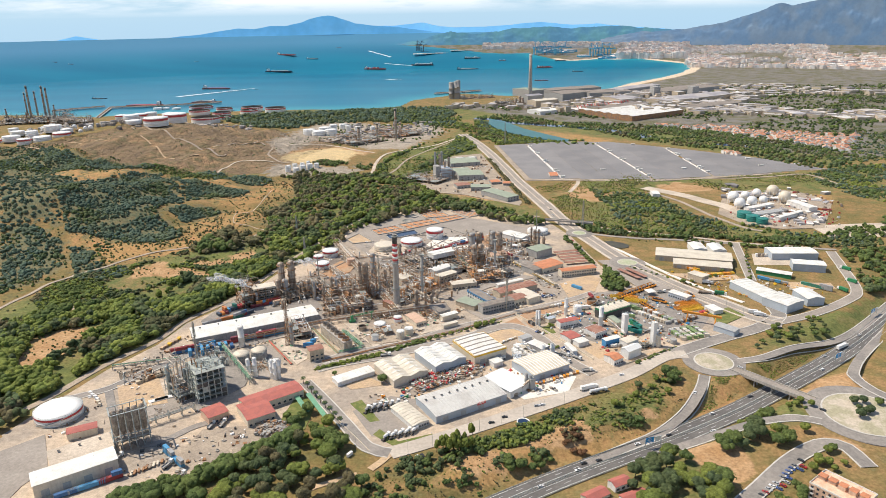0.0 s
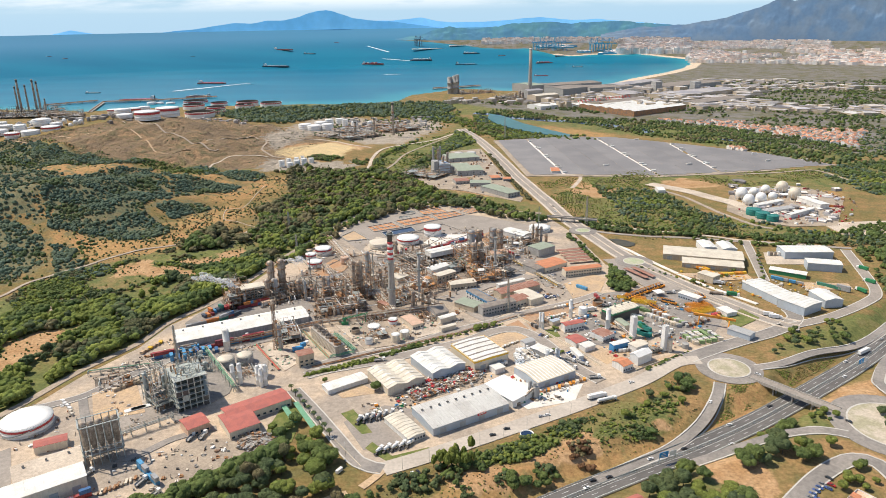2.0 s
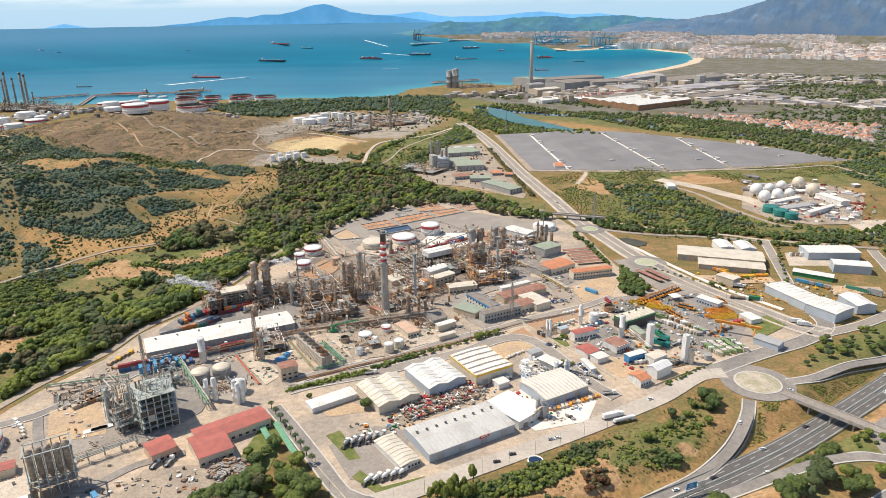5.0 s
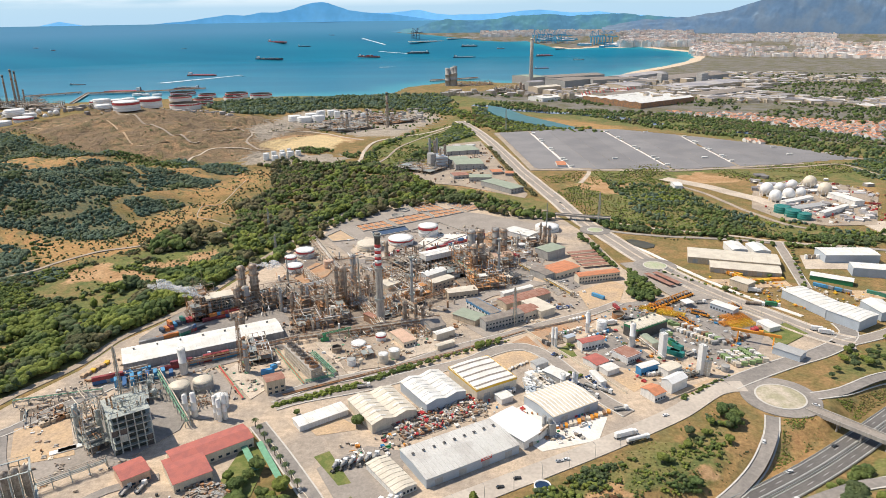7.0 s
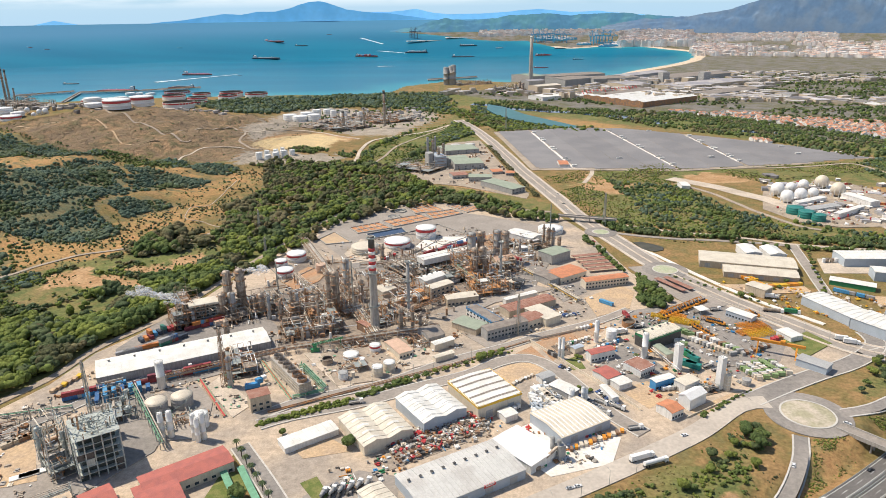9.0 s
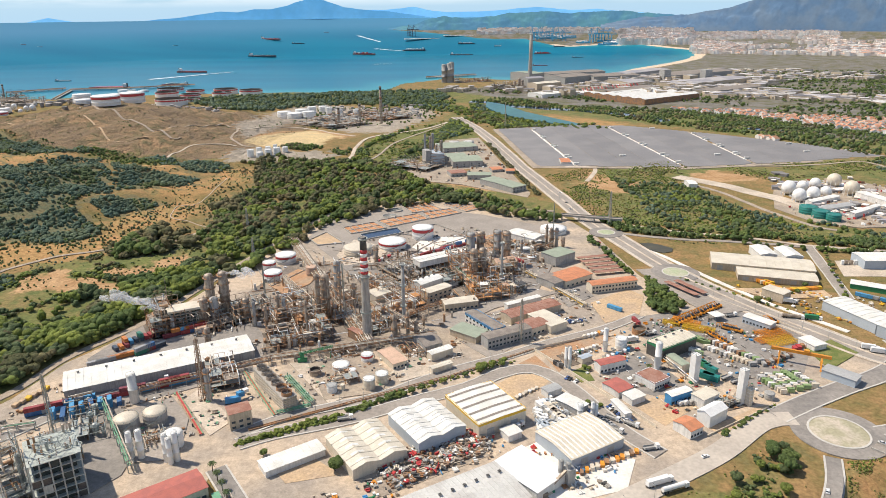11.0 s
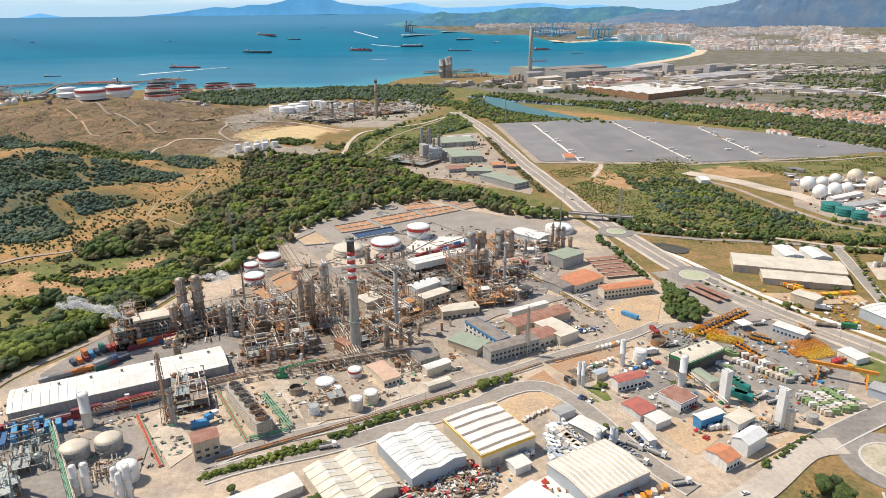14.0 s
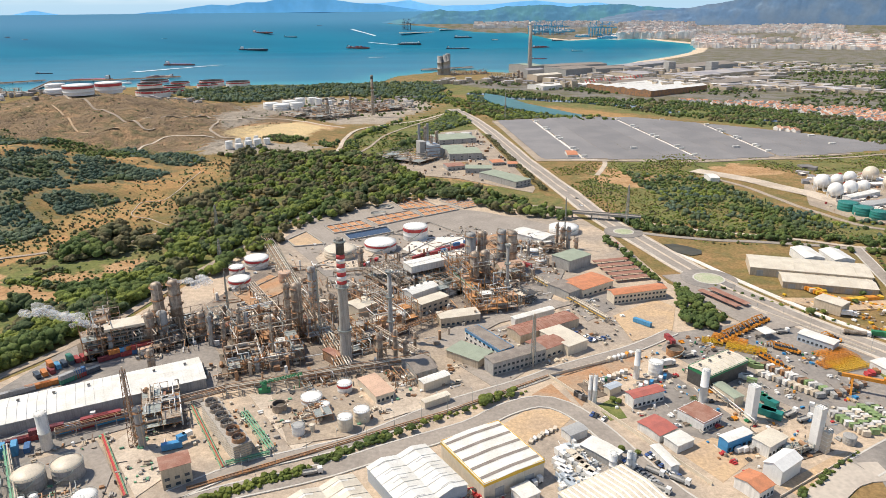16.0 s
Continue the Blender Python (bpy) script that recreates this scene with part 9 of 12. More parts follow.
growth("woodland", "tall mixed green and brown trees in a hollow", sow(W_MID, 1450, 7, 14, 3, (0, 3, 0, 1, 3, 2), -0.5, avoid=[FAR_YARD]), WOOD, MATS, 3)
for k, wood in enumerate(FORESTS):
    growth("scrub", "dark scrub covering a hillside, tinted blue-green for haze", sow(wood, (3600, 640, 240, 900, 520, 120, 90, 900, 420, 500)[k], 3.4, 6.4, 90 + k, (6, 6, 6, 2), -0.42 if k == 0 else -0.6, 0.03, 1.0, 1.5), SHRUB, MATS, 90 + k)
for k, wood in enumerate(OLIVE):
    growth("woodland", "tall brown-green eucalyptus trees beside a lane", sow(wood, (70, 60, 90)[k], 9, 14, 97 + k, (3, 3, 0), -2), WOOD, MATS, 97 + k)
growth("scrub", "sparse dark bushes on golden grass", sow(GOLD[0], 230, 1.2, 3.0, 101, (6, 2), -0.05, 0.03), SHRUB, MATS, 101)
growth("scrub", "sparse dark bushes on golden grass", sow(GOLD[2], 150, 1.2, 3.0, 102, (6, 2), -0.05, 0.03), SHRUB, MATS, 102)
W_HILL2 = [(-938.6, 1374.8), (-779.7, 1367.7), (-687.3, 1307.4), (-580.2, 1263), (-460.3, 1261.9), (-324.3, 1181.8), (-287.7, 1139.8), (-417.3, 1195.3), (-521, 1233.2), (-650, 1238.6), (-870.5, 1277.8)]
growth("scrub", "belt of dark bushes below a bare hill", sow(W_HILL2, 1700, 2.5, 5.5, 5, (2, 0, 0), -0.3), SHRUB, MATS, 5)
growth("scrub", "sparse bushes on dry grass", sow([(-377.7, 878.3), (-355.7, 953.4), (-275.7, 1064.6), (-225.5, 955.7), (-240.4, 843.4), (-327.6, 791.9)], 420, 1.5, 3.5, 6, (2, 3), -0.1), SHRUB, MATS, 6)
W_RIGHT = [(153.3, 1101.9), (229.5, 1153.7), (340.2, 1179.2), (544.9, 1166.2), (695.7, 1173.2), (724.8, 1123), (627.3, 1063.4), (547.6, 1089.2), (449, 1050.3), (407.9, 1104.8), (333.1, 1102), (324.8, 995.3), (337.6, 890.8), (389, 824.4), (464.3, 801.9), (448, 775.6), (250.3, 805.9), (194.1, 839.4), (169.9, 935.5)]
growth("scrub", "patchy green and ochre scrubland", sow(W_RIGHT, 5600, 0.9, 2.9, 7, (0, 1, 3, 1, 5), -0.12, 0.014), SHRUB, MATS, 7)
growth("trees", "band of trees along a narrow road", sow([(169.4, 899.1), (265.2, 850.4), (372.6, 815.5), (464.3, 801.9), (439.7, 762.4), (355, 779.7), (252.1, 811.4), (179.1, 854.5)], 420, 4, 7.5, 8, (0, 0, 2), -0.25), WOOD, MATS, 8)
growth("trees", "row of dark cypresses", sow([(313.9, 995.9), (330.5, 980.6), (356.8, 889.8), (374.8, 845.2), (356.3, 831.9), (324.7, 891.4)], 90, 5, 8, 9, (2,), -1), CYPRESS, MATS, 9)
growth("trees", "dense trees behind a works road", sow([(461.3, 813.2), (593.5, 881.5), (597, 805.8), (496.6, 656.6), (441.9, 635.7), (416.7, 629.3), (460.3, 748.1)], 420, 5, 9, 10, (0, 0, 2), -0.3), WOOD, MATS, 10)
W_SHORE = [(-679, 2105.5), (-584, 2194.6), (-358.7, 2239.4), (-123.6, 2290.5), (15.5, 2262.6), (46, 2093.6), (-16.2, 1921), (-195.7, 1971.8), (-310.7, 1945.9), (-469.6, 1779.8)]
growth("woodland", "dark pinewood along the shore", sow(W_SHORE, 1900, 9, 15, 11, (6, 2, 6), -2), SHRUB, MATS, 11)
W_RIVER = [(41.8, 1914.8), (110.6, 1856.2), (164.1, 1691.2), (221.4, 1561.5), (342.7, 1480.1), (122.6, 1504.9), (70.6, 1601.7)]
growth("trees", "green trees on a river flat", sow(W_RIVER, 350, 5, 9, 12, (0, 1, 3), -0.2), WOOD, MATS, 12)
W_RIVER2 = [(90.5, 2025.8), (205.5, 2099.1), (327.8, 1891.1), (441.1, 1884.6), (561.4, 1813.4), (690, 1636.2), (807.1, 1352), (778.8, 1202.5), (657.3, 1210.6), (584.3, 1371.9), (452, 1545.8), (379.7, 1740.6), (266.2, 1862.9)]
growth("trees", "dark tree belt between river and works", sow(W_RIVER2, 1800, 5, 10, 13, (2, 0, 3), -0.3), SHRUB, MATS, 13)
growth("scrub", "thorny bushes on a bare brown hill", sow(DRY[0], 420, 1.6, 3.6, 18, (2, 3), 0.0, 0.02), SHRUB, MATS, 18)
growth("trees", "garden trees among village houses", sow([(568.5, 1835.5), (695, 1737.3), (845.4, 1413.1), (834.8, 1284.9), (756.1, 1270.2), (642.6, 1364.9), (575, 1594)], 700, 4, 8, 19, (2, 0), -0.5), SHRUB, MATS, 19)
growth("trees", "trees scattered between works sheds", sow([(224.5, 2287.2), (582, 2321.6), (932.8, 2657.4), (1703.1, 2786.7), (1568, 2210.6), (963, 1600.9), (693.1, 1907.7), (346.2, 1994.3)], 1300, 6, 11, 20, (2, 0), -0.1, 0.006), SHRUB, MATS, 20)
growth("trees", "trees along tracks below a bare hill", sow([(-291.5, 1189.6), (-230.9, 1290.5), (-126, 1288.3), (-51.6, 1340.8), (9.7, 1506.5), (30.7, 1439.9), (-36.3, 1170.2), (-59.9, 1125.5), (-149.9, 1177.3), (-216.5, 1161.6)], 1000, 4, 9, 41, (2, 0, 3), -0.1, 0.02, avoid=[FAR_YARD, FAR_FIELD]), SHRUB, MATS, 41)
growth("scrub", "bushes on rough pasture beyond the plant", sow([(-315.7, 1151.5), (-223.8, 1201.2), (-183, 1070), (-218.4, 955.3), (-215.7, 842.2), (-253.6, 931.9)], 350, 1.6, 4.5, 42, (0, 2, 3), -0.1, 0.02), SHRUB, MATS, 42)
growth("scrub", "low bushes dotted over dry hillsides", sow([(-835.1, 1169.4), (-736.6, 1290.1), (-522.6, 1237.6), (-306.7, 1180.8), (-203.5, 1297.5), (-142.5, 1263.7), (-161.9, 1037), (-193.6, 803.7), (-320, 774.8), (-456.7, 693.5)], 700, 1.0, 3.4, 44, (2, 0, 2, 5), -0.2, 0.03), SHRUB, MATS, 44)
growth("scrub", "bushes along the foot of a brown hill", sow([(-1092, 1516.7), (-845.3, 1478.4), (-674.1, 1320.3), (-578.4, 1279.9), (-545.9, 1211.8), (-655.5, 1249.8), (-743.9, 1305.8), (-958.8, 1335.5)], 900, 2.0, 4.5, 45, (2, 0), -0.3, 0.02), SHRUB, MATS, 45)
growth("trees", "trees among the far refinery tanks", sow([(-304, 1612.1), (-191.9, 1495.8), (11, 1679.1), (40.6, 1865.3), (-103.4, 1919.6), (-305.2, 1911.9)], 260, 4, 8, 46, (2, 0), -0.1, 0.02), SHRUB, MATS, 46)
for k, wood in enumerate(RIGHT_WOODS):
    growth("scrub", "dense green scrub beyond the gas depot", sow(wood, (900, 500, 1100)[k], 2.5, 6.5, 110 + k, (0, 2, 6, 1), -0.4, 0.02, 1.0, 1.4), SHRUB, MATS, 110 + k)
for k, wood in enumerate(FAR_WOODS):
    growth("woodland", "dense green trees beyond the works", sow(wood, (700, 620, 420)[k], 5, 10, 120 + k, (0, 2, 1, 6), -0.45, 0.012, 1.0, 1.4, avoid=[FAR_FIELD]), SHRUB, MATS, 120 + k)
for k, field in enumerate(CLEARINGS):
    growth("scrub", "small bushes on bare orange earth", sow(field, 70, 1.0, 3.0, 50 + k, (2, 0, 5), -0.2, 0.03), SHRUB, MATS, 50 + k)
growth("scrub", "green field bushes beside a canal", sow(GREEN[1], 700, 2, 5, 14, (1, 0), -0.1), SCRUB, MATS, 14)
BELT = [(4.1, 364.4), (25.3, 378.3), (52.4, 385), (74.9, 402.4), (97.1, 411.7), (102.6, 428.7), (82.6, 425.8), (53.2, 406.3), (26.4, 394.4), (4.5, 385.8)]
VERGE_FIELD = [(105.7, 425.1), (147.7, 449.9), (170.4, 457), (160.7, 432.2), (137, 411.2), (96.1, 397), (96.6, 409)]
growth("scrub", "weeds and tufts of dry grass on a road verge", sow([(0.1, 378.2), (42.4, 402.7), (112.6, 443.1), (186.1, 490.3), (187.7, 450.5), (132.6, 396.7), (37.2, 348.6), (-28.4, 306.7), (-61.8, 325.8), (-45.7, 361.8)], 1100, 0.5, 1.5, 15, (5, 1, 3, 1, 5, 3), -0.12, 0.03), SHRUB, MATS, 15)
growth("scrub", "belt of leafy green bushes on a road bank", sow(BELT, 330, 2.2, 4.8, 48, (0, 2, 1, 0, 3), -0.24, 0.03), SCRUB, MATS, 48)
for k, (cx, cy, r, count) in enumerate(((34.5, 367.5, 5.5, 9), (39.5, 369.5, 5, 8), (57, 376.5, 5, 7), (64.5, 377, 4, 6), (132, 413, 5, 8), (124, 411, 4, 5), (165, 467, 6, 10), (170, 461, 5, 8), (12, 355.5, 5, 7), (150, 446, 6, 8))):
    growth("bushes", "clump of dark green bushes on a dry verge", sow([(cx + r * math.cos(a), cy + r * math.sin(a)) for a in (0, 1.05, 2.1, 3.14, 4.2, 5.24)], count, 3.0, 5.6, 130 + k, (2, 0), -2), SCRUB, MATS, 130 + k)
growth("bushes", "dry brown thicket on a sandy bank", sow([(78, 389), (90, 391), (95, 400), (88, 403), (78, 398)], 18, 3.2, 5.4, 141, (4, 3), -2), SCRUB, MATS, 141)
growth("scrub", "scattered bushes over golden meadow", sow([(-619.2, 761.6), (-570.4, 845), (-432.3, 861.7), (-270.3, 865.3), (-261.4, 833.3), (-358.7, 789.4), (-421.6, 701.3), (-487.4, 617.4)], 700, 1.5, 4.2, 43, (2, 0, 5), -0.1, 0.02), SHRUB, MATS, 43)
growth("scrub", "bright green weeds and bushes in an overgrown plot", sow(VERGE_FIELD, 170, 1.0, 3.0, 47, (1, 0, 1, 5), -0.06, 0.04), SCRUB, MATS, 47)
growth("scrub", "dry weeds on motorway banks", sow([(200.1, 467), (238.1, 474.6), (211.4, 439.9), (160.3, 410.4), (170.9, 420)], 400, 0.6, 1.5, 16, (5, 1), -0.1, 0.03), SHRUB, MATS, 16)
growth("scrub", "weeds between slip roads", sow([(244.7, 500.8), (330, 531), (341.2, 525.1), (257.6, 469.5)], 500, 0.6, 1.7, 17, (5, 1, 5), -0.1, 0.03), SHRUB, MATS, 17)


# ---- single trees ----
def tree_proto(name, seed, h, w, mat, lobes=9, leaves=520, trunk=0.28, cone=False, label="", category="tree"):
    rgt = random.Random(seed)
    ob = thing(name, label, category)
    s = Shape()
    pts = [Vector((0, 0, -0.4))]
    for k in range(4):
        pts.append(pts[-1] + Vector((rgt.uniform(-0.03, 0.03) * h, rgt.uniform(-0.03, 0.03) * h, h * 0.17)))
    for k in range(4):
        s.tube(pts[k], pts[k + 1], h * 0.035 * (1 - k * 0.18), h * 0.035 * (1 - (k + 1) * 0.18), 7, "bark")
    if not cone:
        for k in range(4):
            a = rgt.uniform(0, 6.28)
            st = pts[2 + k % 2]
            s.tube(st, st + Vector((math.cos(a) * w * 0.5, math.sin(a) * w * 0.5, h * rgt.uniform(0.2, 0.35))), h * 0.016, h * 0.005, 5, "bark")
    part("trunk", s, ob)
    q, quads = crown_quads(rgt, int(leaves * 0.55), lobes, 0.5, 1.0, 0.11, trunk, cone=cone)
    q[:, 0] *= w / 0.9
    q[:, 1] *= w / 0.9
    q[:, 2] *= h
    me = arrays_mesh("crown", q, quads, [M[mat]])
    me.polygons.foreach_set("use_smooth", [True] * len(quads))
    c = new("crown", me)
    c.parent = ob
    return ob


PROTO = {
    "broad": tree_proto("tree", 1, 8.5, 9.5, "leaf", label="broad green tree with a dense crown"),
    "light": tree_proto("tree", 2, 7.5, 8.0, "leaf_light", label="light green rounded tree"),
    "dark": tree_proto("tree", 3, 8.0, 7.0, "leaf_dark", label="dark green evergreen tree"),
    "tall": tree_proto("tree", 4, 12.0, 7.0, "leaf_olive", lobes=11, label="tall grey-green eucalyptus tree"),
    "poplar": tree_proto("tree", 5, 11.0, 4.2, "leaf_light", lobes=10, label="slender upright green poplar"),
    "bush": tree_proto("bush", 6, 3.4, 5.0, "leaf", lobes=6, leaves=240, trunk=0.0, label="rounded green bush on dry grass", category="bush"),
    "dry": tree_proto("bush", 7, 4.5, 6.5, "leaf_dry", lobes=6, leaves=300, trunk=0.05, label="dry reddish-brown bush on bare earth", category="bush"),
    "cypress": tree_proto("tree", 8, 7.5, 2.6, "leaf_dark", lobes=8, leaves=300, trunk=0.05, cone=True, label="narrow dark green cypress tree"),
    "hedge": tree_proto("bush", 9, 2.8, 4.2, "leaf_light", lobes=6, leaves=220, trunk=0.0, label="light green hedge bush", category="bush"),
}
rt = random.Random(77)


def plant(kind, x, y, size=1.0, z=None):
    z = height1(x, y) if z is None else z
    o = copy_thing(PROTO[kind], pose(x, y, z - 0.05, 0, 0, rt.uniform(0, 360)))
    k = size * rt.uniform(0.85, 1.15)
    o.scale = (k * rt.uniform(0.9, 1.1), k * rt.uniform(0.9, 1.1), k)
    return o


def thicket(label, poly, count, h0, h1, seed, kinds, protos=None):
    growth("trees", label, sow(poly, count, h0, h1, seed, kinds, -2), protos or WOOD, MATS, seed)


def tree_line(label, a, b, count, h0, h1, kind, seed, protos=None, jitter=1.5):
    r_ = random.Random(seed)
    pl = []
    for i in range(count):
        t = (i + 0.5) / count
        x, y = a[0] + (b[0] - a[0]) * t + r_.uniform(-jitter, jitter), a[1] + (b[1] - a[1]) * t + r_.uniform(-jitter, jitter)
        pl.append((x, y, height1(x, y), r_.uniform(h0, h1), r_.uniform(0.8, 1.2), kind))
    growth("trees", label, pl, protos or WOOD, MATS, seed)


def grove(kinds, poly, count, size=1.0, seed=1):
    for x, y, z, h, w, k in sow(poly, count, size * 0.75, size * 1.25, seed, tuple(range(len(kinds))), -2):
        plant(kinds[k], x, y, h, z)


def row(kinds, a, b, count, size=1.0, jitter=1.0):
    for i in range(count):
        t = (i + 0.5) / count
        plant(rt.choice(kinds), a[0] + (b[0] - a[0]) * t + rt.uniform(-jitter, jitter), a[1] + (b[1] - a[1]) * t + rt.uniform(-jitter, jitter), size * rt.uniform(0.75, 1.25))


grove(("broad", "light", "dark", "tall", "light"), [(-113.4, 381.3), (-87.3, 399.7), (-66.5, 386.2), (-52.8, 362), (-52.1, 325.5), (-122.7, 313.3), (-147.3, 330.3)], 90, 1.2, 31)
grove(("tall", "light", "broad"), [(-105.9, 407), (-98.3, 435.6), (-76.3, 402.7), (-70.2, 386.3), (-91.3, 380.7)], 16, 1.05, 32)
tree_line("row of dark conifers beside a sandy yard", (-163.3, 338.1), (-101.5, 394.8), 130, 6, 11, 0, 61, WOOD, 4.5)
tree_line("row of dark conifers beside a sandy yard", (-191.3, 326.5), (-156.8, 348.2), 90, 6, 11, 0, 62, WOOD, 4.5)
thicket("dense green trees below the estate road", [(-45.2, 356.2), (-32.2, 370.1), (-3.6, 378.3), (26.4, 391.2), (41.6, 394.7), (32.7, 377.3), (-3.6, 355.1), (-29.5, 325), (-55.3, 325.6)], 90, 4, 7.5, 33, (0, 0, 2))
row(("poplar",), (-5.4, 378.4), (14.7, 380.9), 16, 0.95, 3.5)
grove(("broad", "bush"), [(38, 396.1), (67.8, 419.4), (110.9, 435.4), (116.7, 425.3), (64.8, 398.7), (48.2, 386.2)], 22, 0.62, 34)
grove(("dry",), [(73.2, 391.9), (88.1, 401.4), (94.2, 384.9), (79.7, 376)], 5, 1.0, 35)
grove(("dark", "broad"), [(33.5, 365.4), (62.1, 379.5), (70.2, 373.2), (47.4, 348.4), (30.7, 351.5)], 9, 0.75, 36)
grove(("bush", "dark"), [(-3.6, 349.7), (20.5, 354.5), (19.3, 333.6), (-3.7, 329.2)], 12, 0.9, 37)
grove(("dark", "broad"), [(169, 481.5), (184.6, 485.6), (180.1, 459.1), (164, 451.2)], 7, 0.8, 38)
grove(("bush", "light"), [(112.9, 444.7), (172.9, 476.8), (166.4, 443.1), (118.4, 400.5)], 24, 0.6, 39)
plant("dark", *(143.6, 453.5), 0.7)
grove(("broad", "dark", "light"), [(285.4, 555.4), (339.6, 577.8), (335.9, 541.9), (291.6, 521.6), (257.6, 514.5)], 30, 0.75, 40)
grove(("broad", "light", "dark"), [(114.5, 363.1), (142.3, 378.6), (153.5, 359.4), (167.9, 334.9), (165.1, 320.3), (103.8, 317.1)], 46, 1.4, 41)
grove(("broad", "light"), [(197.9, 408.5), (227.3, 422), (230.1, 411), (199.9, 394.8)], 10, 0.7, 42)
grove(("dark", "broad"), [(175.8, 376.4), (191.1, 391.8), (210.6, 397.8), (201.3, 372.7), (178.8, 361.5)], 12, 1.3, 43)
grove(("broad", "light"), [(209.6, 391.2), (242.4, 396.9), (230.9, 378), (205.7, 366.6)], 9, 1.2, 44)
grove(("bush", "light"), [(240.6, 429.1), (262.3, 436.1), (259.8, 423.2), (238, 419.4)], 8, 0.7, 45)
grove(("light", "broad"), [(229.7, 371.9), (252.5, 374.3), (244.8, 354.1), (221.5, 349.3)], 8, 0.8, 46)
grove(("light", "broad"), [(193.1, 339.4), (215.5, 344), (202.9, 319.4), (177.8, 320)], 9, 0.8, 47)
grove(("dark", "broad"), [(288.2, 427.6), (311.3, 429.2), (300.9, 408.9), (279.8, 406)], 7, 0.75, 48)
thicket("dense green trees between sandy lots", [(179.6, 719.6), (182, 708.9), (189.2, 657.4), (180.8, 645.4), (163.1, 650.1), (166.5, 675.6)], 110, 4.5, 8, 49, (0, 0, 2))
tree_line("line of green trees beside the main road", (153.7, 823.8), (169.2, 725.4), 26, 4, 6.5, 0, 63, None, 2.5)
# hedge and trees along the depot road
tree_line("clipped green hedge along the depot road", (-102.9, 491), (-50.7, 515.6), 110, 2.2, 3.8, 1, 71, SCRUB, 1.9)
tree_line("clipped green hedge along the depot road", (-47.2, 520.2), (-17, 539.8), 70, 2.2, 4.0, 0, 72, SCRUB, 2.0)
tree_line("low green bushes on a verge", (-17, 539.8), (42.7, 572.8), 40, 1.2, 2.4, 1, 73, SCRUB, 1.6)
row(("broad", "light"), (-29.4, 530), (21.6, 561.3), 8, 0.42, 1.0)
row(("broad", "light", "hedge"), (24.5, 562.7), (52, 576.4), 14, 0.5, 2.0)
plant("broad", *(-48.5, 467.9), 0.75)
plant("broad", *(-46.3, 472), 0.6)
plant("broad", *(-86.8, 481), 0.55)
plant("light", *(-111.3, 419.7), 0.7)
for p in ((88.6, 524.2), (92.5, 519.9), (95, 521.5), (95.3, 565.7), (97.6, 563.5)):
    plant("light", *p, 0.4)
row(("bush", "hedge"), (151.9, 491.8), (195, 520.9), 12, 0.7, 1.0)
row(("broad", "light"), (247.1, 663.7), (306.3, 693.9), 8, 0.5, 3.0)
row(("broad", "light"), (359, 774), (318.8, 664.6), 10, 0.5, 1.2)
row(("hedge", "bush"), (204.7, 718.3), (266.8, 647.9), 14, 0.6, 1.0)
tree_line("line of dark trees beside a straight road", (93.2, 1337.5), (128.2, 991.5), 80, 4, 7, 3, 64, None, 1.8)
thicket("brown-green poplars by a country road", [(-312.9, 807.5), (-293.3, 835.9), (-270.1, 827.3), (-273.2, 792.1), (-294.3, 779.9)], 40, 6, 9, 50, (3, 0))
thicket("tall brown-green trees in a hollow", [(-236.6, 892), (-239.1, 941), (-213.2, 950.4), (-196.1, 881.1), (-214.5, 864.6)], 45, 7, 11, 51, (3, 3, 0))

def palm_tree():
    ob = thing("palm_tree", "slim palm tree with a bushy head", "palm")
    part("trunk", Shape().tube((0, 0, -0.3), (0.15, 0.1, 5.5), 0.28, 0.2, 8, "bark"), ob)
    s = Shape()
    for i in range(16):
        a, dr = 6.283 * i / 16, 0.25 + 0.5 * (i % 3) / 2
        c, sn = math.cos(a), math.sin(a)
        p = [(0.15, 0.1, 5.4)] + [(0.15 + c * d, 0.1 + sn * d, 5.4 + zz) for d, zz in ((0.9, 0.7 - dr * 0.4), (1.8, 0.5 - dr), (2.4, -0.3 - dr))]
        for k in range(3):
            w0, w1 = (0.12, 0.34, 0.28, 0.05)[k], (0.12, 0.34, 0.28, 0.05)[k + 1]
            s.add([(p[k][0] - sn * w0, p[k][1] + c * w0, p[k][2]), (p[k][0] + sn * w0, p[k][1] - c * w0, p[k][2]), (p[k + 1][0] + sn * w1, p[k + 1][1] - c * w1, p[k + 1][2]), (p[k + 1][0] - sn * w1, p[k + 1][1] + c * w1, p[k + 1][2])], [(0, 1, 2, 3)], "leaf_dark")
    part("fronds", s, ob)
    return ob


pp = palm_tree()
pa, pb = (-108.9, 468.4), (-72.9, 411.5)
for i in range(9):
    t = i / 8
    o = copy_thing(pp, pose(pa[0] + (pb[0] - pa[0]) * t, pa[1] + (pb[1] - pa[1]) * t, 0.1, 0, 0, i * 50))
    o["group"] = "palms along the road"
for p in ((133.5, 559.1), (108.2, 565.2)):
    copy_thing(pp, pose(*p, 0.1))
pp.matrix_basis = pose(*(107, 563.2), 0.1)
# the first of each kind stands in the scene too
for k, p in zip(PROTO, ((-50.9, 344.5), (138.6, 346), (-79.1, 351.6), (-96.2, 387), (17.1, 393.4), (125.6, 428.8), (88.1, 381.9), (-172.9, 337.3), (-39.5, 528.2))):
    PROTO[k].matrix_basis = pose(*p, height1(*p) - 0.05)

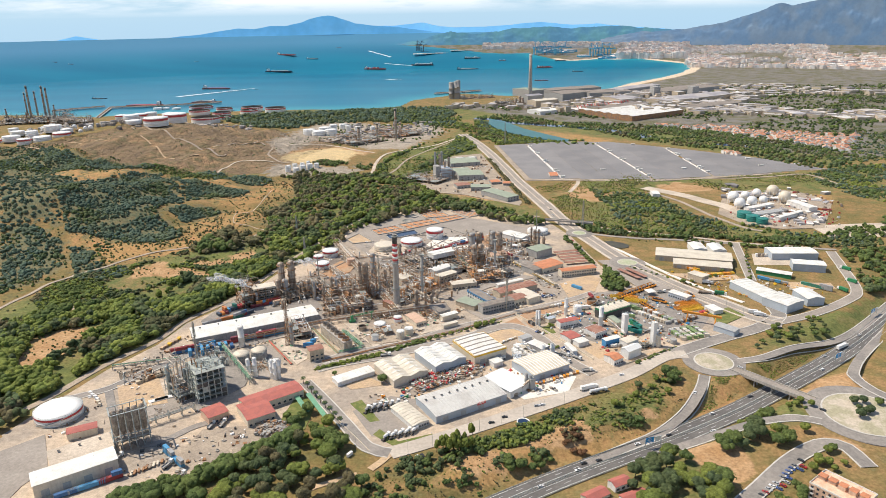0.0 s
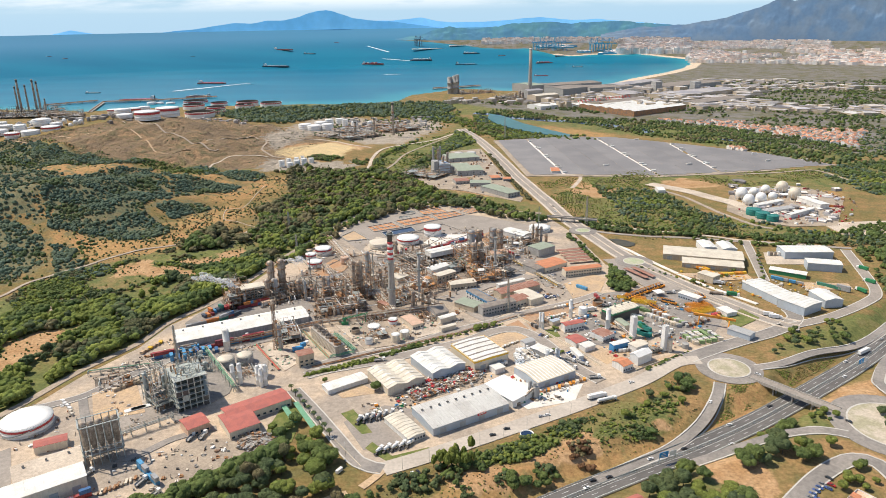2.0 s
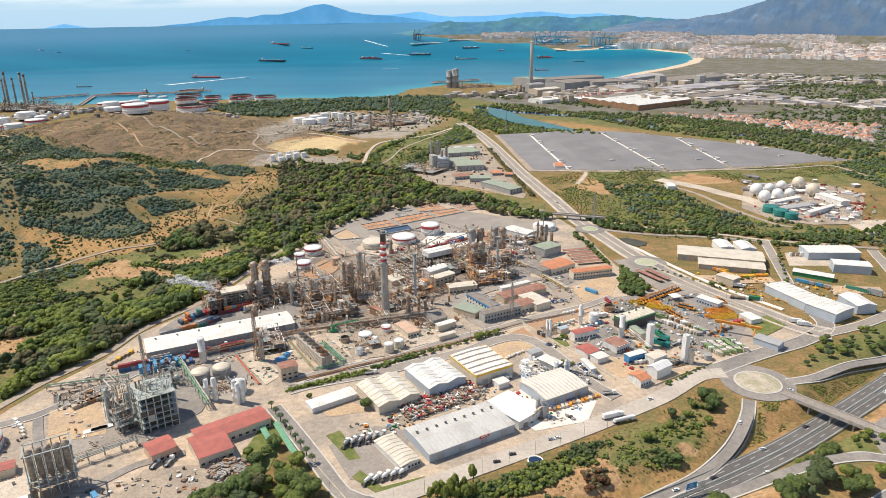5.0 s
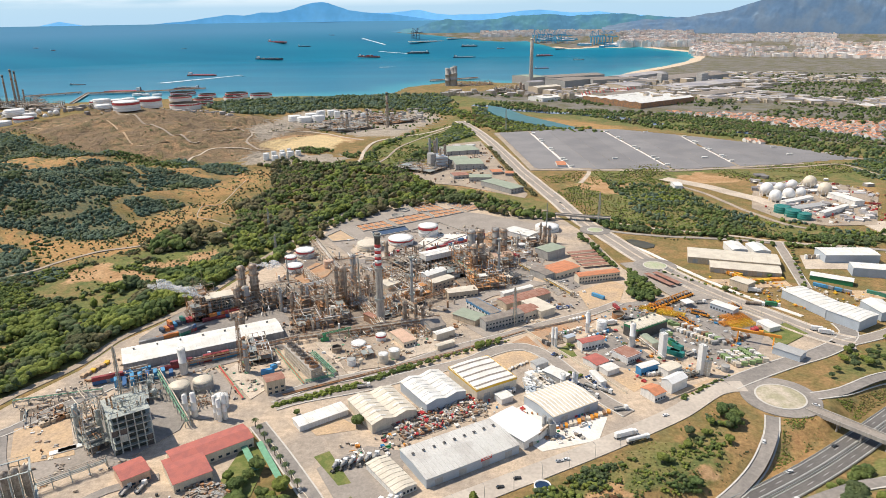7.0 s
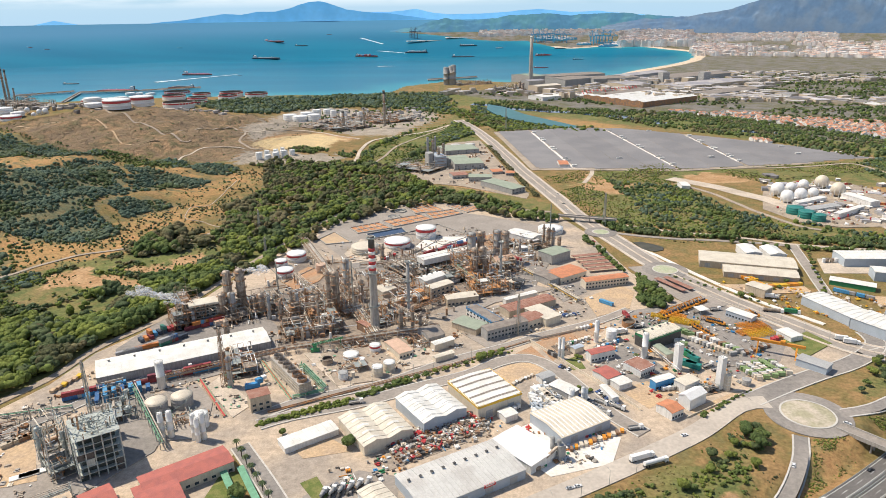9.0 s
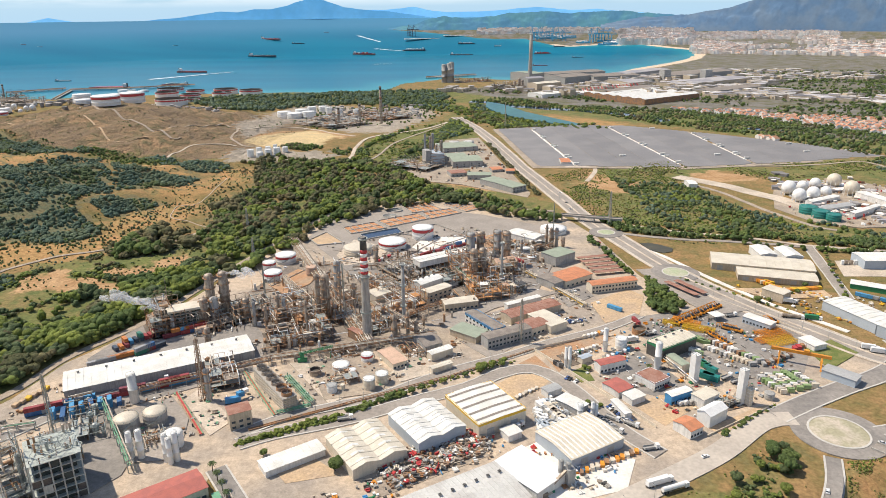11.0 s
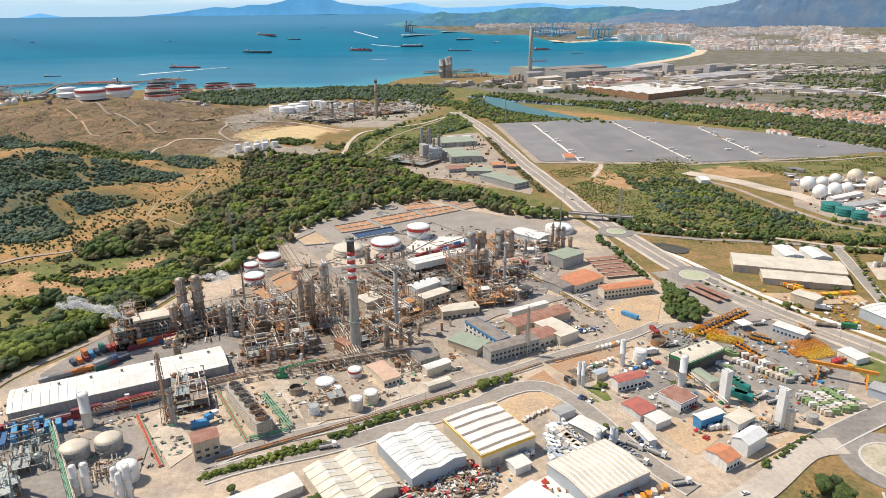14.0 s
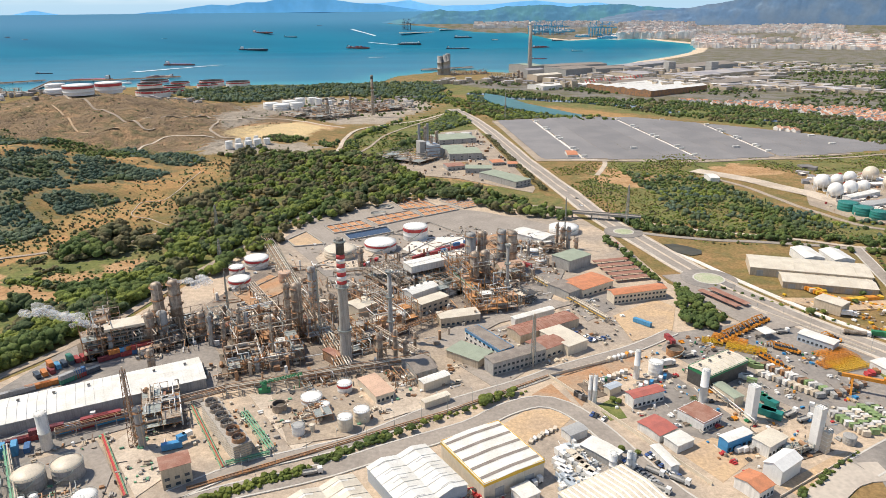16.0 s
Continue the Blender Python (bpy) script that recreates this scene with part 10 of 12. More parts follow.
growth("trees", "scattered trees on the plain by the bay", sow([(101.2, 2256.4), (296.4, 2066.9), (495.5, 1985.4), (741.2, 1848.6), (865.2, 1444.9), (1025.8, 1467.5), (1847.6, 2771.8), (1056.5, 2879), (626.7, 2653.6), (314.8, 2443.3)], 2000, 7, 12, 81, (2, 0, 2, 3), -0.05, 0.006), SCRUB, MATS, 81)
growth("trees", "garden trees between village houses", sow([(523.5, 1656.6), (733.8, 1735.7), (982.3, 1631.6), (790.2, 1324.9), (615.4, 1466.7)], 800, 4, 8, 82, (2, 0), -1), SCRUB, MATS, 82)


# ---- solar farm ----
SOLAR = [(121.4, 1491), (273.6, 1527.2), (373.1, 1512.1), (505.7, 1410.1), (613.6, 1305.8), (680.9, 1204.5), (546.9, 1170.2), (362.8, 1141.5), (204.9, 1159.2), (149.4, 1162.7)]
pad("solar_ground", [(115.2, 1498.2), (274.9, 1534.2), (374.9, 1519), (507.9, 1416), (616.1, 1310.9), (689.6, 1204), (543, 1162.2), (358.9, 1130.2), (202.7, 1147.5), (143.5, 1151.2)], "gravel", "grey gravel ground of a solar farm", "ground", z=0.5, drop=3.0)
PATHS = [[(187.8, 1485.8), (207.3, 1163.1)], [(336.4, 1501.1), (357.8, 1165.8)], [(468.5, 1425.2), (466.9, 1188)]]
ys_ = [p[1] for p in SOLAR]
rows_y = np.arange(min(ys_), max(ys_), 7.0)
blocks = [[] for _ in range(4)]
for yy in rows_y:
    xs_ = []
    for (ax, ay), (bx, by) in zip(SOLAR, SOLAR[1:] + SOLAR[:1]):
        if (ay > yy) != (by > yy):
            xs_.append(ax + (bx - ax) * (yy - ay) / (by - ay))
    if len(xs_) < 2:
        continue
    x0, x1 = min(xs_), max(xs_)
    gaps = [a[0] + (b[0] - a[0]) * (yy - a[1]) / (b[1] - a[1]) for a, b in PATHS]
    edges = [x0] + gaps + [x1]
    for k in range(4):
        a, b = max(x0, edges[k] + 2.5), min(x1, edges[k + 1] - 2.5)
        if b - a < 6:
            continue
        n = max(1, int((b - a) / 36))
        one = Shape()
        blocks[k].append(one)
        for j in range(n):
            p, q = a + (b - a) * j / n + 0.4, a + (b - a) * (j + 1) / n - 0.4
            zb = 0.9
            one.add([(p, yy - 2.2, zb), (q, yy - 2.2, zb), (q, yy + 2.2, zb + 1.1), (p, yy + 2.2, zb + 1.1), (p, yy - 2.2, zb - 0.15), (q, yy - 2.2, zb - 0.15), (q, yy + 2.2, zb + 0.95), (p, yy + 2.2, zb + 0.95)], [(0, 1, 2, 3), (7, 6, 5, 4), (0, 4, 5, 1), (2, 6, 7, 3)], "solar")
            for px in (p + 2, (p + q) / 2, q - 2):
                one.beam((px, yy, 0.3), (px, yy, zb + 0.5), 0.15, "galvanised")
for k, s in enumerate(blocks):
    ob = thing("solar_array", "wide field of grey solar panel rows", "solar panels", group="solar farm")
    for one in s:
        tagged(part("panel", one, ob), kind="stuff")
for a, b in PATHS:
    road("path", [a, b], 4.5, "white_yard", "pale track between solar panels", lift=0.75, zf=zero, kerbs=False, category="path")
    for t in (0.03, 0.25, 0.3, 0.52, 0.57, 0.8, 0.85, 0.98):
        x, y = a[0] + (b[0] - a[0]) * t, a[1] + (b[1] - a[1]) * t
        hut = thing("inverter_hut", "small white inverter cabin", "hut", x + 3, y, 0.5, 0, "inverter cabins")
        part("body", Shape().box(0, 0, 0, 7, 3, 3, 0, "white_wall"), hut)
        part("roof", Shape().box(0, 0, 3, 7.4, 3.4, 0.25, 0, "white_sheet"), hut)
for x, y in ((436.7, 1220.7), (291.1, 1221.3), (587.5, 1302.5), (584.1, 1238.4), (651.7, 1243.3), (413.4, 1474.7)):
    hut = thing("inverter_hut", "small white inverter cabin", "hut", x, y, 0.5, 0, "inverter cabins")
    part("body", Shape().box(0, 0, 0, 9, 3, 3, 0, "white_wall"), hut)
    part("roof", Shape().box(0, 0, 3, 9.4, 3.4, 0.25, 0, "white_sheet"), hut)
hall(195.2, 1182.4, -3.6, 13.8, 29, 4, "small house with an orange roof by solar panels", "tile_roof", "white_wall", rise=1.2, name="house", category="house", z=0.5)

# river
RIVER = [(97.5, 2012.6), (149.1, 1989.3), (188.1, 1927.5), (266.2, 1862.9), (366.3, 1801.4), (446.2, 1694.5), (490.2, 1592.3)]
rv = Shape()
ribbon(rv, smooth_line(RIVER, 20), 34, "pond", lift=0.6, thick=0.3)
setting("water", rv, "narrow blue river channel", "water")
rv = Shape()
ribbon(rv, smooth_line([(598.8, 1480.2), (630.3, 1451), (670.8, 1422.2)], 20), 24, "pond", lift=0.8, thick=0.3)
setting("water", rv, "still pond behind a village", "water")
setting("water", Shape().prism([(200.5, 809.2), (208.5, 810.7), (219, 803), (226.4, 793.1), (223, 784), (213.8, 780.7), (204.0, 788.7)], -0.3, 0.35, "dark_pond"), "small dark pond by a roundabout", "water")
setting("water", Shape().prism([(-374.7, 633.7), (-364.7, 647.9), (-345.6, 650), (-345.4, 625.4), (-360.3, 616.4)], -0.3, height1(*(-357.4, 633)) + 0.6, "gravel"), "shallow muddy pond", "water")

# ---- middle works beyond the plant ----
MIDW = [(-48.9, 1103.2), (-1.6, 1218.3), (19.1, 1381.4), (82.5, 1405.7), (120.6, 1006.4), (114.5, 986.5), (37.4, 1057.5), (-9.6, 1076.7)]
pad("pavement", MIDW, "gravel", "pale ground of a small works", z=0.5, drop=2)
SPH = [(414.6, 990.4), (438.1, 1034.7), (513.6, 1070.1), (554.8, 1044.2), (576.3, 981.6), (494.3, 850.1), (438.6, 848.5), (400.3, 871.9), (385.3, 924.5)]
pad("pavement", SPH, "gravel", "pale ground of a gas depot", z=0.6, drop=2)
for args in ((38.8, 1303, 15.6, 58, 48.4, 7, "green_roof"), (48.5, 1181.1, 6.9, 43.6, 40.8, 9, "green_roof"), (63, 1093.2, -3.3, 32, 21, 6, "green_roof"), (89.3, 1039.6, 36.6, 23.4, 62.4, 7, "green_roof"), (34, 1224.3, 11.8, 32.4, 26.2, 6, "green_roof"), (33.6, 1112, 14.6, 23, 21.2, 5, "brown_roof"), (108.2, 1122.9, -3.4, 12.3, 14.8, 4, "tile_roof"), (89.2, 1134.9, 10.4, 15.5, 18.6, 4, "tile_roof")):
    hall(*args[:6], "grey building with a pale green roof" if args[6] == "green_roof" else "small building with a brown roof", args[6], "grey_wall", rise=0.5, name="works_building", category="building", z=0.4, windows=4)

boiler = thing("boiler_house", "tall grey boiler block with pipes and two stacks", "power plant", 2.0, 1185.0, 0.4, 20)
part("body", Shape().box(0, 0, -0.3, 20, 34, 19, 0, "blue_grey_sheet").box(13, 4, -0.3, 10, 22, 13, 0, "grey_wall").box(-13, -6, -0.3, 9, 16, 24, 0, "grey_wall"), boiler)
for px, py in ((-6, 22), (6, 22)):
    part("stack", Shape().tube((px, py, -0.3), (px, py, 42), 2.1, 1.8, 14, "grey_wall"), boiler, "grey metal stack")
frame_s = Shape()
for k in range(5):
    for sx in (-11, 11):
        frame_s.beam((sx, -17 + 8.5 * k, 0), (sx, -17 + 8.5 * k, 21), 0.5, "dark_steel")
    frame_s.beam((-11, -18, 4.5 * k + 2), (11, -18, 4.5 * k + 2), 0.5, "pipe_rust")
part("steel_frame", frame_s, boiler)

# ---- steelworks and power station across the river ----
def far_hall(x, y, ang, L, W, h, label, roof="grey_sheet", wall="grey_wall", bays=1, rise=3.0):
    o = hall(x, y, ang, L, W, h, label, roof, wall, bays=bays, rise=rise, name="mill_hall", category="factory", gable_along=True)
    o.location.z = height1(x, y)
    return o


for args in ((330, 2255, 30, 90, 46, 24, "cream_sheet", "tan_wall"), (300, 2300, 30, 60, 40, 34, "works_roof", "grey_wall"), (327.9, 2624.1, 34.8, 58.4, 110, 26, "green_roof", "grey_wall"), (451.2, 2504, 35.7, 135.1, 93.8, 22, "dark_roof", "grey_wall"),
             (492.3, 2686.8, 25.1, 234.1, 86.8, 20, "dark_roof", "grey_wall"), (593.7, 2547.1, 18.4, 175.6, 100.1, 20, "dark_roof", "grey_wall"), (725.9, 2652.2, 42.2, 276.2, 67.8, 22, "works_roof", "grey_wall"),
             (597.3, 2308.9, 25.3, 88.1, 101.4, 20, "works_roof", "tan_wall"), (710.7, 2457.4, 45.1, 114.7, 62.1, 18, "dark_roof", "grey_wall"), (892.8, 2601.8, 33.3, 309.2, 101.4, 20, "dark_roof", "grey_wall"),
             (845.9, 2362.9, 32.9, 337, 92.7, 16, "works_roof", "tan_wall"), (543.2, 2137.5, 37.7, 193.2, 72.1, 16, "dark_roof", "rust"), (415.3, 2132.3, 31.7, 86.6, 59.6, 10, "white_sheet", "white_wall"),
             (315.3, 2115.4, 32.3, 83.8, 62, 10, "white_sheet", "white_wall"), (841.2, 2170.3, 31.4, 230, 61.6, 12, "dark_roof", "grey_wall")):
    far_hall(*args[:6], "large grey mill hall across the river" if args[7] == "grey_wall" else "large pale mill hall across the river", args[6], args[7])
wx0 = [557.7, 2047.2, 33.9, 218.1, 205]
o = far_hall(*wx0, 14, "wide white striped shed roof with red girders", "white_sheet", "rust", bays=6, rise=3)
s = Shape()
for i in range(16):
    px = -wx0[3] / 2 + wx0[3] * i / 15
    s.beam((px, wx0[4] / 2, 17), (px + 6, wx0[4] / 2 + 12, 24), 1.6, "red_paint")
part("girder", s, o, "red roof girders")
for x, y, r, h in ((747.3, 2442, 13, 43.4), (888, 2464, 13.2, 40.2)):
    box_tower(x, y, r, h, 20, "dark grey concrete tower of the steelworks", "grey_wall", cage=False).location.z = height1(x, y)
for x, y, r, h in ((39.1, 2548.6, 8.7, 56.5), (56.6, 2546.4, 8.7, 60.2), (64.3, 2545.5, 7.8, 63.9)):
    silo(x, y, r, h, "tall grey cement silo by the shore", "grey_wall", ribs=2, z=height1(x, y))
for x, y, r, h in ((259, 2284.2, 4.3, 33.9), (265.4, 2265, 4.3, 30.3), (243.7, 2271.7, 4.3, 27)):
    column(x, y, max(r, 1.5), h, rng=rng).location.z = height1(x, y)


# ---- the town round the bay, in bearings and depressions that fit the camera's view ----
def town(name, label, zones, mats, seed, category="buildings"):
    rg = np.random.RandomState(seed)
    V, Q, MI = [], [], []
    for b_0, b_1, e_0, e_1, count, h0, h1, w0, w1, flat in zones:
        for _ in range(count):
            bb, ee = radians(rg.uniform(b_0, b_1)), radians(rg.uniform(e_0, e_1))
            R_ = (REF[2] - SEA) / math.tan(-ee)
            x, y = REF[0] + R_ * math.sin(bb), REF[1] + R_ * math.cos(bb)
            if R_ > 2200 and noise.fractal((x * 0.0016, y * 0.0016, seed), 1.0, 2.0, 3) < -0.12:
                continue
            if not inside(np.array([x]), np.array([y]), COAST)[0]:
                continue
            if x > 250 and y < 2600 and inside(np.array([x]), np.array([y]), W_RIVER2)[0]:
                continue
            w, d, h = rg.uniform(w0, w1), rg.uniform(w0, w1), rg.uniform(h0, h1)
            z = height1(x, y) if R_ < 4000 else SEA + 2
            a = rg.uniform(0, 1.57)
            c, s = math.cos(a), math.sin(a)
            base = [(x + c * sx * w / 2 - s * sy * d / 2, y + s * sx * w / 2 + c * sy * d / 2) for sx, sy in ((-1, -1), (1, -1), (1, 1), (-1, 1))]
            k = len(V)
            V += [(*p, z - 2) for p in base] + [(*p, z + h) for p in base]
            if not flat:
                V += [(x - c * w / 2, y - s * w / 2, z + h + d * 0.28), (x + c * w / 2, y + s * w / 2, z + h + d * 0.28)]
            faces = [(0, 1, 5, 4), (1, 2, 6, 5), (2, 3, 7, 6), (3, 0, 4, 7)]
            m = [0] * 4
            if flat:
                faces.append((4, 5, 6, 7)); m.append(1 if rg.uniform() < 0.5 else 2)
            else:
                faces += [(4, 5, 9, 8), (6, 7, 8, 9), (7, 4, 8, 8), (5, 6, 9, 9)]; m += [1, 1, 0, 0]
            Q += [tuple(i + k for i in f) for f in faces]
            MI += m
    V = np.array(V)
    P = far(V[:, 0], V[:, 1], V[:, 2])
    me = bpy.data.meshes.new(name)
    me.from_pydata([tuple(p) for p in P], [], [tuple(dict.fromkeys(q)) for q in Q])
    for mm in mats:
        me.materials.append(M[mm])
    me.polygons.foreach_set("material_index", MI)
    me.update()
    return tagged(new(name, me), label, category, kind="stuff")


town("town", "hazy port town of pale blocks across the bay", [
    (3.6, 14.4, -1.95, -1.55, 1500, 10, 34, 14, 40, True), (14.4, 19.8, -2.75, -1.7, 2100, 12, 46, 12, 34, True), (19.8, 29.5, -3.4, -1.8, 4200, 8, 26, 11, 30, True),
    (29, 38, -3.4, -2.4, 700, 8, 22, 18, 50, True), (12, 20, -1.75, -1.6, 150, 8, 18, 20, 50, True)], ("town_hazed", "town_roof", "white_wall"), 21)
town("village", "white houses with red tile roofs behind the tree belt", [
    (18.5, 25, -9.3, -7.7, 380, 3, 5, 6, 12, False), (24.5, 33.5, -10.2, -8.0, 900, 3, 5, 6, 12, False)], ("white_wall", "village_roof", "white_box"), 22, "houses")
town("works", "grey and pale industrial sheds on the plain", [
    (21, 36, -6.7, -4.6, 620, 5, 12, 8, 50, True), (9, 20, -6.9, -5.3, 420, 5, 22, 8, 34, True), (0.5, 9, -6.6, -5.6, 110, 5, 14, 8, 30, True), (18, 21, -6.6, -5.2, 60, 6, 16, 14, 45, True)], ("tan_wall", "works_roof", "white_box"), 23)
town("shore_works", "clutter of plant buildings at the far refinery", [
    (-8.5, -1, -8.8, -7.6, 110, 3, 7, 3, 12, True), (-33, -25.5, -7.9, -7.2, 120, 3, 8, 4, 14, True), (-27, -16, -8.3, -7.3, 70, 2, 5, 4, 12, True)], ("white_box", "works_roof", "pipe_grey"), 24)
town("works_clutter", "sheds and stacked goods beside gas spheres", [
    (25.5, 34, -14.2, -12.6, 34, 2, 4, 5, 16, True), (27.5, 34, -15.5, -14.4, 60, 2, 4, 3, 10, True)], ("white_box", "works_roof", "town_hazed"), 25)


# ---- ships, jetty and port ----
def far_place(ob, x, y, z, turn=0.0):
    p = far(x, y, z)
    r = math.hypot(x - REF[0], y - REF[1])
    k = math.hypot(p[0] - REF[0], p[1] - REF[1]) / r
    ob.matrix_basis = Matrix.Translation(tuple(float(v) for v in p)) @ Matrix.Rotation(radians(turn), 4, "Z") @ Matrix.Diagonal((k, k, k, 1))


def ship(x, y, half, turn, label, hull="hull_red", cargo=None, flip=False):
    ob = thing("ship", label, "ship", group="ships in the bay")
    L, B, D = 2 * half, half * 0.32, half * 0.085
    s = Shape()
    prof = [(-L / 2, B * 0.42), (-L * 0.46, B / 2), (L * 0.32, B / 2), (L * 0.45, B * 0.28), (L / 2, 0.2)]
    out = [(px, -w) for px, w in prof] + [(px, w) for px, w in prof[::-1]]
    s.prism(out, -1.0, D, hull)
    part("hull", s, ob)
    part("deck", Shape().box(-L * 0.02, 0, D, L * 0.8, B * 0.8, D * 0.12, 0, "red_paint" if hull == "hull_red" else "grey_wall"), ob)
    part("bridge_house", Shape().box(-L * 0.40, 0, D, L * 0.09, B * 0.8, D * 1.5, 0, "white_paint").box(-L * 0.395, 0, D * 2.5, L * 0.05, B * 0.95, D * 0.35, 0, "white_paint"), ob, "white bridge house")
    part("funnel", Shape().box(-L * 0.45, 0, D, L * 0.025, B * 0.25, D * 2.0, 0, "dark_steel"), ob)
    for k in range(3):
        px = -L * 0.2 + L * 0.2 * k
        part("mast", Shape().tube((px, 0, D), (px, 0, D * 2.0), D * 0.07, n=6, mat="cream_paint"), ob)
    if cargo:
        rg = random.Random(int(half))
        for k in range(9):
            part("cargo", Shape().box(-L * 0.3 + L * 0.075 * k, 0, D * 1.1, L * 0.065, B * 0.8, D * rg.uniform(0.5, 1.2), 0, rg.choice(cargo)), ob)
    far_place(ob, x, y, SEA, turn + (180 if flip else 0))
    return ob


TANKER = "large red-decked tanker at anchor"
SHIPS = []
SHIPS += [(-992.5, 3120.3, 64.3, 20.8, -8, TANKER, "hull_red", None, False), (-949.9, 4177.7, 78.5, 27.8, -3, TANKER, "hull_dark", None, False), (-392.1, 4273.8, 65.6, 28.4, -6, "small container ship at anchor", "hull_red", ("cream_paint", "red_paint", "blue_paint"), False)]
SHIPS += [(-1443.6, 6638.8, 102.3, 44, -20, "pair of ships far off at anchor", "hull_red", None, False), (-1040.9, 5771.2, 48.9, 25.5, 0, "small dark ship far off", "hull_dark", None, False), (-115.2, 4621.5, 71.1, 27.3, 0, "dark ferry near the port", "hull_dark", ("white_paint",), True)]
SHIPS += [(159.5, 4112.2, 63.2, 24.3, 0, "low bulk carrier at anchor", "hull_dark", None, False), (618.2, 4175.7, 48.2, 21.6, 0, "small red ship near the port", "hull_red", ("red_paint", "grey_wall"), False), (741.9, 3809.8, 29.3, 16.9, 0, "small dark ship in the bay", "hull_dark", None, False)]
SHIPS += [(471.7, 3285, 32.7, 14.6, 0, "small red ship behind the chimney", "hull_red", None, False), (-1353.2, 2784.1, 29.7, 8.3, 0, "dark ship behind a jetty", "hull_dark", None, False), (-1059.4, 2499.6, 64.6, 14.9, 3, "red tanker at a jetty", "hull_red", None, True)]
SHIPS += [(-875, 2585.6, 45.2, 15.4, 3, "red tanker at a jetty", "hull_red", ("grey_wall", "cream_paint"), True), (-3319.2, 6067.6, 23.3, 22.4, 0, "tiny ship far off", "hull_red", None, False), (-2945.8, 5624.2, 21.6, 20.7, 0, "tiny ship far off", "hull_red", None, False)]
SHIPS += [(-1942.6, 5637.2, 19.5, 20.8, 0, "tiny ship far off", "hull_dark", None, False), (-1240.8, 8678, 30.2, 32, 0, "tiny ship far off", "hull_red", None, False), (249.8, 5434.6, 62.8, 16.1, 0, "pale ferry at the port", "hull_dark", ("white_paint",), False), (446, 5051.9, 27.2, 22.4, 0, "small ship at a quay", "hull_red", ("white_paint",), False)]
SHIPS += [(833.4, 4881.8, 37.6, 25.3, 0, "container ship at the quay", "hull_dark", ("crane_blue", "cream_paint"), False)]
for x, y, r, h, turn, lab, hull, cargo, fl in SHIPS:
    ship(x, y, r, turn, lab, hull, cargo, fl)


def wake(a, b, w0, w1, label):
    pts = []
    n = 14
    for i in range(n + 1):
        t = i / n
        w = w0 + (w1 - w0) * t
        pts.append((a[0] + (b[0] - a[0]) * t, a[1] + (b[1] - a[1]) * t, w))
    d = (Vector(b) - Vector(a)).normalized()
    v = [(x - d.y * s * w, y + d.x * s * w) for x, y, w in pts for s in (-0.5, 0.5)]
    v = np.array(v)
    P = far(v[:, 0], v[:, 1], np.full(len(v), SEA + 0.8))
    sh = Shape().add([tuple(p) for p in P], [(2 * i, 2 * i + 1, 2 * i + 3, 2 * i + 2) for i in range(n)], "wake")
    setting("wake_foam", sh, label, "wake")


wake((-824.5, 3123.5), (-1050.4, 2810.1), 10, 30, "white wake of a small boat")
x, y, r, h = -802.2, 3066.2, 5.9, 11.4
ship(x, y, max(r, 8), 20, "small fast boat trailing a wake", "hull_dark")
wake((-743.1, 7395.3), (-410.3, 5897.1), 26, 20, "pale breakwater foam far out")
wake((-189.1, 3495.5), (-267.6, 3473.1), 8, 20, "short wake of a boat")
wake((-177.3, 4572.6), (-376.7, 4878.7), 15, 30, "thin wake behind a ferry")


def jetty(pts, w, label):
    ob = thing("jetty", label, "jetty", kind="structure")
    for a, b in zip(pts[:-1], pts[1:]):
        d = Vector(b) - Vector(a)
        part("deck", Shape().box((a[0] + b[0]) / 2, (a[1] + b[1]) / 2, SEA + 3, d.length, w, 1.5, math.degrees(math.atan2(d.y, d.x)), "concrete"), ob)
        for k in range(int(d.length / 40) + 1):
            t = k * 40 / d.length
            px, py = a[0] + d.x * t, a[1] + d.y * t
            part("pile", Shape().tube((px, py, SEA - 4), (px, py, SEA + 3.2), 1.4, n=8, mat="dark_steel"), ob)
        part("pipe", Shape().tube((*a, SEA + 6), (*b, SEA + 6), 1.3, n=6, mat="pipe_rust"), ob)
    return ob


jetty([(-1316.7, 2364), (-1190.9, 2479.1)], 16, "long brown pipe jetty")
jetty([(-1071.8, 2168.8), (-1154, 2441.4), (-977.7, 2471.6), (-798.9, 2557.1)], 14, "long jetty with tanker berths")
jetty([(-22.6, 2742.1), (94.4, 2794.4), (160.6, 2832.3)], 24, "concrete quay by grey silos")
for a, b in (((-236.4, 6351.6), (148.7, 6481.8)), ((107.5, 7050.4), (436.7, 7091.2))):
    d = Vector(b) - Vector(a)
    ob = thing("breakwater", "pale stone breakwater of the port", "breakwater", kind="structure")
    mid = ((a[0] + b[0]) / 2, (a[1] + b[1]) / 2)
    part("mole", Shape().box(0, 0, 0, d.length, 34, 6, 0, "town_hazed"), ob)
    far_place(ob, *mid, SEA, math.degrees(math.atan2(d.y, d.x)))


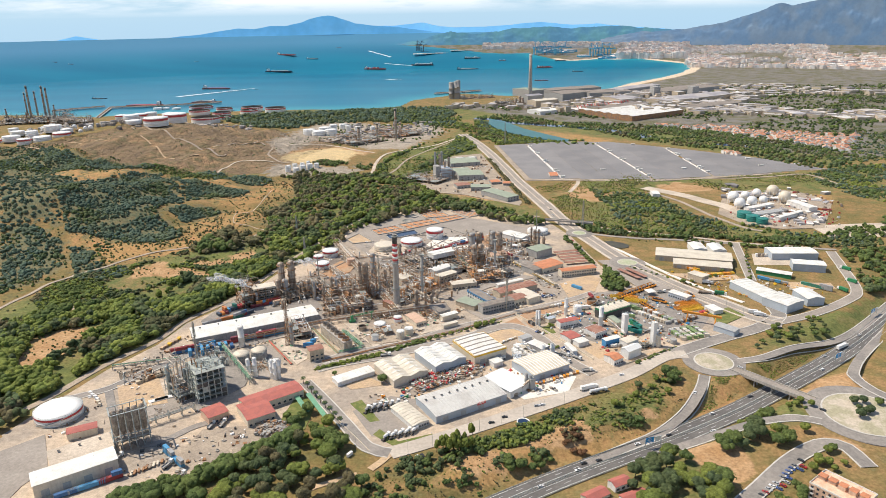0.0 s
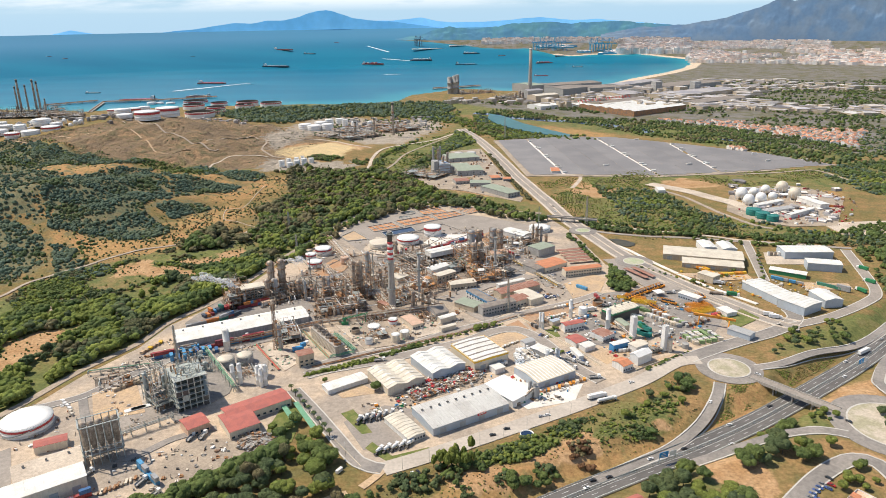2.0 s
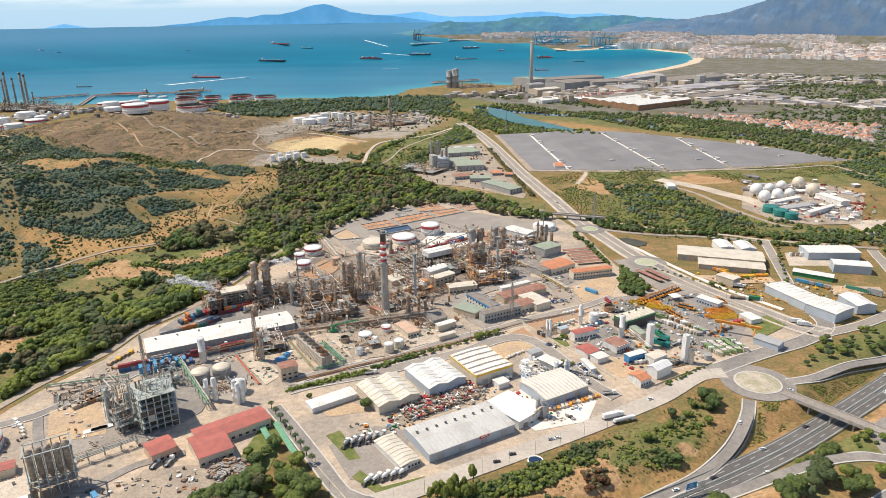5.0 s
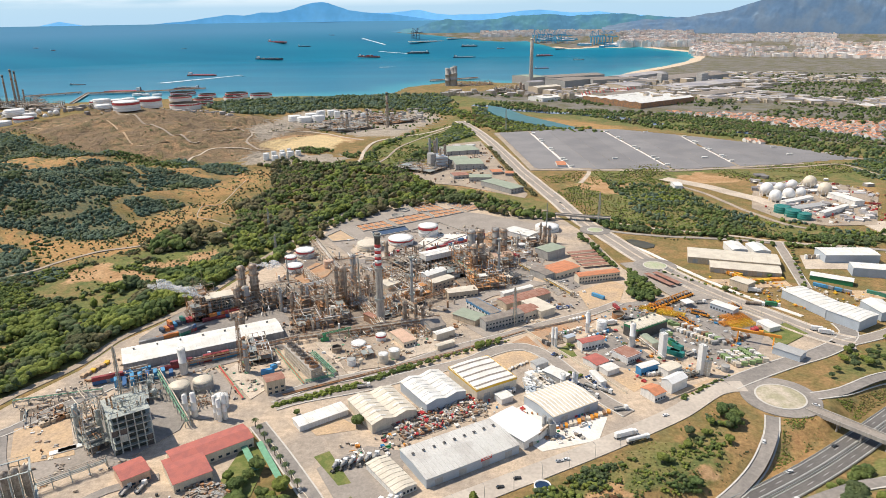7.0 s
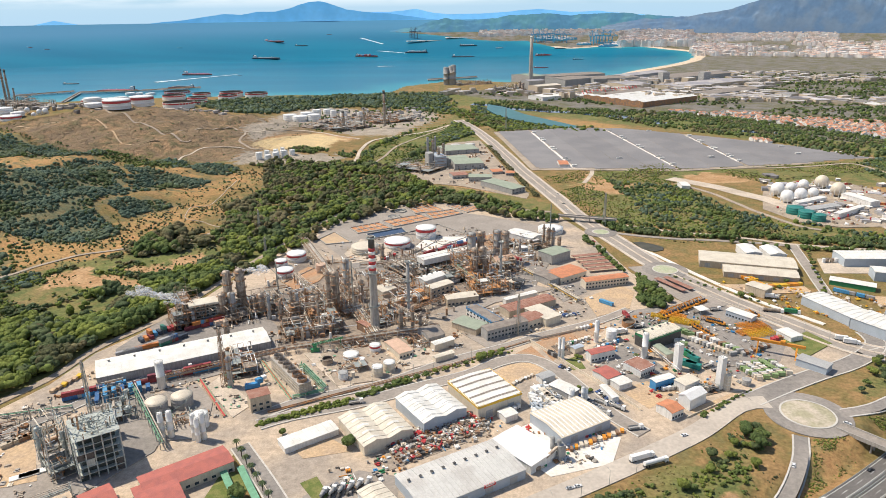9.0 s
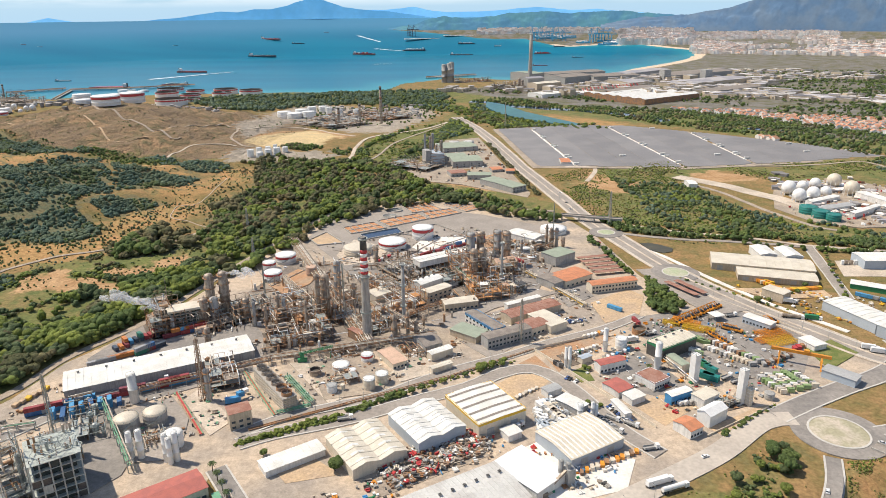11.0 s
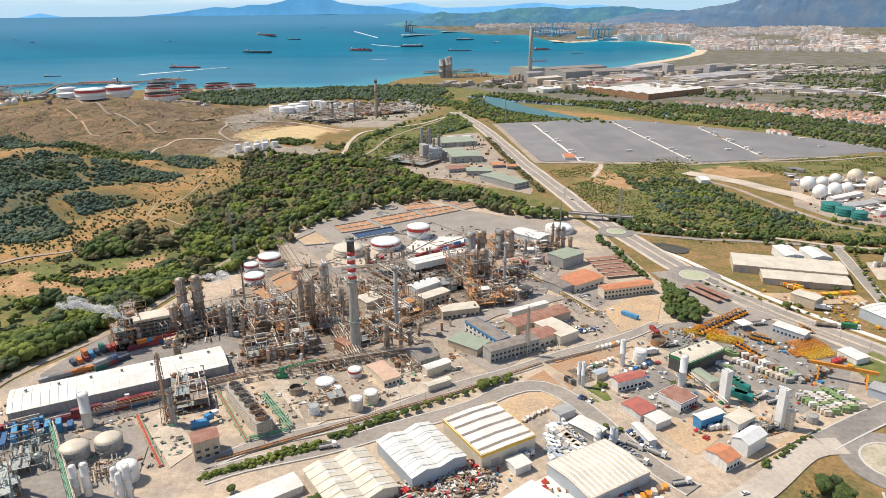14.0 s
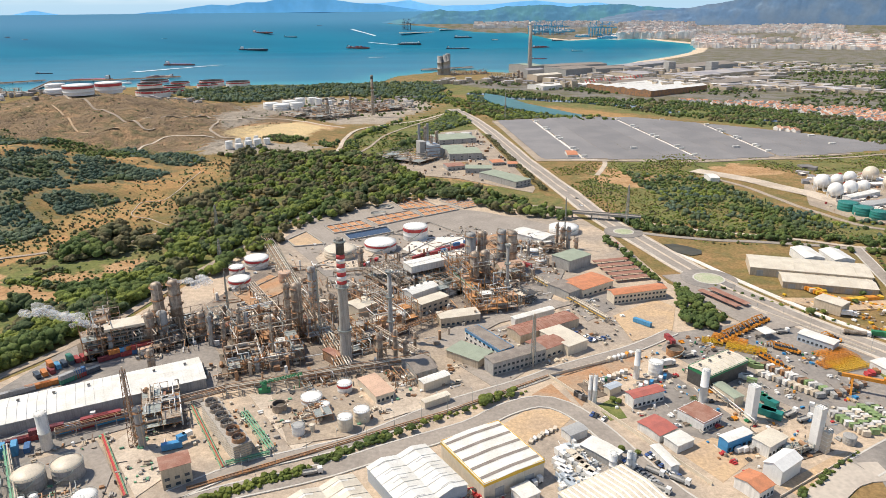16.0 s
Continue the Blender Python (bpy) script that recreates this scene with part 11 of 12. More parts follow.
def port_crane(x, y, h, label, mat="crane_blue"):
    ob = thing("port_crane", label, "crane", group="port cranes")
    s = Shape()
    for cx, cy in ((-1, -1), (1, -1), (1, 1), (-1, 1)):
        s.beam((cx * 12, cy * 9, 0), (cx * 12, cy * 9, h * 0.6), 4.0, mat)
    s.beam((-12, -9, h * 0.3), (12, -9, h * 0.3), 3.0, mat).beam((-12, 9, h * 0.3), (12, 9, h * 0.3), 3.0, mat)
    part("portal", s, ob)
    part("boom", Shape().beam((-25, 0, h * 0.6), (50, 0, h * 0.62), 5.0, mat), ob)
    part("apex", Shape().beam((0, 0, h * 0.6), (-4, 0, h), 3.5, mat).beam((-4, 0, h), (45, 0, h * 0.62), 2.0, mat).beam((-4, 0, h), (-24, 0, h * 0.6), 2.0, mat), ob)
    far_place(ob, x, y, SEA, random.Random(int(x)).uniform(-40, 40))
    return ob


for k, (x, y) in enumerate(((791.5, 5872.5), (850.1, 5964.4), (869.7, 5849.9), (941.8, 6049.9), (931, 5727.7), (1003.6, 5919.3), (1011, 5705), (1151.4, 5376.2), (1230.4, 5543.4), (1249.8, 5442.2), (1276.2, 5342.6), (-224.2, 7220.3), (-175.5, 7052.9))):
    port_crane(x, y, 100, "tall light blue quay crane in haze" if k < 11 else "dark blue quay crane in haze", "crane_blue" if k < 11 else "hull_dark")
town("container_stacks", "stacked containers on the quays", [(11.3, 14.3, -2.75, -2.5, 160, 8, 16, 20, 60, True), (8.2, 11, -2.3, -2.1, 100, 8, 16, 20, 60, True), (-2.6, 1.5, -2.15, -2.0, 60, 8, 14, 30, 60, True)], ("crane_blue", "white_box", "town_hazed"), 26, "containers")


# ---- containers, vehicles and yard goods ----
def coat(name, color):
    return material(name, color, 0.5, vary=0.12, scale=0.6, stain=0.15)


BOXES = [coat("container_" + n, c) for n, c in (("red", (0.32, 0.045, 0.045)), ("blue", (0.04, 0.13, 0.30)), ("sky", (0.08, 0.30, 0.52)), ("orange", (0.55, 0.20, 0.05)), ("green", (0.05, 0.22, 0.15)), ("grey", (0.35, 0.35, 0.35)), ("dark", (0.05, 0.07, 0.10)), ("maroon", (0.20, 0.04, 0.05)))]
BOX_WORDS = ("dull red", "navy blue", "sky blue", "orange", "green", "grey", "dark blue-grey", "maroon")
BOX_MESH = {}


def container(x, y, z, ang, c, long=True):
    key = (c, long)
    L = 12.2 if long else 6.1
    if key not in BOX_MESH:
        n = int(L / 0.6)
        side = [(-L / 2 + L * (i + q) / n, 1.22 if (i + (q > 0.2)) % 2 else 1.3) for i in range(n) for q in (0.12, 0.5)]
        side = [(-L / 2, 1.22)] + side + [(L / 2, 1.22)]
        s = Shape().prism([(a, -b) for a, b in side] + side[::-1], 0, 2.6, BOXES[c])
        door = Shape().box(L / 2 + 0.03, 0, 0.1, 0.06, 2.3, 2.4, 0, BOXES[c])
        for yy in (-0.7, -0.25, 0.25, 0.7):
            door.beam((L / 2 + 0.08, yy, 0.1), (L / 2 + 0.08, yy, 2.5), 0.05, "galvanised")
        BOX_MESH[key] = (s.mesh("body"), door.mesh("door"))
    ob = thing("shipping_container", f"{BOX_WORDS[c]} steel shipping container in a yard", "container", x, y, z, ang, "shipping containers")
    for nm, me in zip(("body", "door"), BOX_MESH[key]):
        o = new(nm, me)
        o.parent = ob
    return ob


rc = random.Random(4)


def container_row(a, b, n, stack=0.3, long=0.5, across=False, cols=range(8), gap=0.0):
    d = Vector(b) - Vector(a)
    ang = math.degrees(math.atan2(d.y, d.x)) + (90 if across else 0)
    for i in range(n):
        if rc.random() < gap:
            continue
        t = (i + 0.5) / n
        ln = rc.random() < long
        x, y = a[0] + d.x * t, a[1] + d.y * t
        c = rc.choice(list(cols))
        j = rc.uniform(-2, 2)
        container(x, y, 0.65, ang + j, c, ln)
        if rc.random() < stack:
            container(x, y, 3.26, ang + j, rc.choice(list(cols)), ln)


container_row((-226.6, 521.7), (-127.9, 567.7), 20, 0.4, 0.5, cols=(0, 2, 2, 1, 0, 7, 5))
container_row((-215.2, 518.1), (-180.1, 534.4), 8, 0.5, 0.2, True, cols=(2, 2, 1))
container_row((-211.7, 607.5), (-194.2, 624.1), 7, 0.3, 0.2, True, gap=0.3)
container_row((-220, 594.3), (-204.7, 609.2), 6, 0.3, 0.2, True, gap=0.3)
container_row((-194.4, 594.6), (-185.6, 605.3), 3, 0.6, 0.8)
container_row((-219.3, 579.9), (-210.8, 585.8), 2, 0.0, 0.9, cols=(3, 5))
container_row((-210, 586.9), (-197.5, 594.7), 2, 0.0, 0.9, cols=(3, 5))
container_row((-185.1, 618.3), (-166.5, 633), 4, 0.5, 0.8, cols=(0, 2, 7, 3))
container_row((-174.8, 624.8), (-154.5, 636.9), 4, 0.4, 0.8, cols=(3, 3, 1, 0))
container_row((-9.3, 781), (21.1, 810.2), 6, 0.3, 0.8, cols=(0, 7, 0, 5))
container_row((4.4, 791.1), (50.9, 823.8), 8, 0.3, 0.6, cols=(0, 7, 1, 0))
container_row((-183, 383.2), (-164.4, 364.9), 4, 0.2, 0.2, cols=(2, 5, 2))
container_row((-227.2, 339.7), (-200, 357.4), 8, 0.1, 0.4, cols=(2, 1, 5, 0))
container_row((145.6, 635.1), (146.6, 627.6), 2, 0, 0.3, cols=(0,))
container_row((134.3, 657.7), (138.9, 652.6), 1, 0, 1, cols=(2,))
container_row((332.8, 673.8), (353.5, 655), 4, 0, 0.5, cols=(2, 4, 5))
container_row((370.5, 654.3), (385, 638.2), 5, 0.3, 0.4, cols=(4, 4, 5))
container_row((508.4, 949.1), (543.5, 929), 5, 0.2, 0.8, cols=(0, 3, 0))
container_row((74.9, 764.6), (78.7, 759.4), 1, 0, 1, cols=(0,))


PAINTS = [coat("car_" + n, c) for n, c in (("white", (0.75, 0.75, 0.74)), ("silver", (0.42, 0.43, 0.44)), ("black", (0.03, 0.03, 0.033)), ("red", (0.40, 0.03, 0.03)), ("blue", (0.05, 0.10, 0.28)), ("grey", (0.18, 0.18, 0.19)))]
CAR_WORDS = ("white", "silver", "black", "red", "dark blue", "grey")
CAR = []
for p in PAINTS:
    body = Shape()
    prof = [(-2.1, 0.35), (2.1, 0.35), (2.12, 0.75), (1.2, 0.92), (0.55, 1.0), (-1.6, 1.0), (-2.1, 0.85)]
    n = len(prof)
    vs = [(x, s * 0.86, z) for s in (-1, 1) for x, z in prof]
    body.add(vs, [tuple(range(n)), tuple(range(2 * n - 1, n - 1, -1))] + [(i, n + i, n + (i + 1) % n, (i + 1) % n) for i in range(n)], p)
    cab = Shape()
    c8 = [(-1.7, -0.78, 0.98), (0.75, -0.78, 0.98), (0.75, 0.78, 0.98), (-1.7, 0.78, 0.98), (-1.3, -0.62, 1.45), (0.15, -0.62, 1.45), (0.15, 0.62, 1.45), (-1.3, 0.62, 1.45)]
    cab.add(c8, [(0, 1, 5, 4), (1, 2, 6, 5), (2, 3, 7, 6), (3, 0, 4, 7)], "glass")
    cab.add([(x, y, z + 0.0) for x, y, z in c8[4:]], [(0, 1, 2, 3)], p)
    CAR.append((body.mesh("body"), cab.mesh("cabin")))
WHEEL = Shape().tube((0, -0.11, 0), (0, 0.11, 0), 0.32, n=12, mat="rubber").mesh("wheel")


def car(x, y, ang, c=None, z=None, group="parked cars"):
    c = rc.randrange(6) if c is None else c
    z = 0.35 if z is None else z
    ob = thing("car", f"{CAR_WORDS[c]} hatchback car on an asphalt road" if group != "parked cars" else f"{CAR_WORDS[c]} hatchback car parked in a row", "car", x, y, z, ang, group)
    for nm, me in zip(("body", "cabin"), CAR[c]):
        o = new(nm, me)
        o.parent = ob
    for sx in (-1.3, 1.3):
        for sy in (-0.78, 0.78):
            o = new("wheel", WHEEL)
            o.parent = ob
            o.location = (sx, sy, 0.32)
    return ob


def car_row(a, b, n, across=True, fill=0.8):
    d = Vector(b) - Vector(a)
    ang = math.degrees(math.atan2(d.y, d.x)) + (90 if across else 0)
    for i in range(n):
        if rc.random() < fill:
            t = (i + 0.5) / n
            car(a[0] + d.x * t, a[1] + d.y * t, ang + rc.uniform(-3, 3) + rc.choice((0, 180)))


car_row((88.2, 518), (101.3, 493.3), 13)
car_row((98.7, 523.9), (109.6, 500.1), 12, fill=0.6)
car_row((180, 328.6), (221.7, 363.3), 13)
car_row((192.4, 334.3), (223.8, 360.3), 9)
car_row((81.2, 554.2), (87.5, 549.1), 4)
car_row((84.5, 629.8), (111.9, 637.8), 9, fill=0.9)
car_row((90.9, 644.8), (104.7, 629.1), 6, fill=0.6)
car_row((-102.6, 459.7), (-69, 405.9), 7, False, 0.6)
car_row((-48.9, 436.8), (-54.5, 432), 3)
car_row((105.5, 689.1), (118.3, 694.4), 4)
car_row((164.1, 788), (169, 738.7), 5, False, 0.5)
car_row((-10.8, 375.4), (-19.7, 371.5), 3)
for (x, y), a, c in (((87.7, 372.5), 20, 2), ((98, 375.2), 20, 2), ((82.7, 365.7), 200, 0), ((127.4, 392.3), 20, 0), ((151.6, 402.1), 22, 2), ((57.1, 350.3), 20, 0), ((315.1, 511.8), 30, 0), ((301.6, 489), 30, 0), ((190.4, 427.7), 24, 0), ((227.4, 449.8), 24, 2), ((183, 405.9), 24, 0), ((366.2, 549.7), 35, 1)):
    car(x, y, a, c, height1(x, y) + 0.42, "cars on the motorway")
for (x, y), a, c in (((184.2, 446.5), 60, 0), ((232.4, 482.1), -20, 0), ((263.7, 418.7), 120, 2), ((69.6, 432), 15, 0), ((65.3, 430.6), 15, 1), ((41, 416.6), 15, 2), ((31.4, 409.9), 15, 2), ((136.8, 473.5), 20, 0), ((120.1, 542.9), 0, 0), ((155.4, 931.2), -50, 0), ((159.8, 883.5), -50, 0), ((157.4, 1004.4), -50, 0), ((156.5, 956.9), -50, 2), ((160.7, 812.9), -45, 3), ((160.5, 780.4), -45, 0)):
    car(x, y, a, c, height1(x, y) + 0.35, "cars on the roads")


def lorry(x, y, ang, label, body="white_paint", cab="white_paint", L=12.0, z=0.35, kind="box"):
    ob = thing("lorry", label, "lorry", x, y, z, ang, "lorries")
    if kind == "box":
        part("trailer", Shape().box(-1.5, 0, 1.0, L, 2.5, 2.8, 0, body), ob)
    elif kind == "tanker":
        part("trailer", Shape().tube((-1.5 - L / 2, 0, 2.2), (-1.5 + L / 2, 0, 2.2), 1.2, n=14, mat=body), ob)
    elif kind == "mixer":
        part("drum", Shape().tube((-3, 0, 2.6), (0.4, 0, 2.0), 0.7, 1.25, 12, body).tube((0.4, 0, 2.0), (1.8, 0, 1.9), 1.25, 0.7, 12, body), ob, "rotating mixer drum")
    else:
        part("trailer", Shape().box(-1.5, 0, 1.0, L, 2.5, 0.4, 0, body).box(-1.5, 1.2, 1.3, L, 0.1, 0.8, 0, body).box(-1.5, -1.2, 1.3, L, 0.1, 0.8, 0, body), ob)
    part("chassis", Shape().box(-0.5, 0, 0.6, L + 3, 1.1, 0.4, 0, "dark_steel"), ob)
    cx = -1.5 + L / 2 + 1.4
    c = part("cab", Shape().box(cx, 0, 0.6, 2.1, 2.4, 2.4, 0, cab, 0.94), ob)
    part("windscreen", Shape().box(cx + 1.03, 0, 1.8, 0.08, 2.1, 0.9, 0, "glass"), c)
    for px in (cx, -1.5 - L * 0.28, -1.5 - L * 0.42):
        for sy in (-1.05, 1.05):
            part("wheel", Shape().tube((px, sy - 0.15, 0.5), (px, sy + 0.15, 0.5), 0.5, n=10, mat="rubber"), ob)
    return ob


lorry(*(107.7, 453.4), 20, "white box lorry parked on the estate road")
lorry(*(113.6, 448.9), 20, "white tank lorry on the estate road", kind="tanker")
x, y = (338.3, 526.5)
lorry(x, y, 32, "white lorry on the motorway", z=height1(x, y) + 0.45)
for k in range(6):
    x, y = (-55.9, 428.3)
    lorry(x + 4.2 * k, y + 1.5 * k, 75, "white concrete mixer truck parked in a row", kind="mixer", L=6, body="grey_wall")
for k in range(5):
    x, y = (-39.7, 394.4)
    lorry(x + 4.6 * k, y + 1.7 * k, 60, "white concrete mixer truck parked in a row", kind="mixer", L=6)
for (x, y), a in (((43, 500.3), 20), ((45.7, 502.8), 25), ((97.8, 496.9), -40), ((107.8, 502), -40), ((98.9, 507.9), -40), ((112, 480.7), 10), ((183.8, 546), 20), ((190.9, 554.2), 60), ((179.4, 551), 30), ((151.1, 611.9), 20), ((218.9, 640.1), 10), ((-163.2, 356.5), 60), ((-175.1, 368.1), 70), ((-210.2, 376.6), 70), ((-161.5, 412), 80), ((-154.3, 413.9), 80), ((-48.5, 512.4), 15), ((-164.2, 557.3), 100)):
    lorry(x, y, a, "white flatbed lorry in a yard", kind="flat", L=6, body="grey_wall")
for (x, y), a in (((291.2, 579.7), -20), ((288.2, 584.9), -22), ((134.7, 601.9), 15), ((272.4, 662.8), -20)):
    lorry(x, y, a, "white box lorry beside a depot", L=8)
for (x, y), a in (((434.7, 696.5), 120), ((420.1, 660), 120), ((398.9, 637.6), 110), ((275.2, 631.9), -20)):
    lorry(x, y, a, "green box lorry by the road", body="green_paint", L=9)
lorry(*(261.9, 634.5), -18, "dark tank lorry on the main road", kind="tanker", body="steel")


def digger(x, y, ang, label="orange crawler excavator parked in a row", mat="orange_paint"):
    ob = thing("excavator", label, "excavator", x, y, 0.45, ang, "parked excavators")
    for s in (-1.1, 1.1):
        part("track", Shape().box(0, s, 0, 3.8, 0.6, 0.9, 0, "rubber"), ob)
    part("body", Shape().box(-0.3, 0, 0.9, 3.2, 2.4, 1.3, 0, mat).box(0.4, 0.6, 2.2, 1.4, 1.0, 1.1, 0, "glass"), ob)
    part("boom", Shape().beam((1.2, -0.3, 1.6), (3.6, -0.3, 4.0), 0.45, mat).beam((3.6, -0.3, 4.0), (6.2, -0.3, 2.4), 0.38, mat), ob)
    part("stick", Shape().beam((6.2, -0.3, 2.4), (5.4, -0.3, 0.5), 0.3, mat).box(5.3, -0.3, 0.0, 0.9, 1.1, 0.8, 0, "dark_steel"), ob)
    return ob


def machine_row(a, b, n, turn, fn=digger, **kw):
    d = Vector(b) - Vector(a)
    for i in range(n):
        t = (i + 0.5) / n
        fn(a[0] + d.x * t, a[1] + d.y * t, turn + rc.uniform(-8, 8), **kw)


machine_row((172.7, 625.2), (216, 656.4), 14, 150)
machine_row((183, 633.7), (218.6, 658), 8, 150)
machine_row((204.6, 619.8), (214.2, 612.4), 7, 130)
machine_row((191.3, 610.5), (198.5, 592.1), 7, 120)
machine_row((243.9, 631.5), (245.6, 625.5), 3, 150)


def boom_stack(x, y, ang, n, mat, label, L=11, hgt=1.1):
    """Long lattice boom sections lying side by side."""
    ob = thing("crane_boom_stack", label, "crane parts", x, y, 0.4, ang)
    for k in range(n):
        yy = (k - (n - 1) / 2) * 1.9
        s = Shape()
        for sy in (-0.6, 0.6):
            for z in (0.1, hgt):
                s.beam((-L / 2, yy + sy, z), (L / 2, yy + sy, z), 0.2, mat)
        m = 8
        for i in range(m):
            x0, x1 = -L / 2 + L * i / m, -L / 2 + L * (i + 1) / m
            for sy in (-0.6, 0.6):
                s.beam((x0, yy + sy, 0.1), (x1, yy + sy, hgt), 0.13, mat)
            s.beam((x0, yy - 0.6, hgt), (x1, yy + 0.6, hgt), 0.13, mat)
        part("boom_section", s, ob)
    return ob


boom_stack(*(181.5, 630), -35, 5, "orange_paint", "yellow lattice crane booms on the ground", 20, 1.6)
boom_stack(*(186.9, 619), -30, 5, "yellow_paint", "yellow lattice crane booms on the ground", 22, 1.6)
boom_stack(*(234.6, 609), 18, 8, "orange_paint", "orange lattice crane booms in rows", 22, 1.4)
boom_stack(*(235, 598.4), 18, 6, "yellow_paint", "orange lattice crane booms in rows", 22, 1.4)
boom_stack(*(226.7, 600.6), 18, 4, "orange_paint", "orange lattice crane booms in rows", 16, 1.4)
boom_stack(*(170.5, 628.2), -20, 4, "yellow_paint", "stacked yellow steel frames", 12, 2.0)


def goods_row(a, b, n, mats, label, size=(2.4, 1.5, 1.8), turn=0, name="stacked_goods", layers=1):
    """Rows of strapped bundles."""
    d = Vector(b) - Vector(a)
    ang = math.degrees(math.atan2(d.y, d.x)) + turn
    for i in range(n):
        t = (i + 0.5) / n
        loose = 2.6 if name == "scrap_heap" else 0.3
        ob = thing(name, label, "stacked goods", a[0] + d.x * t + rc.uniform(-loose, loose), a[1] + d.y * t + rc.uniform(-loose, loose), 0.55, ang + rc.uniform(-5, 5) * (9 if loose > 1 else 1), label)
        m = rc.choice(mats)
        for k in range(layers):
            part("crate", Shape().box(rc.uniform(-0.2, 0.2), rc.uniform(-0.2, 0.2), k * size[2] / layers * 1.02, size[0] * rc.uniform(0.85, 1.1), size[1] * rc.uniform(0.85, 1.1), size[2] / layers, rc.uniform(-4, 4), m if k == 0 else rc.choice(mats)), ob)


GW = ("lime_paint", "grey_roof_light", "white_wall", "lime_paint", "cream_paint", "grey_wall")
goods_row((187.5, 598.8), (208.7, 568.4), 14, ("white_wall", "grey_wall", "lime_paint", "grey_roof_light", "rust"), "white pallet bundles in a yard", (4.6, 2.6, 2.8), 60)
goods_row((181, 591.5), (202.6, 565.3), 12, ("white_wall", "cream_paint", "grey_wall", "tan_wall"), "white pallet bundles in a yard", (4.6, 2.6, 2.4), 60)
for k in range(5):
    dx, dy = 5.5 * k, 1.6 * k
    a, b = (198.7, 550.4), (205.3, 531.3)
    goods_row((a[0] + dx, a[1] + dy), (b[0] + dx, b[1] + dy), 9, GW, "green and white modular cabins", (4.0, 2.4, 2.6), 60)
goods_row((177.8, 605.6), (184.5, 595.7), 5, ("lime_paint",), "lime green machine skids", (5, 2.4, 2.4), 40)
goods_row((170.2, 588.2), (174.7, 580.9), 3, ("lime_paint", "white_paint"), "lime green machine skids", (5, 2.4, 2.4), 30)
goods_row((207.2, 565.7), (232.7, 578.9), 8, ("rust", "grey_wall", "red_paint"), "rusty machine parts in a yard", (4, 2.2, 2.0), 60)
goods_row((237, 585.9), (253.4, 593.3), 5, ("red_paint", "rust"), "rusty red machine parts in a yard", (4, 2.2, 2.0), 60)
goods_row((70.7, 461.8), (104.7, 478.9), 12, ("rust", "cream_paint", "orange_paint"), "rusty blocks along a yard edge", (3.5, 2, 1.5), 60)
goods_row((261, 721.7), (280.8, 680.5), 20, ("orange_paint", "cream_paint", "yellow_paint"), "stacked timber bundles by a shed", (3.6, 2.4, 2.4), 60, "timber_stack")
goods_row((261.3, 735.2), (277, 698), 14, ("cream_paint", "orange_paint", "yellow_paint"), "stacked timber bundles by a shed", (3.6, 2.4, 2.4), 60, "timber_stack")
goods_row((281.6, 685.2), (311, 688.8), 7, ("orange_paint", "yellow_paint"), "orange stacked boards behind a shed", (5, 4, 2.2), 0, "timber_stack")
goods_row((60.5, 525.1), (72.9, 501.2), 9, ("white_paint", "white_wall", "grey_sheet"), "white site cabins and tanks", (5.5, 3.0, 3.0), 90, "site_cabin")
goods_row((57.8, 517), (60.4, 498), 5, ("white_paint", "blue_grey_sheet"), "white site cabins and tanks", (5.5, 3.0, 3.0), 30, "site_cabin")
goods_row((64.8, 520.8), (74.7, 494.1), 9, ("white_paint", "cream_paint", "steel"), "white site cabins and tanks", (5, 3.2, 3.4), 20, "site_cabin")
goods_row((47.4, 531.9), (62.4, 542.8), 7, ("white_paint", "cream_paint"), "white concrete blocks on sand", (3, 2, 0.9), 30, "block_stack", 1)
goods_row((102.9, 608.2), (119.5, 615.8), 6, ("white_paint", "cream_paint", "orange_paint"), "crates and skids on red earth", (3.2, 2.2, 1.8), 30)
goods_row((92.3, 583.7), (110.6, 595.1), 7, ("cream_paint", "white_paint", "green_paint"), "crates and gas bottle racks", (3.0, 2.2, 2.0), 40)
goods_row((77.9, 572.8), (81.2, 566.1), 4, ("grey_wall", "dark_steel"), "racks of grey gas bottles", (3.0, 2.2, 2.6), 30)
goods_row((111.7, 577.2), (130.6, 589.5), 6, ("white_paint", "blue_paint", "grey_wall"), "skids and small tanks in a yard", (3.2, 2.0, 2.0), 30)
goods_row((139.4, 522.6), (154.6, 522.1), 5, ("blue_paint", "white_paint", "grey_wall"), "skids and small tanks in a yard", (3.2, 2.2, 2.2), 30)
goods_row((-195.5, 359), (-179.6, 372.3), 9, ("rust", "cream_paint", "steel"), "rows of rusty pipes and parts", (4.5, 1.4, 1.0), 60)
goods_row((-242.1, 530.3), (-232.9, 551.8), 6, ("yellow_paint", "orange_paint", "sand_yard"), "orange formwork stacks in a yard", (4, 3, 1.6), 20)
goods_row((-268.9, 460.9), (-250.8, 440.3), 6, ("orange_paint", "cream_paint", "white_paint"), "crates beside a tank", (3, 2, 1.6), 20)
goods_row((-68.1, 371), (-54.7, 379.7), 0 + 1, ("white_paint",), "white van body by trees", (5, 2, 2), 20)
goods_row((-237.4, 472.6), (-219.8, 490), 9, ("rust", "steel", "tan_wall"), "low machinery blocks on a slab", (5, 3, 2.4), 10)
goods_row((-215.7, 445.4), (-205.5, 451.5), 3, ("white_paint",), "white sheet stacks on a slab", (9, 4, 0.6), 0, "sheet_stack", 1)
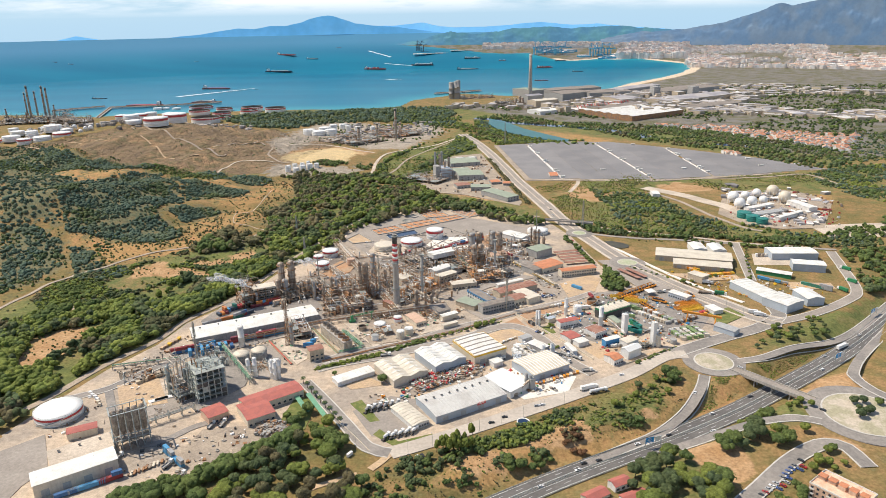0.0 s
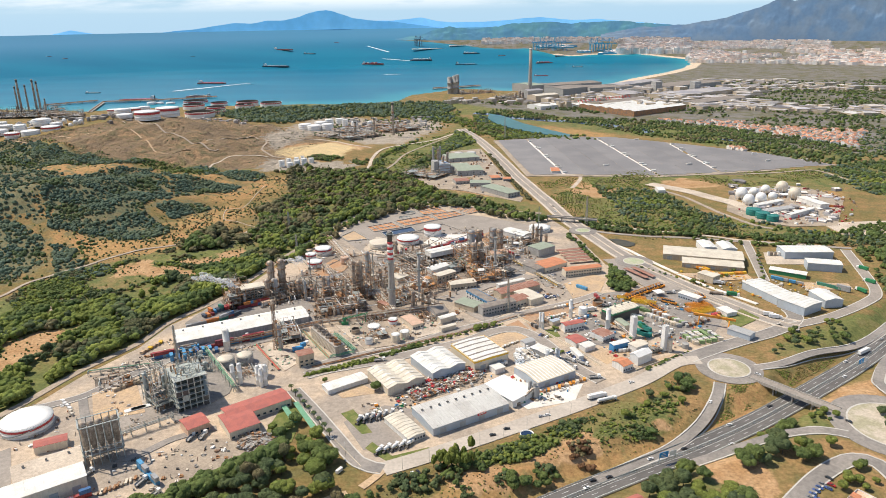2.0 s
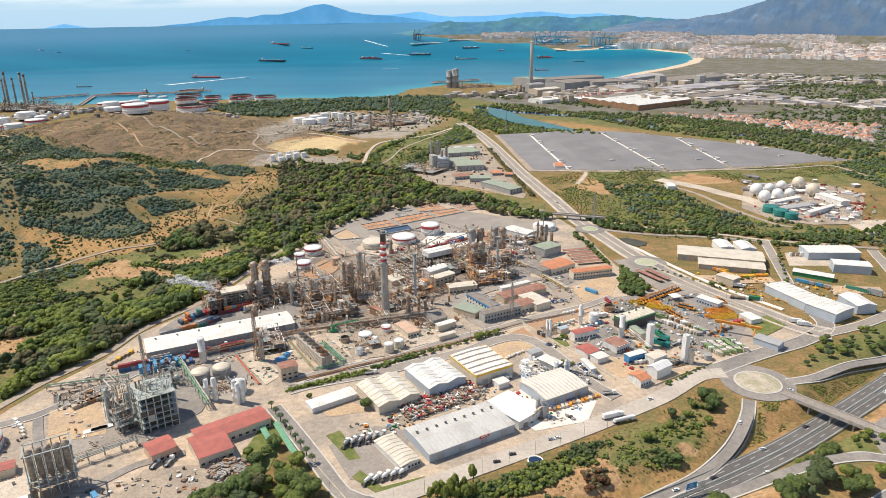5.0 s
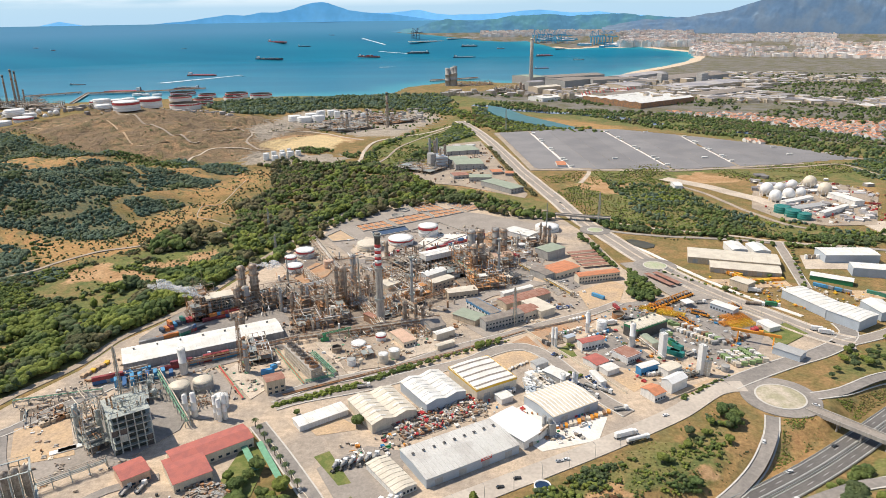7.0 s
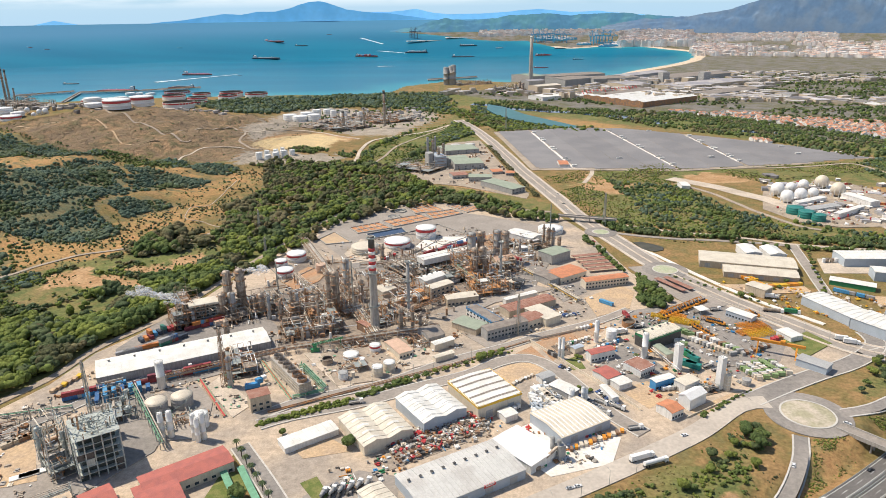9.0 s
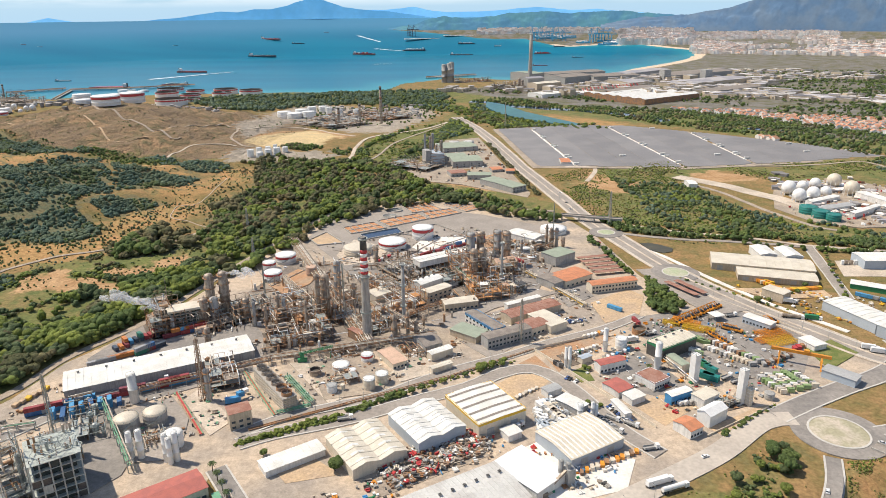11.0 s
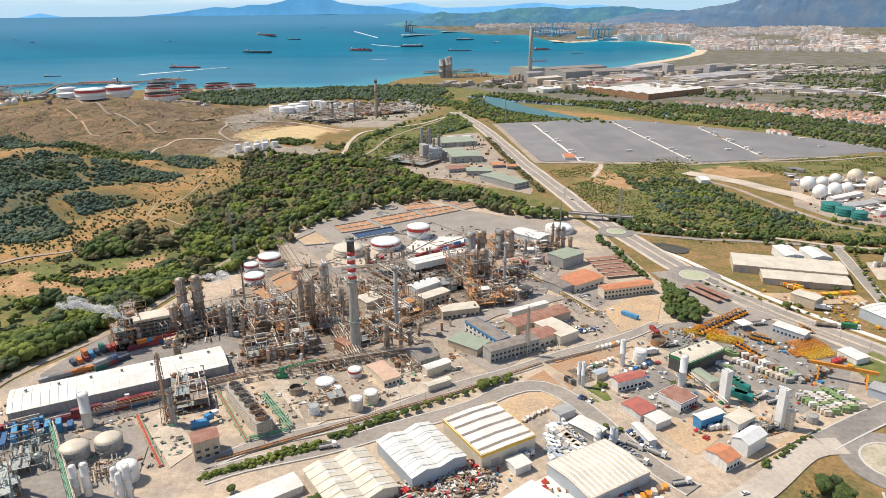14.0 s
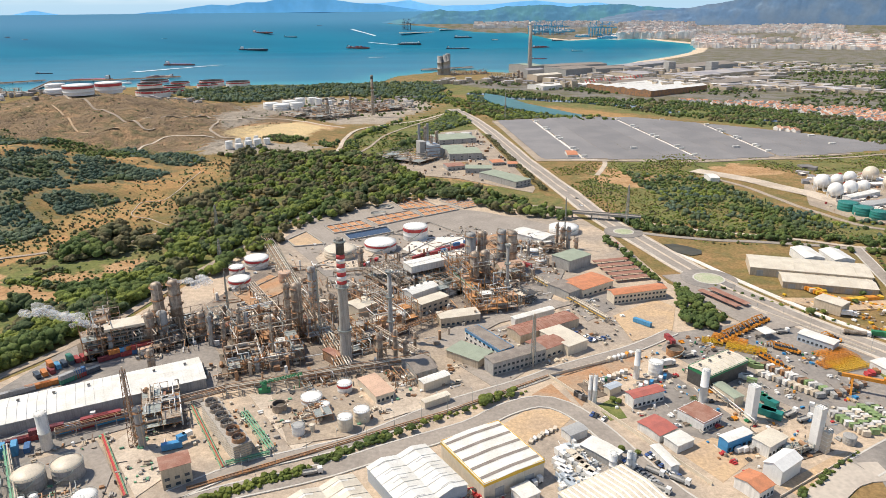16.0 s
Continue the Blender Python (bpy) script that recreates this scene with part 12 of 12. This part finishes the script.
goods_row((338.7, 694), (363.5, 675.7), 10, ("white_paint", "green_paint", "cream_paint"), "white goods stacked in rows", (4, 2, 1.8), 60)
goods_row((357.1, 743.3), (395.1, 741.4), 10, ("white_paint", "steel"), "small white tanks in rows", (2.4, 2.4, 4), 0)
goods_row((-50.7, 763.6), (-38.7, 779.6), 4, ("white_paint", "red_paint"), "skips and lorries between tanks", (4, 2.4, 2.4), 20)
goods_row((169.6, 569.7), (174.2, 557.8), 4, ("teal_paint", "green_paint"), "green canopy units beside a tower", (6, 3, 3), 10)
goods_row((164.4, 555), (170.9, 547.9), 3, ("teal_paint",), "green canopy units beside a tower", (7, 4, 3.4), 10)


def jumble(label, poly, count, mats, seed, big=2.2, high=1.2, heap=0.0, name="yard_clutter", category="yard goods"):
    """Loose goods, drums, planks and boxes too small to tell apart, in one mesh."""
    r_ = random.Random(seed)
    px_, py_ = [q[0] for q in poly], [q[1] for q in poly]
    s = Shape()
    made = 0
    nr = np.random.RandomState(seed)
    gx_, gy_ = nr.uniform(min(px_), max(px_), count * 9), nr.uniform(min(py_), max(py_), count * 9)
    ok = inside(gx_, gy_, poly)
    gx_, gy_ = gx_[ok], gy_[ok]
    for line, d in NO_GROW:
        far_off = line_distance(gx_, gy_, line) > d
        gx_, gy_ = gx_[far_off], gy_[far_off]
    for x, y in zip(gx_.tolist(), gy_.tolist()):
        if made >= count:
            break
        if heap == 0.0 and noise.noise((x * 0.06, y * 0.06, seed)) < -0.05 and r_.random() < 0.85:
            continue
        made += 1
        m, a, c = r_.choice(mats), 17 + r_.choice((0, 90)) + r_.uniform(-12, 12) + (r_.uniform(0, 90) if heap else 0), r_.random()
        z = 0.3 + (r_.uniform(0, heap) if heap else 0)
        if c < 0.55:
            s.box(x, y, z, r_.uniform(0.6, big), r_.uniform(0.5, big * 0.7), r_.uniform(0.4, high), a, m)
        elif c < 0.75:
            for k in range(3):
                s.box(x + 0.9 * k * math.cos(radians(a)), y + 0.9 * k * math.sin(radians(a)), z, 0.7, r_.uniform(1.5, big * 1.5), r_.uniform(0.3, high), a, m)
        elif c < 0.9:
            l_ = r_.uniform(2, big * 2.4)
            s.tube((x, y, z + 0.25), (x + l_ * math.cos(radians(a)), y + l_ * math.sin(radians(a)), z + 0.25 + (r_.uniform(0, 0.6) if heap else 0)), r_.uniform(0.1, 0.3), n=6, mat=m)
        else:
            s.tube((x, y, z), (x, y, z + r_.uniform(0.9, high * 1.6)), r_.uniform(0.3, 0.9), n=8, mat=m)
    return tagged(part(name, s), label, category, kind="stuff")


JUNK = ("rust", "steel", "cream_paint", "white_paint", "concrete", "dark_steel", "tan_wall")
MIXED = ("rust", "white_paint", "white_paint", "cream_paint", "white_wall", "blue_paint", "red_paint", "orange_paint", "green_paint", "steel", "steel", "dark_steel", "grey_wall", "tan_wall", "concrete")
jumble("crates, pipes and machine parts on a works yard", [(-282.5, 408.6), (-271.2, 456.8), (-251.8, 491), (-227, 509.3), (-192.4, 462.6), (-142.9, 408), (-160.6, 359.2), (-190.1, 354.5)], 150, JUNK, 1)
jumble("loose goods beside the container yard", [(-266.8, 484.2), (-228.6, 553.9), (-196.1, 599.1), (-178.6, 573.2), (-212.9, 508.8), (-244.7, 464.3)], 110, JUNK, 2)
jumble("machine parts on a bare gravel yard", [(-162.6, 364.9), (-164.1, 401.9), (-136, 411.3), (-109.5, 397), (-133.5, 374.6)], 45, JUNK, 3)
jumble("pallets and parts in the warehouse yards", [(-56.7, 448.5), (-25.7, 467.3), (26.7, 500.7), (43.1, 483.8), (-5.4, 455.3), (-41.7, 427.7)], 200, MIXED, 4)
jumble("gas bottles, skids and crates on works lots", [(80.9, 572.7), (104.5, 608.2), (149, 634.9), (199.9, 640.8), (231.6, 603.7), (228.1, 557.1), (187.3, 525.3), (155, 502.4), (132.7, 506.8), (115.5, 527.6), (104.1, 551)], 480, MIXED, 5)
jumble("valves, drums and boxes between tanks", [(-142.7, 716.5), (-131.6, 813.9), (-76, 826.3), (38.8, 870.3), (86.5, 834.7), (112.3, 763), (75.6, 670.2), (24, 672.1), (-51.3, 769.8)], 420, JUNK, 6)
jumble("pumps, valves and crates on plant ground", [(-176, 508.8), (-179.3, 532.6), (-103.1, 573.3), (-41.5, 595.4), (14.7, 611.3), (22.6, 580.2), (-36.2, 545.9), (-109.8, 510.5), (-144.9, 493.9)], 360, JUNK + ("pipe_green",), 7)
jumble("site goods and pallets on a white yard", [(35.3, 474.6), (65.5, 494.2), (99.9, 475.9), (88.7, 452.8), (58, 442.8)], 130, MIXED, 8)
jumble("pallets and skips round an office block", [(11.3, 604.9), (41, 654.6), (95.5, 697.2), (127.9, 686.3), (125.2, 635.8), (77.7, 602.6), (31.6, 579.9)], 260, JUNK, 9)
jumble("white site goods beside a warehouse", [(59.2, 525.1), (67.3, 533.5), (78.6, 504.7), (70.4, 490.8), (55, 494.7)], 220, ("white_paint", "white_paint", "cream_paint", "grey_sheet", "blue_grey_sheet"), 10, 3.5, 2.6)
jumble("timber, plates and boxes by long sheds", [(227.2, 668.7), (249.7, 701.7), (309.2, 681.6), (371.6, 662.2), (387.8, 638.1), (328.6, 597.8), (290.2, 634.8)], 260, ("orange_paint", "cream_paint", "white_paint", "steel", "yellow_paint"), 11)
jumble("goods and tanks of a far works", [(386.4, 919.4), (494.9, 1064.4), (560.5, 1040.6), (589.9, 966.7), (513.7, 849.1), (414.3, 849.6)], 260, ("white_paint", "cream_paint", "rust", "steel", "red_paint"), 12, 4.0, 3.0)
jumble("machinery of a small works", [(-48.9, 1103.2), (-1.6, 1218.3), (80.7, 1376.9), (120.6, 1006.4), (37.4, 1057.5)], 240, JUNK, 13, 4.0, 3.5)
def strip(a, b, w):
    d = (Vector(b) - Vector(a)).normalized() * w
    return [(a[0] + d.y, a[1] - d.x), (b[0] + d.y, b[1] - d.x), (b[0] - d.y, b[1] + d.x), (a[0] - d.y, a[1] + d.x)]


jumble("heaps of mixed scrap and machinery", strip((-25.3, 461.5), (26.2, 492.7), 3.6), 210, ("rust", "rust", "steel", "steel", "grey_wall", "concrete", "red_paint", "tan_wall", "cream_paint", "dark_steel", "white_wall"), 30, 2.6, 1.2, 1.6, "scrap_heap", "scrap")
jumble("heaps of mixed scrap and machinery", strip((-29.1, 469.2), (21.2, 499.5), 3.6), 210, ("rust", "rust", "steel", "steel", "grey_wall", "concrete", "red_paint", "tan_wall", "cream_paint", "dark_steel", "white_wall"), 31, 2.6, 1.2, 1.6, "scrap_heap", "scrap")
jumble("heaps of mixed scrap and machinery", strip((-20.1, 455.7), (29.3, 486.1), 3.6), 210, ("rust", "rust", "steel", "steel", "grey_wall", "concrete", "red_paint", "tan_wall", "cream_paint", "dark_steel", "white_wall"), 32, 2.6, 1.2, 1.6, "scrap_heap", "scrap")
jumble("loose heap of grey scrap metal", strip((-128.6, 413.1), (-107.3, 408.4), 4.5), 130, ("steel", "grey_wall", "rust", "concrete"), 33, 2.6, 1.2, 1.6, "scrap_heap", "scrap")
jumble("loose heap of grey scrap metal", strip((-128.3, 404.2), (-109.9, 399), 4.5), 130, ("steel", "grey_wall", "rust", "concrete"), 34, 2.6, 1.2, 1.6, "scrap_heap", "scrap")

for k in range(5):
    p, q = ((129.7, 763.5), (131.7, 754), (133.6, 744.9), (135.4, 736), (137.1, 727.4))[k], ((158.6, 770), (159.8, 760.3), (160.9, 750.9), (162, 741.8), (163.1, 733))[k]
    d = Vector(q) - Vector(p)
    cp = thing("carport", "long dark brown car park canopy", "canopy", (p[0] + q[0]) / 2, (p[1] + q[1]) / 2, 0.1, math.degrees(math.atan2(d.y, d.x)), "car park canopies")
    part("roof", Shape().box(0, 0, 2.6, d.length, 5.2, 0.25, 0, "brown_roof"), cp)
    for i in range(6):
        part("post", Shape().tube((-d.length / 2 + d.length * (i + 0.5) / 6, 0, 0), (-d.length / 2 + d.length * (i + 0.5) / 6, 0, 2.6), 0.14, n=6, mat="galvanised"), cp)
for p, q in (((191.6, 704.4), (206.6, 675)), ((200.3, 707.2), (214.1, 678.4))):
    d = Vector(q) - Vector(p)
    cp = thing("carport", "long dark brown car park canopy", "canopy", (p[0] + q[0]) / 2, (p[1] + q[1]) / 2, 0.1, math.degrees(math.atan2(d.y, d.x)), "car park canopies")
    part("roof", Shape().box(0, 0, 2.6, d.length, 5.2, 0.25, 0, "brown_roof"), cp)
    for i in range(6):
        part("post", Shape().tube((-d.length / 2 + d.length * (i + 0.5) / 6, 0, 0), (-d.length / 2 + d.length * (i + 0.5) / 6, 0, 2.6), 0.14, n=6, mat="galvanised"), cp)

# yellow gantry crane, blue and white machinery, green crane, umbrella roof
x, y = (231.9, 567.1)
gc = thing("gantry_crane", "large orange gantry crane in a yard", "crane", x, y, 0.1, -28)
for sx in (-12, 12):
    part("leg", Shape().beam((sx, -5, 0), (sx, 0, 8), 0.9, "orange_paint").beam((sx, 5, 0), (sx, 0, 8), 0.9, "orange_paint"), gc)
part("girder", Shape().box(0, 0, 7.6, 34, 1.8, 1.8, 0, "orange_paint"), gc)
part("trolley", Shape().box(3, 0, 9.4, 3, 2.4, 1.4, 0, "orange_paint"), gc)
x, y = (-116.4, 532.8)
bm = thing("blower_unit", "bright blue machine with a white hood", "machine", x, y, 0.1, 20)
part("duct", Shape().box(0, 0, 0.5, 9, 2.6, 3.0, 0, "blue_paint").box(4.5, 1.5, 2.5, 4, 3, 3.0, 25, "blue_paint"), bm)
part("hood", Shape().box(7, 3.2, 3.5, 4.5, 2.6, 2.0, 25, "white_paint"), bm)
part("frame", Shape().box(0, 0, 0, 9, 2.4, 0.6, 0, "dark_steel"), bm)
x, y = (-75.9, 582.4)
gcr = thing("lattice_crane", "green lattice boom crane lying over tanks", "crane", x, y, 0.1, 12)
s = Shape()
for sy in (-0.5, 0.5):
    for dz in (0, 1.0):
        s.beam((-11, sy, 5.5 + dz), (11, sy, 8.5 + dz), 0.22, "green_paint")
for i in range(14):
    a, b = -11 + 22 * i / 14, -11 + 22 * (i + 1) / 14
    for sy in (-0.5, 0.5):
        s.beam((a, sy, 5.5 + 3 * i / 14), (b, sy, 6.5 + 3 * (i + 1) / 14), 0.14, "green_paint")
part("boom", s, gcr)
part("carrier", Shape().box(-9, 0, 0.5, 6, 2.5, 2.0, 0, "green_paint").box(-9, 0, 2.5, 2.5, 2.4, 3.2, 0, "green_paint"), gcr)
part("prop", Shape().beam((9, 0, 0), (9, 0, 8.6), 0.4, "green_paint"), gcr)
x, y = (205.7, 635.9)
um = thing("canopy", "white square sunshade canopy in a yard", "canopy", x, y, 0.1, 20)
part("roof", Shape().box(0, 0, 4.2, 9, 9, 0.3, 0, "white_sheet", 0.9), um)
for sx in (-3.5, 3.5):
    for sy in (-3.5, 3.5):
        part("post", Shape().tube((sx, sy, 0), (sx, sy, 4.2), 0.15, n=6, mat="galvanised"), um)
# blue awnings by the lawn
for p, q in (((-111.6, 449.4), (-97.4, 424.4)), ((-102.1, 449.9), (-79.2, 409.6))):
    d = Vector(q) - Vector(p)
    aw = thing("canopy", "long narrow blue-green canopy roof", "canopy", (p[0] + q[0]) / 2, (p[1] + q[1]) / 2, 0.1, math.degrees(math.atan2(d.y, d.x)))
    part("roof", Shape().box(0, 0, 2.6, d.length, 3.6, 0.2, 0, "pipe_green"), aw)
    for i in range(6):
        part("post", Shape().tube((-d.length / 2 + d.length * (i + 0.5) / 6, 1.4, 0), (-d.length / 2 + d.length * (i + 0.5) / 6, 1.4, 2.6), 0.1, n=6, mat="galvanised"), aw)


# motorway sign gantries: blue panels with plain bars for what cannot be read
def sign_gantry(x, y, ang, label):
    z = height1(x, y)
    ob = thing("road_sign", label, "road sign", x, y, z, ang)
    for sx in (-6, 6):
        part("post", Shape().tube((sx, 0, -0.3), (sx, 0, 7.5), 0.22, n=8, mat="galvanised"), ob)
    part("girder", Shape().box(0, 0, 7.2, 13, 0.5, 0.5, 0, "galvanised"), ob)
    part("panel", Shape().box(-3, -0.35, 4.6, 6.4, 0.12, 4.0, 0, "sign_blue"), ob, "blue sign panel")
    part("panel", Shape().box(3.6, -0.35, 4.6, 5.0, 0.12, 3.4, 0, "white_paint"), ob, "white sign panel")
    for k in range(3):
        part("text_bar", Shape().box(-3.3, -0.44, 5.2 + k * 1.1, 4.4 - k, 0.05, 0.4, 0, "line_paint"), ob, "white bar")
    return ob


sign_gantry(*(136.7, 389.5), 20, "blue and white motorway sign on a gantry")
sign_gantry(*(323.2, 503.6), 30, "blue and white motorway sign on a gantry")
sign_gantry(*(403.3, 590.9), 35, "blue and white motorway sign on a gantry")
# red sign on the warehouse front, lettering left as a plain bar
x, y = (25.5, 428.8)
sg = thing("wall_sign", "red sign board on a warehouse front", "sign", x + 0.13, y - 0.22, 4.0, 30.9)
part("board", Shape().box(0, 0, 0, 7, 0.15, 2.0, 0, "logo_red"), sg)
part("text_bar", Shape().box(0, -0.12, 0.7, 5, 0.05, 0.5, 0, "white_paint"), sg)


def lamp_post(x, y, ang, h=9.0):
    ob = thing("street_lamp", "slim grey street lamp by a road", "street lamp", x, y, height1(x, y), ang, "street lamps")
    part("pole", Shape().tube((0, 0, -0.2), (0, 0, h), 0.12, 0.07, 6, "galvanised"), ob)
    part("arm", Shape().tube((0, 0, h), (1.8, 0, h + 0.4), 0.06, n=5, mat="galvanised"), ob)
    part("lamp_head", Shape().box(2.0, 0, h + 0.3, 0.8, 0.3, 0.15, 0, "grey_wall"), ob)


for a, b, n in (((-32.3, 371.8), (108.8, 444.9), 9), ((-103.9, 459.8), (-55, 382.8), 5), ((102.5, 1249.4), (166.4, 853.7), 9), ((207.1, 703.7), (280.8, 573.8), 8), ((-85.5, 509.8), (42.8, 573.9), 10)):
    for i in range(n):
        t = (i + 0.5) / n
        lamp_post(a[0] + (b[0] - a[0]) * t, a[1] + (b[1] - a[1]) * t, 110)
for x, y, r, h in ((184.2, 867.1, 1, 36.5), (142.6, 1536.5, 1.7, 52.4), (59.7, 603.2, 0.5, 31.2), (-191.1, 863.5, 1.3, 24), (-166.9, 787.6, 1.1, 16.9)):
    mast(x, y, min(h, 45), 3.0, "grey lattice power pylon among trees", "galvanised", 7)


# pink apartment block and red-roofed house by the motorway
def apartment(x, y, ang, L, W, h, label):
    ob = thing("apartment_building", label, "apartment building", x, y, 0.1, ang)
    part("wall", Shape().box(0, 0, -0.5, L, W, h + 0.5, 0, "pink_paint"), ob)
    part("roof", Shape().box(0, 0, h, L + 0.4, W + 0.4, 0.3, 0, "terrace"), ob, "flat pinkish roof terrace")
    for k in range(5):
        part("stair_tower", Shape().box(-L / 2 + L * (k + 0.5) / 5, rc.uniform(-1, 1), h, 4, 4, 2.8, 0, "pink_paint").box(-L / 2 + L * (k + 0.5) / 5, 0, h + 2.8, 4.4, 4.4, 0.25, 0, "tile_roof"), ob, "small roof stair tower")
    s = Shape()
    for sy in (-1, 1):
        s.box(0, sy * W / 2, h, L, 0.25, 1.1, 0, "white_wall")
    for sx in (-1, 1):
        s.box(sx * L / 2, 0, h, 0.25, W, 1.1, 0, "white_wall")
    part("parapet", s, ob)
    for f in range(int(h / 3)):
        for i in range(int(L / 3.2)):
            for sy in (-1, 1):
                px = -L / 2 + 1.8 + 3.2 * i
                w = part("window", Shape().box(px, sy * (W / 2 + 0.03), 0.9 + 3 * f, 1.3, 0.12, 1.4, 0, "glass"), ob)
                if i % 3 == 0:
                    part("balcony", Shape().box(px, sy * (W / 2 + 0.6), 0.5 + 3 * f, 2.6, 1.2, 0.15, 0, "white_wall").box(px, sy * (W / 2 + 1.15), 0.6 + 3 * f, 2.6, 0.12, 0.95, 0, "white_wall"), ob)
    return ob


apartment(223.5, 323.7, -53.6, 28.3, 18.7, 9, "pink apartment block with terracotta roof terraces")
hall(85.9, 332, 30.2, 15.1, 8.1, 5, "yellow house with a red tile roof", "red_roof", "cream_paint", rise=1.6, windows=4, name="house", category="house", z=-3)
hall(102, 340.9, 25.1, 11.6, 7.2, 7, "white house with a red tile roof", "red_roof", "white_wall", rise=1.4, windows=3, name="house", category="house", z=-3)
hall(108, 330.7, 23.9, 16.1, 7, 5, "white annex with red tile roof", "red_roof", "white_wall", rise=1.0, windows=3, name="house", category="house", z=-3)
x, y = (53.3, 410.6)
fo = thing("fountain_basin", "small white round basin on a verge", "basin", x, y, 0.2)
part("rim", Shape().lathe(0, 0, [(4.5, -0.4), (4.5, 0.9), (3.9, 0.9), (3.9, 0.3), (0.01, 0.3)], "white_paint", 24), fo)
part("water_surface", Shape().lathe(0, 0, [(3.88, 0.45), (0.01, 0.46)], "pond", 24), fo)
# batching plant beside the white yard
x, y = (64.7, 455.1)
bp_ = thing("batching_plant", "grey concrete batching plant with a conveyor", "batching plant", x, y, 0.1, 20)
part("tower", Shape().box(0, 0, 0, 4, 4, 9, 0, "grey_wall"), bp_)
part("conveyor", Shape().beam((-2, 0, 8), (-16, -3, 1.2), 1.2, "steel"), bp_)
part("hopper", Shape().box(-16, -3, 0, 4, 4, 2.4, 0, "steel"), bp_)


# walls and fences of the yards
def fence(pts, label, h=2.0, mat="cream_paint", step=9.0):
    ob = thing("boundary_wall", label, "wall")
    for a, b in zip(pts[:-1], pts[1:]):
        d = Vector(b) - Vector(a)
        n = max(1, int(d.length / step))
        for i in range(n):
            t = (i + 0.5) / n
            part("wall_panel", Shape().box(a[0] + d.x * t, a[1] + d.y * t, -0.2, d.length / n - 0.12, 0.3, h + 0.2, math.degrees(math.atan2(d.y, d.x)), mat), ob)
    return ob


fence([(67, 591.7), (94.2, 545.5), (120.2, 499.8)], "long pale wall round an air plant")
fence([(67, 591.7), (119.2, 614.4)], "pale wall along red earth")
fence([(-49.2, 379.5), (-70.3, 409.4), (-96.3, 452.9)], "low pale wall along the estate road", 1.0)
fence([(144.7, 491.3), (187.2, 516.2), (195, 520.9)], "low white wall beside a verge", 1.2)
fence([(198.8, 707.6), (233.8, 652.5), (259.4, 613)], "pale wall along the main road", 1.0)
